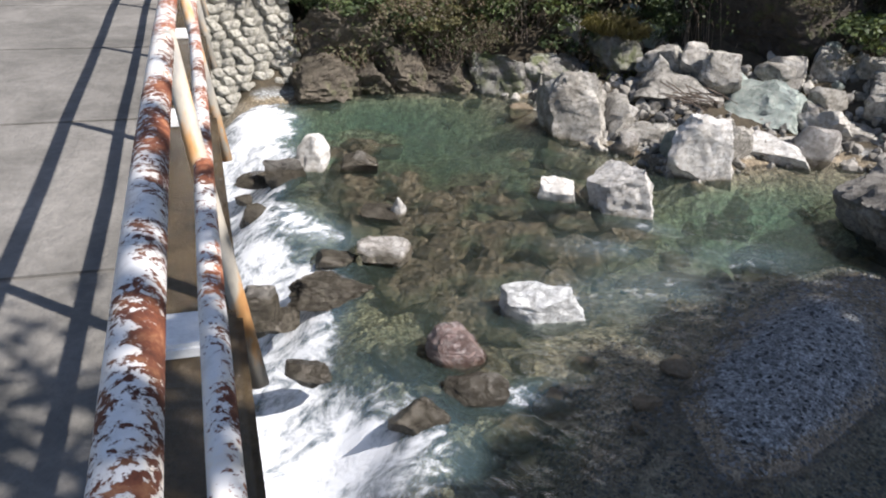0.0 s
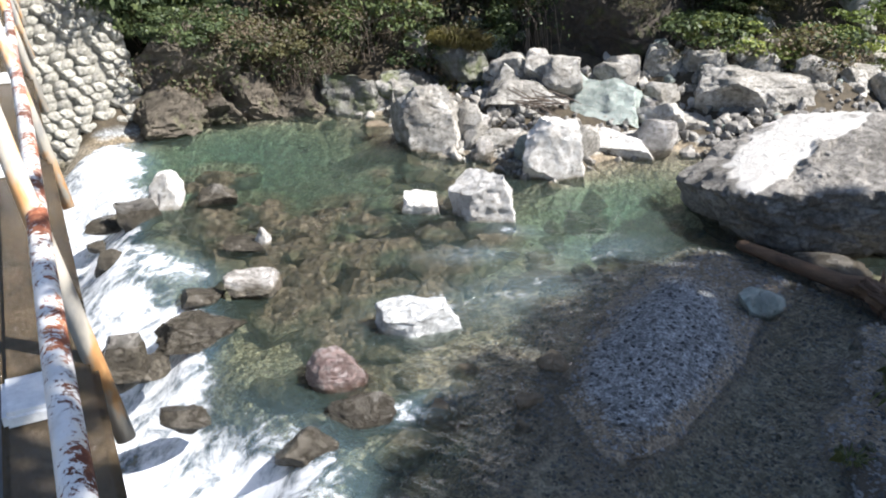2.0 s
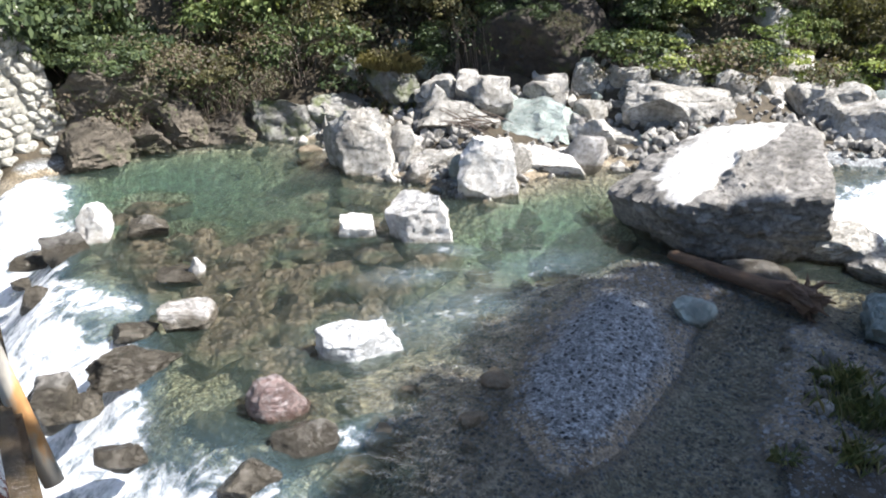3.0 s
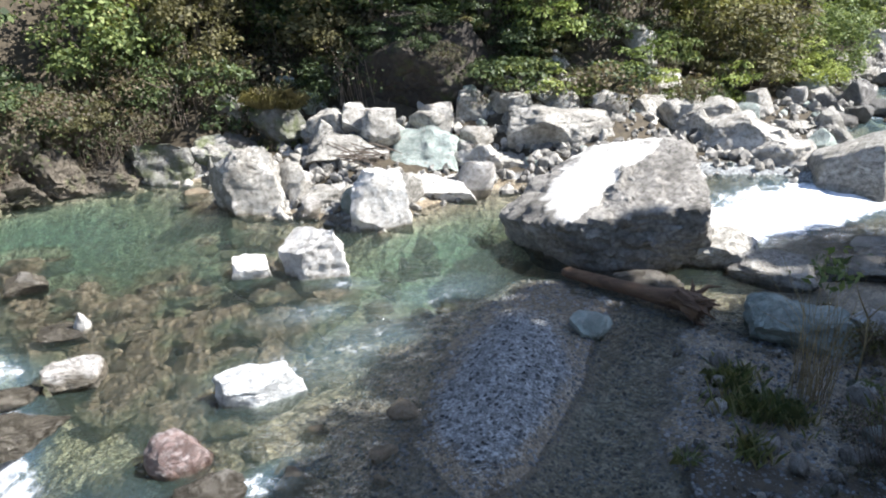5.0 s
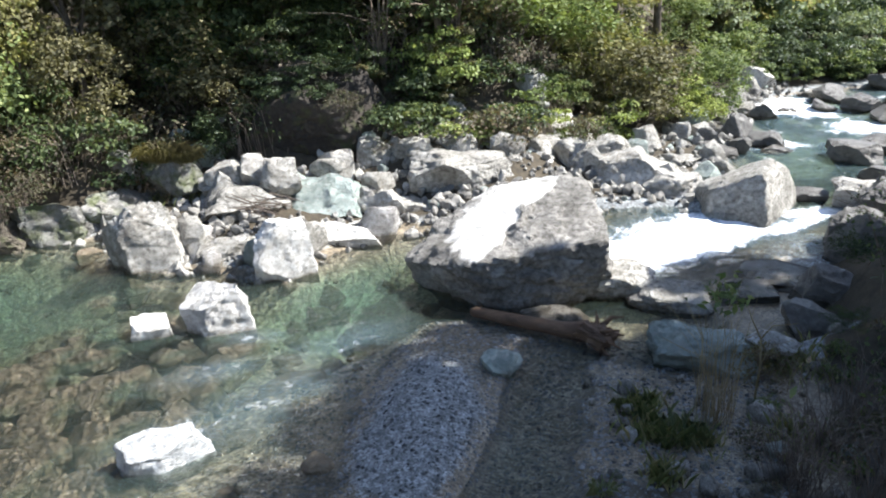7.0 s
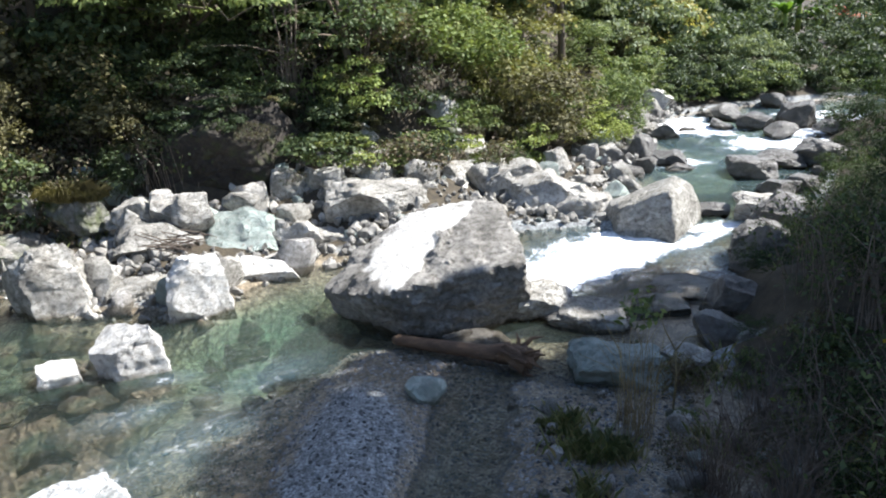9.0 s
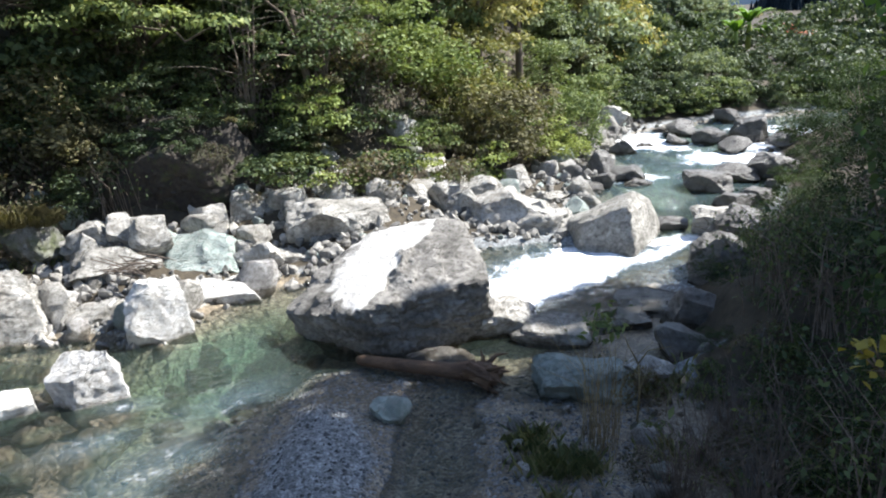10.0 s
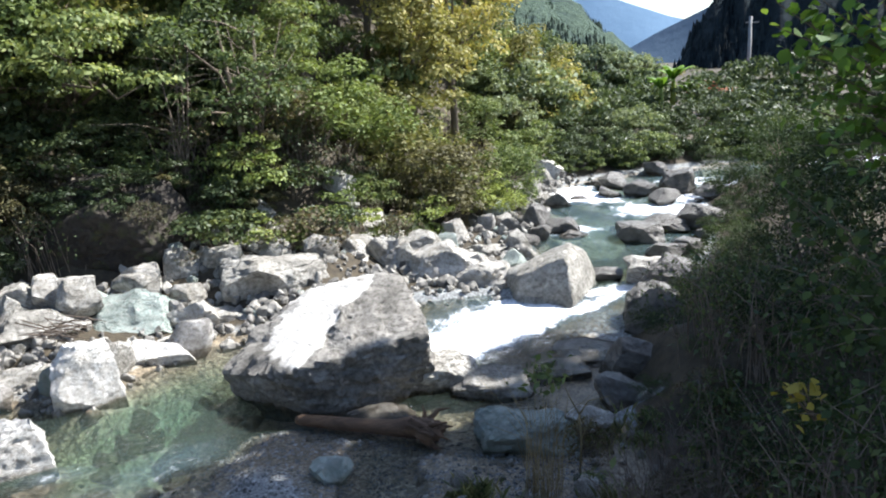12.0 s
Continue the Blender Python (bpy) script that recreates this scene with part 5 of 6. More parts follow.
# ---- bushes ----
B_BRIGHT, B_GREEN = "sunlit yellow-green bush leaning over the stony shore", "leafy green bush on the far bank"
B_YEL, B_DARK, B_DRY = "yellowing autumn bush on the wooded slope", "dense dark green bush in shade", "tangled dry brown bush on the rocky bank"
LABEL = {"olive": "olive-brown autumn bush on the shaded slope", "green_low": B_GREEN, "dark_low": B_DARK, "dry_low": B_DRY, "bright_low": B_BRIGHT, "bright": B_BRIGHT, "green": B_GREEN, "yellow": B_YEL, "dark": B_DARK, "dry": B_DRY, "far": "distant green treetop in the valley"}
for k, x, y, sx, sy, sz, *base in (("bright", -3.7, 19.3, 1.6, 1.5, 2.3), ("olive", -1.2, 20.0, 1.4, 1.3, 2.0), ("green", 0.4, 21.0, 0.8, 1.0, 1.7), ("yellow", -2.5, 20.8, 1.6, 1.5, 2.9), ("olive", -1.8, 19.6, 1.1, 1.0, 1.5), ("bright", -0.2, 20.2, 0.8, 0.8, 1.2), ("green", -3.0, 18.9, 0.7, 0.7, 0.8), ("olive", -4.6, 18.6, 0.9, 0.8, 1.0),
                            ("green", -5.4, 19.4, 1.5, 1.4, 2.2), ("dark", -7.0, 18.4, 1.5, 1.4, 2.0), ("dark", -9.4, 17.0, 1.5, 1.4, 2.2), ("olive", -10.6, 15.2, 1.5, 1.4, 2.4),
                            ("green", -12.5, 11.3, 1.3, 1.4, 2.5), ("olive", -11.2, 12.7, 1.0, 1.0, 2.1), ("dry", -11.9, 11.2, 0.8, 0.9, 1.5), ("dark", -8.6, 16.3, 1.1, 0.9, 1.0), ("dark", -8.3, 15.2, 0.8, 0.7, 0.6, 1.95), ("dark", -7.4, 14.95, 0.7, 0.5, 0.5, 2.0), ("dry", -6.8, 15.0, 0.5, 0.45, 0.5, 1.7), ("dark", -7.3, 15.5, 0.7, 0.6, 0.5, 2.4), ("green", -0.6, 27.4, 1.2, 1.2, 1.7), ("olive", 0.7, 29.2, 1.1, 1.1, 1.5), ("green", -0.6, 30.4, 1.3, 1.3, 2.2), ("bright", 0.2, 24.6, 0.8, 0.8, 1.0), ("olive", -5.0, 16.9, 0.5, 0.5, 0.6), ("dry", -4.4, 16.3, 0.45, 0.4, 0.35), ("olive", -3.9, 16.0, 0.3, 0.3, 0.3), ("green", -2.6, 17.4, 0.5, 0.45, 0.5), ("dry", -6.2, 15.3, 0.5, 0.4, 0.4), ("olive", -7.4, 16.5, 1.0, 0.9, 0.9), ("olive", -9.3, 15.2, 0.8, 0.8, 1.3), ("dark", -9.6, 14.2, 0.7, 0.7, 1.0), ("green", -11.7, 11.7, 0.9, 0.9, 2.0), ("yellow", -12.4, 12.2, 0.9, 0.9, 2.6), ("dry", -12.5, 9.6, 0.9, 1.3, 1.3), ("dry", -11.7, 11.7, 0.9, 1.0, 1.2), ("dark", -13.6, 8.8, 1.0, 1.3, 1.6), ("dark", -15.0, 7.3, 0.9, 1.0, 1.2),
                            ("dark", -14.7, 8.0, 1.0, 1.1, 1.4), ("dry", -12.7, 8.5, 0.8, 1.0, 1.0), ("dark", -12.3, 8.5, 0.7, 0.8, 0.7, 1.35), ("dry", -12.0, 9.4, 0.7, 0.8, 0.7, 1.15), ("olive", -11.8, 10.2, 0.7, 0.7, 0.7, 0.9), ("dry", -11.2, 10.9, 0.6, 0.6, 0.6, 0.6), ("dark", -12.9, 9.3, 0.9, 1.1, 1.3), ("dry", -12.2, 10.4, 0.9, 1.0, 1.1), ("dark", -13.7, 8.6, 0.8, 0.9, 1.2), ("dry", -15.4, 6.0, 0.8, 0.9, 1.0), ("dry", -10.7, 13.2, 1.1, 1.1, 1.3), ("green", -5.6, 16.8, 0.6, 0.5, 0.6), ("dry", -9.6, 12.9, 0.45, 0.4, 0.45), ("green", -6.2, 16.2, 0.6, 0.5, 0.5)):
    shrub(k, x, y, sx, sy, sz, LABEL[k], yaw=rng.uniform(0, 360), z=base[0] if base else None)
made = 0
while made < 34:
    x, y = rng.uniform(-12, -1), rng.uniform(11, 23)
    d, which = bank_distance(np.array([x]), np.array([y]))
    if which[0] >= len(LEFT_BANK) - 1 or d[0] < 4.2 or d[0] > 7.0 or math.hypot(x + 7.8, y - 15.2) < 1.7:
        continue
    k = rng.choice(["green", "dark", "yellow", "bright", "dry", "olive"], p=[0.26, 0.16, 0.0, 0.22, 0.14, 0.22] if x > -6 else [0.06, 0.5, 0.0, 0.0, 0.22, 0.22])
    sc = rng.uniform(0.7, 1.2)
    shrub(k, x, y, sc, sc * rng.uniform(0.8, 1.1), sc * rng.uniform(1.0, 1.7), LABEL[k], yaw=rng.uniform(0, 360))
    made += 1
made = 0
while made < 56:
    x, y = rng.uniform(-24, 0), rng.uniform(6, 42)
    d, which = bank_distance(np.array([x]), np.array([y]))
    if which[0] >= len(LEFT_BANK) - 1 or d[0] < (4.8 if x > -10 else 1.6) or d[0] > 15:
        continue
    k = rng.choice(["green", "dark", "yellow", "bright", "dry", "olive"], p=[0.24, 0.22, 0.16, 0.12, 0.1, 0.16] if x > -6 else [0.1, 0.3, 0.06, 0.02, 0.17, 0.35])
    sc = rng.uniform(1.1, 1.9)
    shrub(k, x, y, sc, sc * rng.uniform(0.8, 1.1), sc * rng.uniform(1.0, 1.5), LABEL[k], yaw=rng.uniform(0, 360))
    made += 1
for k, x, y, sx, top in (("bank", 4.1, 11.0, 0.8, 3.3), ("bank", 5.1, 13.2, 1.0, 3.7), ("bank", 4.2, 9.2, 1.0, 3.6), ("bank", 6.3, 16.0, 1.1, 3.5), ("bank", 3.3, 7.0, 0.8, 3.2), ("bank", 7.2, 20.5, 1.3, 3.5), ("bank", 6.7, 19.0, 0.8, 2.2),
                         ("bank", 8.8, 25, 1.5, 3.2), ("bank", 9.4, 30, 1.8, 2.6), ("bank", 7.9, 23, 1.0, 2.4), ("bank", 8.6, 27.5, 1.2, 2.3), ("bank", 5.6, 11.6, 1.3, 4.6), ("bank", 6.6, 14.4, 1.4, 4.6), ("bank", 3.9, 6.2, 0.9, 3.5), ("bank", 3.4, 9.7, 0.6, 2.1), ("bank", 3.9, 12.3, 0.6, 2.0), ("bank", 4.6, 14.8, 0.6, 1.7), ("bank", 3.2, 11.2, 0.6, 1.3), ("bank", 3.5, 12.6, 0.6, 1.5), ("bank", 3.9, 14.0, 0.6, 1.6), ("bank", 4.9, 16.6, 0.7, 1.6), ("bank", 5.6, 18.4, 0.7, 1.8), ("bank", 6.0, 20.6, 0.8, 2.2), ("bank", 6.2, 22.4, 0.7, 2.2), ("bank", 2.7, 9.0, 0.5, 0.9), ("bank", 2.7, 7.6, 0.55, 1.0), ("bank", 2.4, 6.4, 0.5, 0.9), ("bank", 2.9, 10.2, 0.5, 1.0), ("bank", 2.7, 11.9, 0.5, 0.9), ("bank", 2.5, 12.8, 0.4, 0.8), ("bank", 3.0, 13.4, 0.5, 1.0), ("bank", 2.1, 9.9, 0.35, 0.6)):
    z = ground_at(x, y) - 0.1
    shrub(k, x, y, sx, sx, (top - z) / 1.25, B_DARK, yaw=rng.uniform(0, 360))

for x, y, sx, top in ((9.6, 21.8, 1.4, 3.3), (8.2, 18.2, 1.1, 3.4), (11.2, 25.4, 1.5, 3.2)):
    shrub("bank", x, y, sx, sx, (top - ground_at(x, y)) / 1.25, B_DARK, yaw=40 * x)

# trees of the left wood
for i, (x, y, h, rx, mat) in enumerate(((-5.7, 19.8, 5.4, 1.8, LEAF_GREEN), (-10.2, 16.0, 5.2, 1.7, LEAF_BRIGHT), (-11.8, 13.8, 4.6, 1.5, LEAF_OLIVE), (-9.5, 21.5, 7, 2.4, LEAF_GREEN), (-6.5, 22.5, 8.5, 2.6, LEAF_GREEN), (-3.8, 24, 8, 2.4, LEAF_YELLOW), (-1.2, 25.5, 7.5, 2.2, LEAF_YELLOW), (-13, 18, 8, 2.8, LEAF_GREEN), (-16, 14, 8, 2.8, LEAF_DARK), (-16.5, 9.5, 8, 2.6, LEAF_GREEN),
                                        (-12, 25, 10, 3, LEAF_GREEN), (-8, 28, 10, 3, LEAF_YELLOW), (-4, 31, 9, 2.6, LEAF_YELLOW), (-0.4, 33, 7, 2.2, LEAF_GREEN), (-1.9, 30.5, 10.5, 2.4, LEAF_YELLOW), (0.0, 34.5, 10.5, 2.0, LEAF_YELLOW), (-3.2, 27.2, 7.5, 2.4, LEAF_YELLOW), (-2.3, 23.4, 5.5, 1.9, LEAF_YELLOW), (-4.9, 26, 7.5, 2.5, LEAF_BRIGHT), (-6.4, 25, 8, 2.4, LEAF_OLIVE), (-11.8, 15.4, 6.0, 2.0, LEAF_DARK))):
    tree(x, y, h, rx, mat, ("yellowing autumn" if mat is LEAF_YELLOW else "olive-brown" if mat is LEAF_OLIVE else "leafy green") + " tree of the wooded slope", 300 + i, leaf=0.15, n=7000, clumps=60)
tree(-9.3, 17.4, 4.4, 2.6, LEAF_GREEN, "broad leafy tree spreading over the shaded bank boulder", 340, leaf=0.13, n=7500, z=1.7, low=0.52, clumps=54, reach=(0.7, -0.9))
# tall trees over the near bank, out of view, placed to shade the gravel bar and the bridge
for i, (x, y, rx) in enumerate(((8.3, 13.9, 1.7), (9.0, 16.5, 1.5), (6.4, 9.2, 2.2), (7.5, 5.6, 1.5), (8.6, 12.4, 2.3), (9.0, 9.0, 2.3), (8.5, 6.0, 2.2))):
    tree(x + 1.35, y + 0.15, 10.5 + (1.6 if x > 8 else 0), rx, LEAF_DARK, "tall dark leafy tree shading the gravel bar", 400 + i, leaf=0.3, n=4600, z=2.0, trunk=0.2, low=0.71)
for i, (x, y, rx, reach) in enumerate(((6.5, 10.8, 1.8, (-0.5, 0.6)), (6.3, 7.4, 1.6, (-0.8, 1.2)), (6.4, 9.0, 1.7, (-0.9, 1.0)))):
    tree(x + 1.35, y + 0.15, 10.5, rx, LEAF_DARK, "tall dark leafy tree shading the gravel bar", 421 + i, leaf=0.3, n=5500, z=2.0, trunk=0.2, low=0.725, clumps=70, reach=reach)
tree(-5.3, 17.7, 4.8, 1.8, LEAF_GREEN, "leafy green tree spreading over the shaded bank boulder", 341, leaf=0.12, n=5000, z=1.3, low=0.42, clumps=50, reach=(-0.5, -0.4))
# Two more unseen trees, added to darken the bushes of the near bank.
for i, (x, y) in enumerate(((10.8, 10.5), (10.9, 13.2))):
    tree(x, y, 11.0, 2.1, LEAF_DARK, "tall dark leafy tree shading the bushy near bank", 440 + i, leaf=0.36, n=3200, z=2.2, trunk=0.24, low=0.45, clumps=60)
# Also unseen, put here to dapple the bridge deck.
tree(3.25, 2.2, 7.4, 1.3, LEAF_DARK, "leafy tree leaning over the bridge railing", 424, leaf=0.16, n=380, z=1.5, trunk=0.1, low=0.62, clumps=30, reach=(-2.7, -0.5))
tree(3.65, 1.2, 7.0, 1.9, LEAF_DARK, "leafy tree leaning over the bridge railing", 420, leaf=0.2, n=850, z=1.5, trunk=0.12, low=0.6, reach=(-1.1, 0.6))
# the valley beyond
woods = {"far": [], "far_yellow": [], "far_dark": [], "far_green": [], "far_haze": []}


def wood_shrub(key, x, y, sx, sy, sz, yaw=0):
    """A bush far off, gathered into one mesh with its like."""
    me = shrub_kinds[key][0]
    v = np.empty(len(me.vertices) * 3, np.float32)
    me.vertices.foreach_get("co", v)
    v = v.reshape(-1, 3) * np.array([sx, sy, sz])
    c, q = math.cos(radians(yaw)), math.sin(radians(yaw))
    woods[key].append(np.stack([v[:, 0] * c - v[:, 1] * q + x, v[:, 0] * q + v[:, 1] * c + y, v[:, 2] + ground_at(x, y) - 0.1], -1))


shrub_source("far", LEAF_FAR, 1500, 0.11, 34, seed=8, pad=0.24)
shrub_source("far_dark", LEAF_DARK, 1500, 0.11, 34, seed=10, pad=0.24)
shrub_source("far_yellow", LEAF_YELLOW, 1500, 0.11, 34, seed=9, pad=0.24)
shrub_source("far_green", LEAF_GREEN, 1500, 0.11, 34, seed=18, pad=0.24)
shrub_source("far_haze", LEAF_HAZE, 1500, 0.11, 34, seed=19, pad=0.24)
LABEL["far_dark"] = LABEL["far_green"] = LABEL["far_haze"] = LABEL["far"]
LABEL["far_yellow"] = "distant yellowing treetop in the valley"
made = 0
while made < 125:
    y = 28.5 + 75 * rng.uniform() ** 1.6
    x = rng.uniform(-0.1 * y - 4, 0.42 * y)
    d, which = bank_distance(np.array([x]), np.array([y]))
    if d[0] < 1.0 or (which[0] >= len(LEFT_BANK) - 1 and y < 36):
        continue
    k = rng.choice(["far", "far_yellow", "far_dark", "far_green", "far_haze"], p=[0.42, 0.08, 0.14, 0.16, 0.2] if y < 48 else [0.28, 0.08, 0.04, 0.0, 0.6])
    sc = rng.uniform(1.2, 2.2) * (1 + 0.006 * y)
    z = ground_at(x, y)
    top = 4.5 + y * (-0.04 if x > 0.19 * y else 0.012 if x > 0.04 * y else 0.05) - z
    sz = max(0.7, min(sc * 1.5, top / 1.35)) * rng.uniform(0.45, 1.15)
    sc = min(sc, sz * 0.8)
    wood_shrub(k, x, y, sc, sc, sz, yaw=rng.uniform(0, 360))
    made += 1
for k, x, y, sc in (("far", 3.2, 33.5, 1.6), ("far", 5.4, 36, 1.9), ("far_yellow", 1.0, 33, 1.7), ("far", 8.2, 37.5, 2.0), ("far", -0.8, 36, 2.2), ("far", 11, 39.5, 2.1), ("far_dark", 4.4, 32.6, 0.9), ("far_dark", 2.4, 31.8, 0.8), ("far_dark", 6.6, 35, 1.1), ("far", 10.6, 28.5, 1.6), ("far_dark", 8.8, 27.5, 1.3), ("far_green", 0.6, 25.8, 1.0), ("far_green", 1.3, 26.5, 1.0), ("far_dark", 2.0, 25.3, 0.6), ("far", 2.8, 26.2, 0.9), ("far_dark", 2.2, 25.6, 0.7), ("far_dark", 3.6, 26.4, 0.8), ("far_green", 5.2, 27.0, 0.7), ("far_dark", 6.6, 27.4, 0.8), ("far_green", 1.4, 25.4, 0.7), ("far_dark", 8.4, 28.2, 0.9), ("far_green", 4.4, 26.3, 0.45), ("far_dark", 1.0, 27.6, 0.8), ("far_dark", 2.0, 29.0, 0.8), ("far", 3.2, 29.6, 0.7), ("far_dark", 4.5, 30.2, 0.75), ("far", 5.9, 31.0, 0.8), ("far_dark", 7.2, 31.6, 0.8),  ("far", 2.3, 30.0, 1.2), ("far_dark", 3.4, 30.6, 0.9), ("far_dark", 4.6, 31.2, 0.8), ("far", 5.6, 32.2, 1.1), ("far_dark", 6.9, 32.6, 1.0), ("far", 8.2, 33.4, 1.2), ("far", 9.8, 34.4, 1.2)):
    wood_shrub(k, x, y, sc, sc, sc * 1.05, yaw=rng.uniform(0, 360))

r = np.random.default_rng(58)
for i in range(34):
    f = r.uniform()
    wood_shrub(["far_dark", "far_green", "far_dark"][i % 3], 1.6 + 7.4 * f + r.normal() * 0.3, 24.9 + 2.5 * f + r.uniform(0, 1.5), *(3 * [r.uniform(0.4, 0.85)]), yaw=r.uniform(0, 360))

for b, y, e in ((16.9, 44, 0.2), (17.8, 40, 0.6), (18.8, 38, 0.9), (20.0, 36, 1.0), (16.2, 50, -0.5), (21.4, 34, 1.2), (17.3, 34, -1.2), (18.6, 31, -1.4), (16.0, 36, -2.3)):
    x = y * math.tan(radians(b))
    z = ground_at(x, y) - 0.1
    wood_shrub("far_dark", x, y, 1.7, 1.7, (4.5 + y * math.tan(radians(e)) - z) / 1.3, yaw=50 * b)
for k, label in (("far", "grey-green treetops and bushes of the valley floor"), ("far_yellow", "yellowing bushes of the valley floor"), ("far_dark", "dark bushes along the upstream bank"), ("far_green", "green bushes of the valley floor"), ("far_haze", "pale hazy treetops of the valley floor")):
    thing("valley_woods", label, "bushes", me=quads_mesh("valley_woods", np.concatenate(woods[k]), shrub_kinds[k][0].materials[0]), kind="stuff")
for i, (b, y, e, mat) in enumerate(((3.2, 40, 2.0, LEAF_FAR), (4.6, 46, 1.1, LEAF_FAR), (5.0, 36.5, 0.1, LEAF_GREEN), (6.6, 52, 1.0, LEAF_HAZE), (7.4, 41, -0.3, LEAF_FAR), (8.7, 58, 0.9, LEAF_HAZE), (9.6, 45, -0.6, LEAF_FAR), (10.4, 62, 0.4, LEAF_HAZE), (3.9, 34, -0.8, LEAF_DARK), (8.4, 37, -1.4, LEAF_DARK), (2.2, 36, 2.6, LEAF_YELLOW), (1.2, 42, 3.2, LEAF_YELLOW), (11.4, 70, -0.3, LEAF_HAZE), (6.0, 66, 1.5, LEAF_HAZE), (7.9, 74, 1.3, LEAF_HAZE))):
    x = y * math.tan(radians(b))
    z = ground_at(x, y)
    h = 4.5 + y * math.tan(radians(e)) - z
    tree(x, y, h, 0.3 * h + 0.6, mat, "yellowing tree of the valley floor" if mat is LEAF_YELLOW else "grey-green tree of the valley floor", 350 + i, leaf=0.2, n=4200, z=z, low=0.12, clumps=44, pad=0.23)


def banana(x, y, z, h, seed):
    """A clump of long arching leaves on a short stem."""
    r = np.random.default_rng(seed)
    ob = thing("banana_plant", "bright green plant with long arching leaves by the road", "plant", pose(x, y, z))
    child("stem", mesh_of("stem", *tube([(0, 0, -0.2), (0.03, 0, h * 0.3), (0, 0.02, h * 0.55)], [0.12, 0.1, 0.06], 8), LEAF_BRIGHT, True), ob)
    for i in range(9):
        a = 2 * math.pi * i / 9 + r.uniform(-0.2, 0.2)
        d, side = Vector((math.cos(a), math.sin(a), 0)), Vector((-math.sin(a), math.cos(a), 0))
        reach, lift = h * r.uniform(0.25, 0.55), h * r.uniform(0.35, 0.6)
        vs, fs = [], []
        for k in range(7):
            f = k / 6
            c = Vector((0, 0, h * 0.45)) + d * reach * f + Vector((0, 0, lift * (1.5 * f - 0.95 * f * f)))
            w = 0.19 * math.sin(math.pi * min(0.98, 0.08 + 0.92 * f)) * h / 2
            vs += [c - side * w - Vector((0, 0, 0.3 * w)), c, c + side * w - Vector((0, 0, 0.3 * w))]
            if k:
                o = 3 * k
                fs += [(o - 3, o - 2, o + 1, o), (o - 2, o - 1, o + 2, o + 1)]
        child("leaf", mesh_of("leaf", vs, fs, LEAF_FRESH, True), ob)


for i, (b, y, e, h) in enumerate(((12.1, 36, -2.6, 1.9), (11.3, 35.5, -3.0, 1.6), (13.2, 36.5, -3.2, 1.5))):
    banana(y * math.tan(radians(b)), y, 4.5 + y * math.tan(radians(e)), h, 500 + i)

# weeds on the shaded near bank
r = np.random.default_rng(91)
for i in range(30):
    x, y = r.uniform(0.5, 2.7), r.uniform(5.6, 9.6)
    k = ["green_low", "olive_low", "dry_low"][int(r.integers(0, 3))]
    sc = r.uniform(0.16, 0.36)
    shrub(k, x, y, sc, sc, sc * r.uniform(1.0, 1.7), "low weedy tuft on the shaded gravel bank", yaw=r.uniform(0, 360), category="weed", name="weed_tuft")

# undergrowth at the foot of the wood
made = 0
while made < 115:
    x, y = rng.uniform(-13, 1), rng.uniform(9, 26)
    d, which = bank_distance(np.array([x]), np.array([y]))
    if which[0] >= len(LEFT_BANK) - 1 or d[0] < (2.6 if x > -10 else 0.9) or d[0] > 5.6 or math.hypot(x + 7.4, y - 14.2) < 1.7:
        continue
    k = rng.choice(["green_low", "dark_low", "dry_low", "bright_low"], p=[0.16, 0.44, 0.36, 0.04] if x > -5.5 else [0.0, 0.25, 0.75, 0.0])
    sc = rng.uniform(0.35, 0.95)
    shrub(k, x, y, sc, sc, sc * rng.uniform(0.8, 1.2), LABEL[k], yaw=rng.uniform(0, 360))
    made += 1


# ---- stems, grass and reeds ----
def stalks(r, n, spread_r, height, thick, lean=0.35, sides=4):
    parts = []
    for _ in range(n):
        b = r.normal(size=2) * spread_r
        a, h = r.uniform(0, 6.28), height * r.uniform(0.45, 1.1)
        o = np.array([math.cos(a), math.sin(a)]) * h * lean * r.uniform(0.2, 1.5)
        parts.append(tube([(b[0], b[1], -0.1), (b[0] + o[0] * 0.35, b[1] + o[1] * 0.35, h * 0.6), (b[0] + o[0], b[1] + o[1], h * r.uniform(0.75, 1.0))], [thick, thick * 0.7, thick * 0.25], sides))
    return join(parts)


thickets = []
for i in range(3):
    r = np.random.default_rng(60 + i)
    pts = r.normal(size=(520, 3)) * np.array([0.45, 0.45, 0.3]) + np.array([0, 0, 0.75])
    thickets.append((mesh_of("canes", *stalks(r, 34, 0.28, 1.3, 0.009, 0.6), TWIG), quads_mesh("leaves", leaves_at(pts, 0.07, r), LEAF_DARK)))
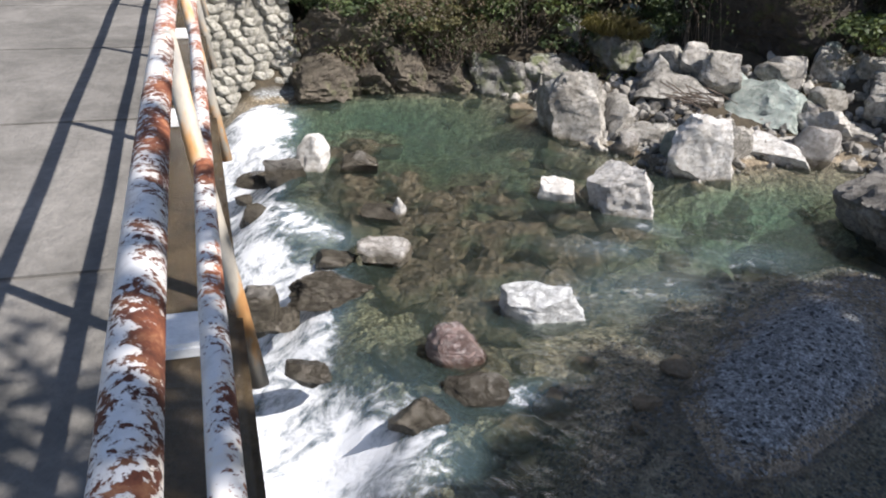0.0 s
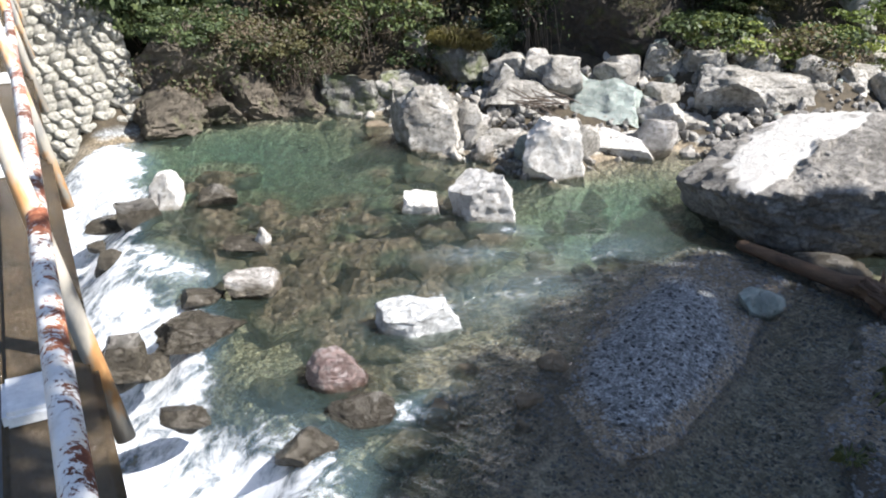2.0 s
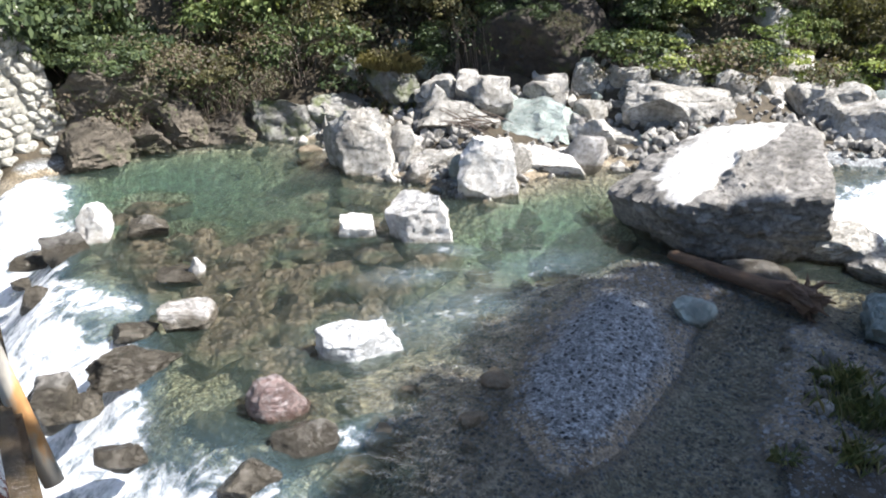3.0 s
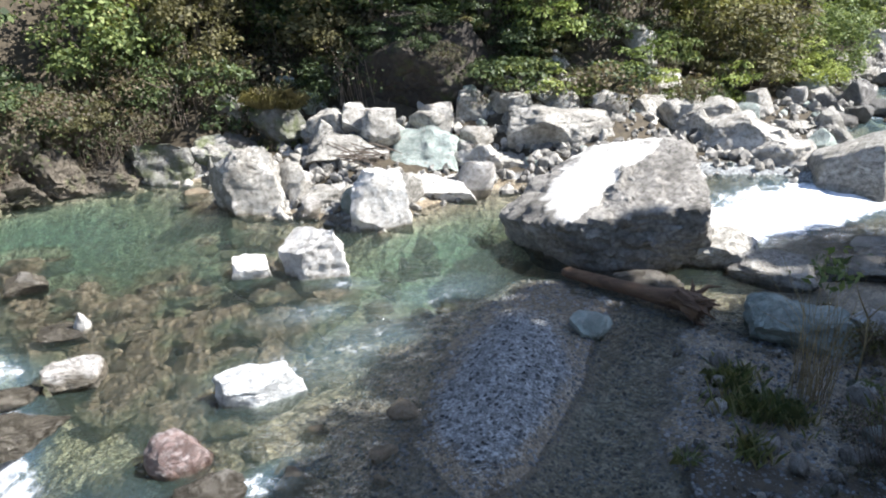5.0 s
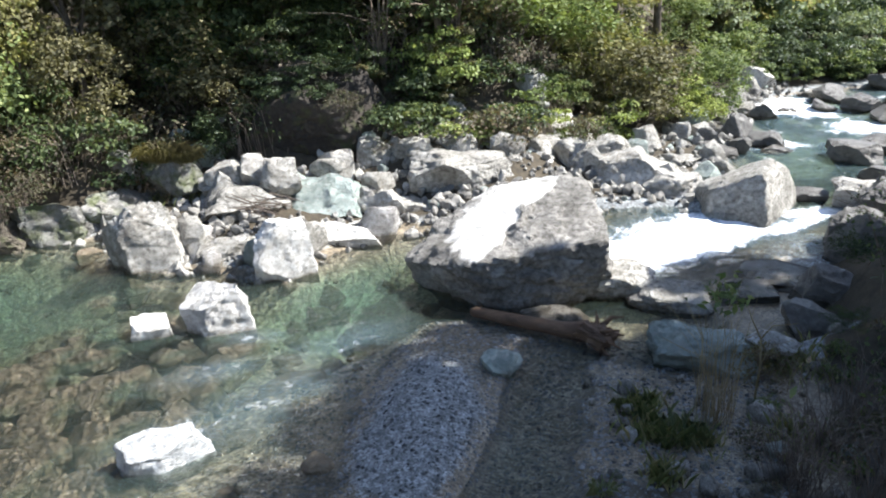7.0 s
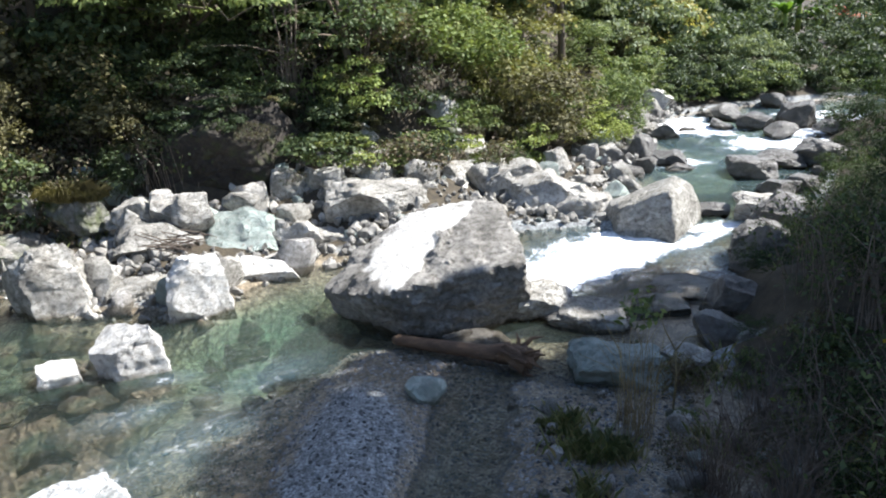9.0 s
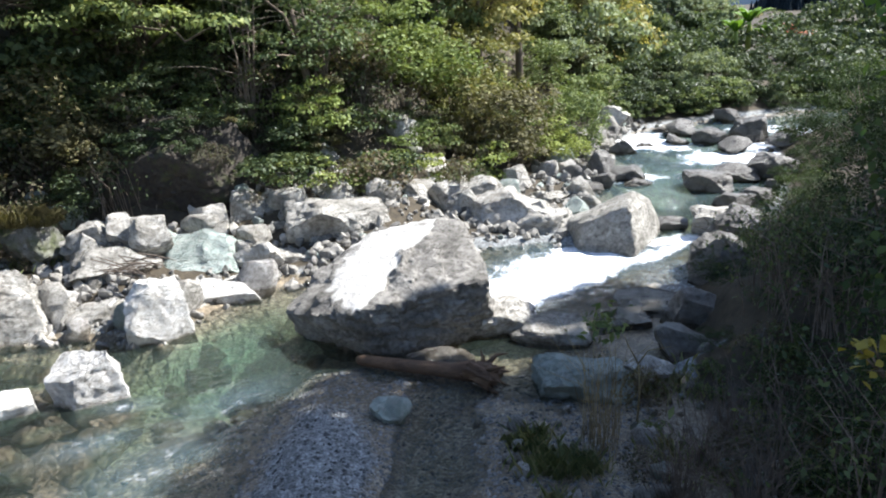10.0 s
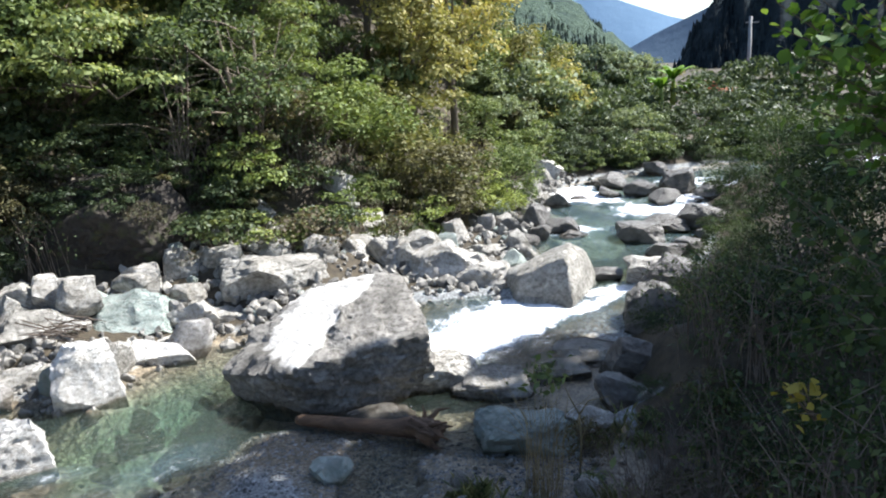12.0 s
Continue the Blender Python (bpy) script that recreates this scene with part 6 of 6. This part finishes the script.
for i, (x, y, sc) in enumerate(((2.7, 8.2, 0.9), (2.9, 9.9, 0.9), (2.6, 6.2, 0.9), (2.9, 7.2, 1.2), (2.9, 10.6, 0.9), (3.6, 12.0, 0.9), (3.3, 9.4, 1.2), (2.8, 5.4, 1.1), (-11.6, 10.6, 0.9), (-12.2, 9.8, 1.0), (-11.2, 12.0, 1.0), (-12.4, 8.9, 0.9), (-6.9, 17.2, 1.2), (-4.4, 18.0, 1.2), (-8.6, 14.6, 1.1))):
    ob = thing("thicket", "tangled grey canes with sparse dark leaves", "thicket", pose(x, y, ground_at(x, y), 0, 0, 70 * i), group="thickets on the banks")
    ob.scale = (sc, sc, sc)
    tagged(child("cane", thickets[i % 3][0], ob), kind="stuff")
    tagged(child("foliage", thickets[i % 3][1], ob), kind="stuff")

for i, (x, y, h) in enumerate(((-5.2, 17.6, 3.4), (-6.6, 16.9, 3.6), (-8.9, 17.2, 3.2))):
    r = np.random.default_rng(140 + i)
    ob = thing("bare_sapling", "leafless grey sapling with thin crossing branches", "sapling", pose(x, y, ground_at(x, y), 0, 0, 50 * i), group="bare saplings of the slope")
    child("stem", mesh_of("stem", *join([tube([(0, 0, -0.2), (0.1 * q, 0.05, h * 0.4), (0.28 * q + r.normal() * 0.1, 0.1, h)], [0.035, 0.025, 0.006], 6) for q in (-1.4, -0.3, 0.8, 1.7)]), TWIG, True), ob)
    tagged(child("branch", mesh_of("branch", *join([tube([(0.2 * q, 0, h * f), (0.2 * q + dx * 0.5, dy * 0.5, h * f + 0.25), (0.2 * q + dx, dy, h * f + 0.3)], [0.012, 0.008, 0.003], 4) for q, f, dx, dy in zip(r.uniform(-1.2, 1.4, 26), r.uniform(0.25, 0.95, 26), r.normal(size=26) * 0.6, r.normal(size=26) * 0.5)]), TWIG), ob), kind="stuff")
drift = thing("driftwood_pile", "small heap of dry flood-borne sticks between boulders", "sticks", pose(-6.75, 11.55, 0.72))
r = np.random.default_rng(160)
for i in range(22):
    a, q = r.uniform(-0.7, 0.7), r.uniform(0.25, 0.5)
    c = Vector((r.normal() * 0.22, r.normal() * 0.12, r.uniform(-0.05, 0.16)))
    d = Vector((math.cos(a) * q, math.sin(a) * q, r.normal() * 0.07))
    child("stick", mesh_of("stick", *tube([c - d, c + Vector((0, 0, 0.02)), c + d], [0.008, 0.011, 0.005], 5), TWIG), drift)
r = np.random.default_rng(77)
reed = thing("reed_clump", "clump of dry straw-coloured reeds at the water", "reeds", pose(0.5, 7.8, ground_at(0.5, 7.8)))
child("stalk", mesh_of("stalk", *stalks(r, 62, 0.1, 1.5, 0.0042, 0.36), STRAW), reed)
pts = r.normal(size=(70, 3)) * np.array([0.13, 0.13, 0.08]) + np.array([0.02, 0, 1.4])
tagged(child("leaf", quads_mesh("leaf", leaves_at(pts, 0.1, r, 0.5), LEAF_GREEN), reed, "green leaves at the reed tops"), kind="stuff")
twig = thing("dead_twig", "bleached forked dead twig standing in the gravel", "twig", pose(0.92, 8.3, ground_at(0.92, 8.3)))
vs, fs = join([tube([(0, 0, -0.1), (0.02, 0, 0.45), (0.0, 0.02, 0.75)], [0.014, 0.011, 0.009], 6), tube([(0, 0.02, 0.75), (-0.12, 0.02, 0.98), (-0.16, 0.0, 1.1)], [0.009, 0.006, 0.003], 6), tube([(0, 0.02, 0.75), (0.1, 0.04, 0.9), (0.34, 0.05, 0.95)], [0.009, 0.007, 0.003], 6), tube([(0.02, 0, 0.45), (0.1, 0.1, 0.62)], [0.007, 0.003], 6)])
child("branch", mesh_of("branch", vs, fs, STRAW, True), twig)


def grass_mesh(r, spots, per, height):
    out = []
    for x, y, rad in spots:
        p = r.normal(size=(per, 2)) * rad + np.array([x, y])
        z = ground_height(p[:, 0], p[:, 1]) - 0.02
        a = r.uniform(0, 6.28, per)
        h = height * r.uniform(0.4, 1.2, per)
        d = np.stack([np.cos(a), np.sin(a)], -1)
        base = np.column_stack([p, z])
        side = np.column_stack([-d[:, 1], d[:, 0], 0 * a]) * 0.006
        tip = base + np.column_stack([d * (h * 0.55)[:, None], h])
        mid = base + np.column_stack([d * (h * 0.18)[:, None], h * 0.6])
        out.append(np.stack([base - side, base + side, mid + side * 0.8, tip, mid - side * 0.8], 1).reshape(-1, 3))
    return quads_mesh("grass", np.concatenate(out), GRASS, 5)


thing("grass", "tufts of short green grass on the gravel", "grass", me=grass_mesh(np.random.default_rng(78), [(-0.1, 7.3, 0.12), (0.35, 7.35, 0.12), (-0.2, 7.8, 0.1), (0.05, 6.6, 0.08), (1.3, 7.6, 0.2), (1.5, 9.3, 0.2), (-9.5, 12.9, 0.2), (-9.2, 13.1, 0.15)], 170, 0.2), kind="stuff")


def tuft(name, label, x, y, z, r, n, radius, length, mat):
    """A tussock: long blades arching out and down from one crown."""
    a, q = r.uniform(0, 6.28, n), radius * np.sqrt(r.uniform(0, 1, n))
    d = np.stack([np.cos(a), np.sin(a), 0 * a], -1)
    base = d * q[:, None] + np.array([0, 0, -0.03])
    side = np.stack([-d[:, 1], d[:, 0], 0 * a], -1) * 0.0042
    h = (length * r.uniform(0.3, 1.25, n))[:, None]
    d = d + r.normal(size=(n, 3)) * np.array([0.3, 0.3, 0.0])
    up = np.array([0, 0, 1.0])
    m1, m2, tip = base + d * h * 0.15 + up * h * 0.5, base + d * h * 0.4 + up * h * 0.75, base + d * h * 0.7 + up * h * r.uniform(0.2, 0.9, (n, 1))
    blades = np.stack([base - side, base + side, m1 + side, m2 + side * 0.7, tip, m2 - side * 0.7, m1 - side], 1).reshape(-1, 3)
    ob = thing(name, label, "grass", pose(x, y, z))
    tagged(child("blade", quads_mesh("blade", blades, mat, 7), ob), kind="stuff")


r = np.random.default_rng(92)
for x, y, z, n, rad, length in ((-9.55, 12.75, 1.2, 620, 0.34, 0.34), (-9.2, 12.95, 1.15, 380, 0.26, 0.3)):
    tuft("grass_tussock", "yellow-green grass tussock draped over a mossy boulder", x, y, z, r, n, rad, length, LEAF_OLIVE)
for x, y, n, rad, length in ((0.15, 7.35, 260, 0.2, 0.24), (-0.3, 7.75, 150, 0.13, 0.2), (-0.45, 6.3, 90, 0.08, 0.13)):
    tuft("grass_tussock", "grey-green grass tussock on the shaded gravel bank", x, y, ground_at(x, y), r, n, rad, length, GRASS)

for i, (x, y, n, h) in enumerate(((1.2, 6.8, 90, 1.0), (1.55, 7.5, 70, 0.9), (1.9, 8.3, 60, 0.9), (1.75, 6.3, 70, 1.0), (2.1, 7.1, 60, 1.1))):
    ob = thing("dry_stem_clump", "clump of grey-brown dry stems on the shaded bank", "weeds", pose(x, y, ground_at(x, y), 0, 0, 60 * i), group="dry stems on the bank")
    tagged(child("stem", mesh_of("stem", *stalks(r, n, 0.1, h, 0.0045, 0.75), TWIG), ob), kind="stuff")

# pebbles of the bar and the margins
oct_v = np.array([(1, 0, 0), (0.45, 0.9, 0), (-0.6, 0.75, 0), (-1, -0.1, 0), (-0.35, -0.9, 0), (0.6, -0.75, 0), (0.1, 0, 0.7)])
oct_f = [(0, 1, 6), (1, 2, 6), (2, 3, 6), (3, 4, 6), (4, 5, 6), (5, 0, 6)]
r = np.random.default_rng(79)
px, py = r.uniform(-4.2, 1.2, 75000), r.uniform(3.2, 9.8, 75000)
pd, _ = bank_distance(px, py)
keep = (pd > -1.0) & (r.uniform(size=len(px)) < np.exp(-np.maximum(pd - 2.6, 0)))
px, py = px[keep][:42000], py[keep][:42000]
size = 0.007 + 0.03 * r.uniform(size=len(px)) ** 5
ang = r.uniform(0, 6.28, len(px))
co, si = np.cos(ang)[:, None], np.sin(ang)[:, None]
flat = r.uniform(0.55, 1.0, len(px))[:, None]
ox, oy = oct_v[:, 0][None] * size[:, None], oct_v[:, 1][None] * size[:, None] * flat
vx, vy = px[:, None] + ox * co - oy * si, py[:, None] + ox * si + oy * co
vz = (ground_height(px, py) - 0.002)[:, None] + oct_v[:, 2][None] * size[:, None]
pv = np.stack([vx, vy, vz], -1).reshape(-1, 7, 3)
PEBBLE = plain_material("pebbles", (0.33, 0.34, 0.335), (0.18, 0.187, 0.184), 9, 0.75, None, 0.2, islands=0.85)
WET_PEBBLE = plain_material("wet_pebbles", (0.38, 0.38, 0.365), (0.17, 0.168, 0.158), 9, 0.4, None, 0.2, islands=0.7)
dry = (ground_height(px, py) > 0.1) | (px > -0.5)
for name, label, mask, mat in (("dry_pebbles", "loose pale pebbles of the dry gravel bar", dry, PEBBLE), ("wet_pebbles", "dark wet pebbles of the stream's margin", ~dry, WET_PEBBLE)):
    part_v = pv[mask]
    fi = (np.arange(len(part_v))[:, None, None] * 7 + np.array(oct_f)[None]).reshape(-1, 3)
    thing(name, label, "gravel", me=mesh_of(name, part_v.reshape(-1, 3).tolist(), fi.tolist(), mat), kind="stuff")


# ---- overhanging leafy branch and a golden spray ----
def broad_leaves(r, centres, size):
    n = len(centres)
    a = r.normal(size=(n, 3)) * 0.7 + np.array([-0.5, -0.2, -0.5])
    a /= np.linalg.norm(a, axis=1)[:, None]
    b = np.cross(a, np.array([0, 0, 1.0]) + r.normal(size=(n, 3)) * 0.5)
    b /= np.linalg.norm(b, axis=1)[:, None]
    u = np.cross(b, a)
    s = (size * r.uniform(0.6, 1.25, n))[:, None]
    k = [(-0.5, 0, 0), (-0.25, 0.36, 0.05), (0.1, 0.4, 0.06), (0.5, 0, -0.08), (0.1, -0.4, 0.06), (-0.25, -0.36, 0.05)]
    return np.stack([centres + s * (x * a + y * b + z * u) for x, y, z in k], 1).reshape(-1, 3)


def polar(bearing, elevation, dist):
    b = radians(bearing)
    return Vector((dist * math.sin(b), dist * math.cos(b), 4.5 + dist * math.tan(radians(elevation))))


def spray(name, label, root, tips, mat, leaf, per, seed, along=0.55):
    r = np.random.default_rng(seed)
    ob = thing(name, label, "branch")
    twigs, spots = [], []
    for tip in tips:
        m = root.lerp(tip, 0.5) + Vector(r.normal(size=3)) * 0.06 + Vector((0, 0, 0.12))
        twigs.append(tube([root, m, tip], [0.012, 0.007, 0.002], 5))
        for f in r.uniform(1 - along, 1.02, per):
            p = root.lerp(m, f * 2) if f < 0.5 else m.lerp(tip, f * 2 - 1)
            spots.append(np.array(p) + r.normal(size=3) * 0.06)
    for v, f in twigs:
        child("twig", mesh_of("twig", v, f, BARK), ob)
    tagged(child("leaf", quads_mesh("leaf", broad_leaves(r, np.array(spots), leaf), mat, 6), ob), kind="stuff")
    return ob


tips = [polar(b, e, d) for b, e, d in ((19.0, 3.4, 4.2), (19.1, 1.9, 4.1), (19.6, 0.6, 4.0), (20.4, 2.6, 4.3), (20.8, 1.2, 4.2), (21.6, 3.4, 4.1), (22.2, 2.0, 4.2), (23.0, 3.8, 4.2), (23.8, 2.4, 4.0), (24.8, 3.4, 4.0), (25.4, 1.6, 3.9),
                                                (19.9, -0.8, 4.2), (21.4, -0.4, 4.0), (22.8, 0.4, 3.8), (24.4, -0.6, 3.9), (20.4, -3.0, 4.3), (22.0, -2.6, 4.1), (24.0, -3.5, 4.0), (21.4, -5.5, 4.4), (23.2, -6.5, 4.2), (25.5, -2.5, 3.9))]
spray("leafy_branch", "overhanging branch of broad bright green leaves", Vector((2.35, 4.0, 3.9)), tips, LEAF_FRESH, 0.062, 26, 81)
tips = [polar(b, e, d) for b, e, d in ((17.8, -7, 6.5), (18.6, -10, 6.2), (19.6, -8, 6.0), (21.0, -11, 5.8), (22.4, -9, 5.6), (23.8, -12, 5.5), (18.2, -13, 6.4), (20.2, -14.5, 6.0), (22.4, -15, 5.6), (24.2, -17, 5.4), (19.2, -18, 6.2), (21.5, -19, 5.8), (23.5, -22, 5.3), (24.5, -25, 5.2))]
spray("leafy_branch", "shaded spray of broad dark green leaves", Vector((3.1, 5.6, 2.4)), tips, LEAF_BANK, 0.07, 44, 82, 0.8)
tips = [polar(b, e, d) for b, e, d in ((20.9, -21.6, 5.6), (21.6, -21.2, 5.6), (22.3, -21.5, 5.5), (21.3, -22.6, 5.6))]
spray("golden_spray", "spray of golden yellow autumn leaves", polar(22.6, -22.8, 5.7), tips, LEAF_GOLD, 0.09, 8, 83)


# ---- distance ----
def ridge(name, label, dist, table, mat, depth=0.5, jag=0.0, foot=-30.0):
    """A far hillside: its skyline given by bearing and elevation in degrees."""
    bs, es = zip(*table)
    b = np.linspace(bs[0], bs[-1], 160)
    e = np.interp(b, bs, es)
    verts, rows = [], 14
    for j in range(rows):
        f = j / (rows - 1)
        for i in range(len(b)):
            rr = dist * (1 - depth * (1 - f))
            top = 4.5 + dist * math.tan(radians(e[i])) + jag * (vnoise(np.array([i * 0.9, 0.0, 1.0]), 3) - 0.5)
            z = foot + (top - foot) * f + ((0.04 if depth > 0.2 else 0.0) * dist * (vnoise(np.array([i * 0.12, j * 0.6, 0.0]), 9) - 0.5) if 0 < j < rows - 1 else 0)
            a = radians(b[i])
            verts.append((rr * math.sin(a), rr * math.cos(a), z))
    w = len(b)
    faces = [(j * w + i, j * w + i + 1, (j + 1) * w + i + 1, (j + 1) * w + i) for j in range(rows - 1) for i in range(w - 1)]
    return thing(name, label, "mountain", me=mesh_of(name, verts, faces, mat, True), kind="structure")


def hill_material(name, light, dark, scale):
    m, n, l, b = material(name, 0.95, 0.1)
    a = world_noise(n, l, scale, 8, 0.7)
    l.new(ramp(n, l, a, [(0.35, dark), (0.65, light)]), b.inputs["Base Color"])
    bump(n, l, b, a, 1.0, 4.0)
    return m


# Haze of distance is painted into the next three hill colours.
FAR_BLUE = hill_material("haze_blue_far_mountain", (0.22, 0.33, 0.45), (0.19, 0.295, 0.41), 0.004)
NEAR_BLUE = hill_material("haze_blue_grey_mountain", (0.075, 0.11, 0.15), (0.058, 0.088, 0.13), 0.01)
WOOD_HILL = hill_material("wooded_hill", (0.085, 0.12, 0.08), (0.035, 0.055, 0.05), 0.16)
# The right hill's shadow is put into this dark colour.
DARK_HILL = hill_material("shadow_toned_wooded_hill", (0.035, 0.05, 0.055), (0.016, 0.025, 0.03), 0.25)
ridge("backdrop_far", "distant mountain coloured pale blue for haze", 2200, [(-60, 9), (0, 8), (5.2, 5.4), (8.2, 4.2), (11.8, 2.9), (20, 1), (60, 1)], FAR_BLUE, 0.06)
ridge("backdrop_mid", "mountain across the valley coloured blue-grey for haze", 1300, [(6, 0), (9.1, 1.0), (10.8, 1.9), (15, 3.8), (22, 6), (60, 8)], NEAR_BLUE, 0.08)
ridge("backdrop_left", "green wooded mountain slope", 420, [(-70, 14), (-10, 10), (2.3, 6.3), (4.8, 4.3), (7.1, 2.4), (8.9, 0.7), (11, -1)], WOOD_HILL, 0.5, 7)
ridge("backdrop_right", "conifer hill coloured dark for its shadow", 160, [(11.5, -1.5), (12.4, 0), (13.1, 1.8), (14.6, 3.8), (19, 6.5), (30, 10), (80, 12)], DARK_HILL, 0.4, 5.0)


def conifers(name, label, dist, table, mat, count, b0, b1, f0, tall, depth, seed, foot=-30.0):
    """Many small conifers, joined, over the upper slope of a ridge."""
    r = np.random.default_rng(seed)
    bs, es = zip(*table)
    verts, faces = [], []
    for _ in range(count):
        b, f = r.uniform(b0, b1), 1 - (1 - f0) * r.uniform() ** 1.4
        rr, a = dist * (1 - depth * (1 - f)), radians(b)
        z = foot + (4.5 + dist * math.tan(radians(np.interp(b, bs, es))) - foot) * f
        h = tall * r.uniform(0.5, 1.15)
        w = h * r.uniform(0.16, 0.26)
        c = Vector((rr * math.sin(a), rr * math.cos(a), z - 0.35 * h))
        for lo, hi, q in ((0.0, 0.62, 1.0), (0.35, 1.0, 0.62)):
            o = len(verts)
            for k in range(6):
                g = 1.047 * k + r.uniform(-0.3, 0.3)
                s = w * q * r.uniform(0.7, 1.2)
                verts.append(c + Vector((s * math.cos(g), s * math.sin(g), h * (lo + r.uniform(-0.06, 0.06)))))
            verts.append(c + Vector((0, 0, h * hi)))
            faces += [(o + k, o + (k + 1) % 6, o + 6) for k in range(6)]
    thing(name, label, "forest", me=mesh_of(name, verts, faces, mat), kind="stuff")


LEFT_SKY = [(-70, 14), (-10, 10), (2.3, 6.3), (4.8, 4.3), (7.1, 2.4), (8.9, 0.7), (11, -1)]
RIGHT_SKY = [(11.5, -1.5), (12.4, 0), (13.1, 1.8), (14.6, 3.8), (19, 6.5), (30, 10), (80, 12)]
# Left slope's trees, lightened in colour for haze.
CONIFER = plain_material("hazy_conifers", (0.1, 0.13, 0.085), (0.05, 0.072, 0.06), 0.05, 0.95, None, 0.2, 0.1, islands=0.6)
# Dark copy for the right hill, its shadow painted into the colour.
DARK_CONIFER = plain_material("shadow_toned_conifers", (0.032, 0.045, 0.05), (0.018, 0.026, 0.032), 0.1, 0.95, None, 0.2, 0.1, islands=0.5)
conifers("far_conifers", "hazy conifers and broadleaf trees of the valley side", 420, LEFT_SKY, CONIFER, 2600, -4, 11, 0.45, 6.0, 0.5, 601)
conifers("shaded_conifers", "conifers of the shadowed hill, coloured dark for the shade", 160, RIGHT_SKY, DARK_CONIFER, 1300, 11.6, 24, 0.3, 3.0, 0.4, 602)


# ---- roadside in the valley ----
pole = thing("utility_pole", "slender grey concrete utility pole beside the valley road", "pole", pose(17.3, 57.4, 0))
vs, fs = tube([(0, 0, 0.5), (0, 0, 4), (0, 0, 7.3)], [0.15, 0.13, 0.11], 12)
child("shaft", mesh_of("shaft", vs, fs, POLE_GREY, True), pole)
child("crossarm", from_bm("crossarm", box(0.1, 0, 6.9, 0.9, 0.08, 0.08, 0.01), POLE_GREY), pole)
road_wall = thing("road_wall", "weathered concrete retaining wall of the valley road", "wall", pose(14.6, 53.5, 0.95, 0, 0, -4), from_bm("road_wall", box(0, 0, 0.55, 6.5, 0.3, 1.5, 0.03), CONCRETE), kind="structure")
thing("road", "grey asphalt strip of the valley road", "road", pose(15.5, 56.6, -1.0, 0, 0, -4), from_bm("road", box(0, 0, 2.2, 13, 5.6, 1.7, 0.05), CONCRETE), kind="structure")
car = thing("red_car", "small rust-red car parked on the valley road", "car", pose(14.6, 56.4, 2.06, 0, 0, 75))
child("body", from_bm("body", box(0, 0, 0.42, 1.7, 3.2, 0.5, 0.12), RED_PAINT, True), car)
child("cabin", from_bm("cabin", box(0, 0.1, 0.85, 1.4, 1.7, 0.5, 0.16), RED_PAINT, True), car)
GLASS = plain_material("dark_glass", (0.03, 0.035, 0.04), (0.02, 0.022, 0.025), 3, 0.08, None, 0.0, 0.6)
child("windscreen", from_bm("windscreen", box(0, -0.77, 0.87, 1.15, 0.04, 0.32, 0.015), GLASS), car)
for sx in (-0.72, 0.72):
    for sy in (-1.0, 1.0):
        vs, fs = tube([(sx - 0.08, sy, 0.28), (sx + 0.08, sy, 0.28)], [0.28, 0.28], 16)
        child("wheel", mesh_of("wheel", vs, fs, GLASS, True), car, "dark rubber wheel")
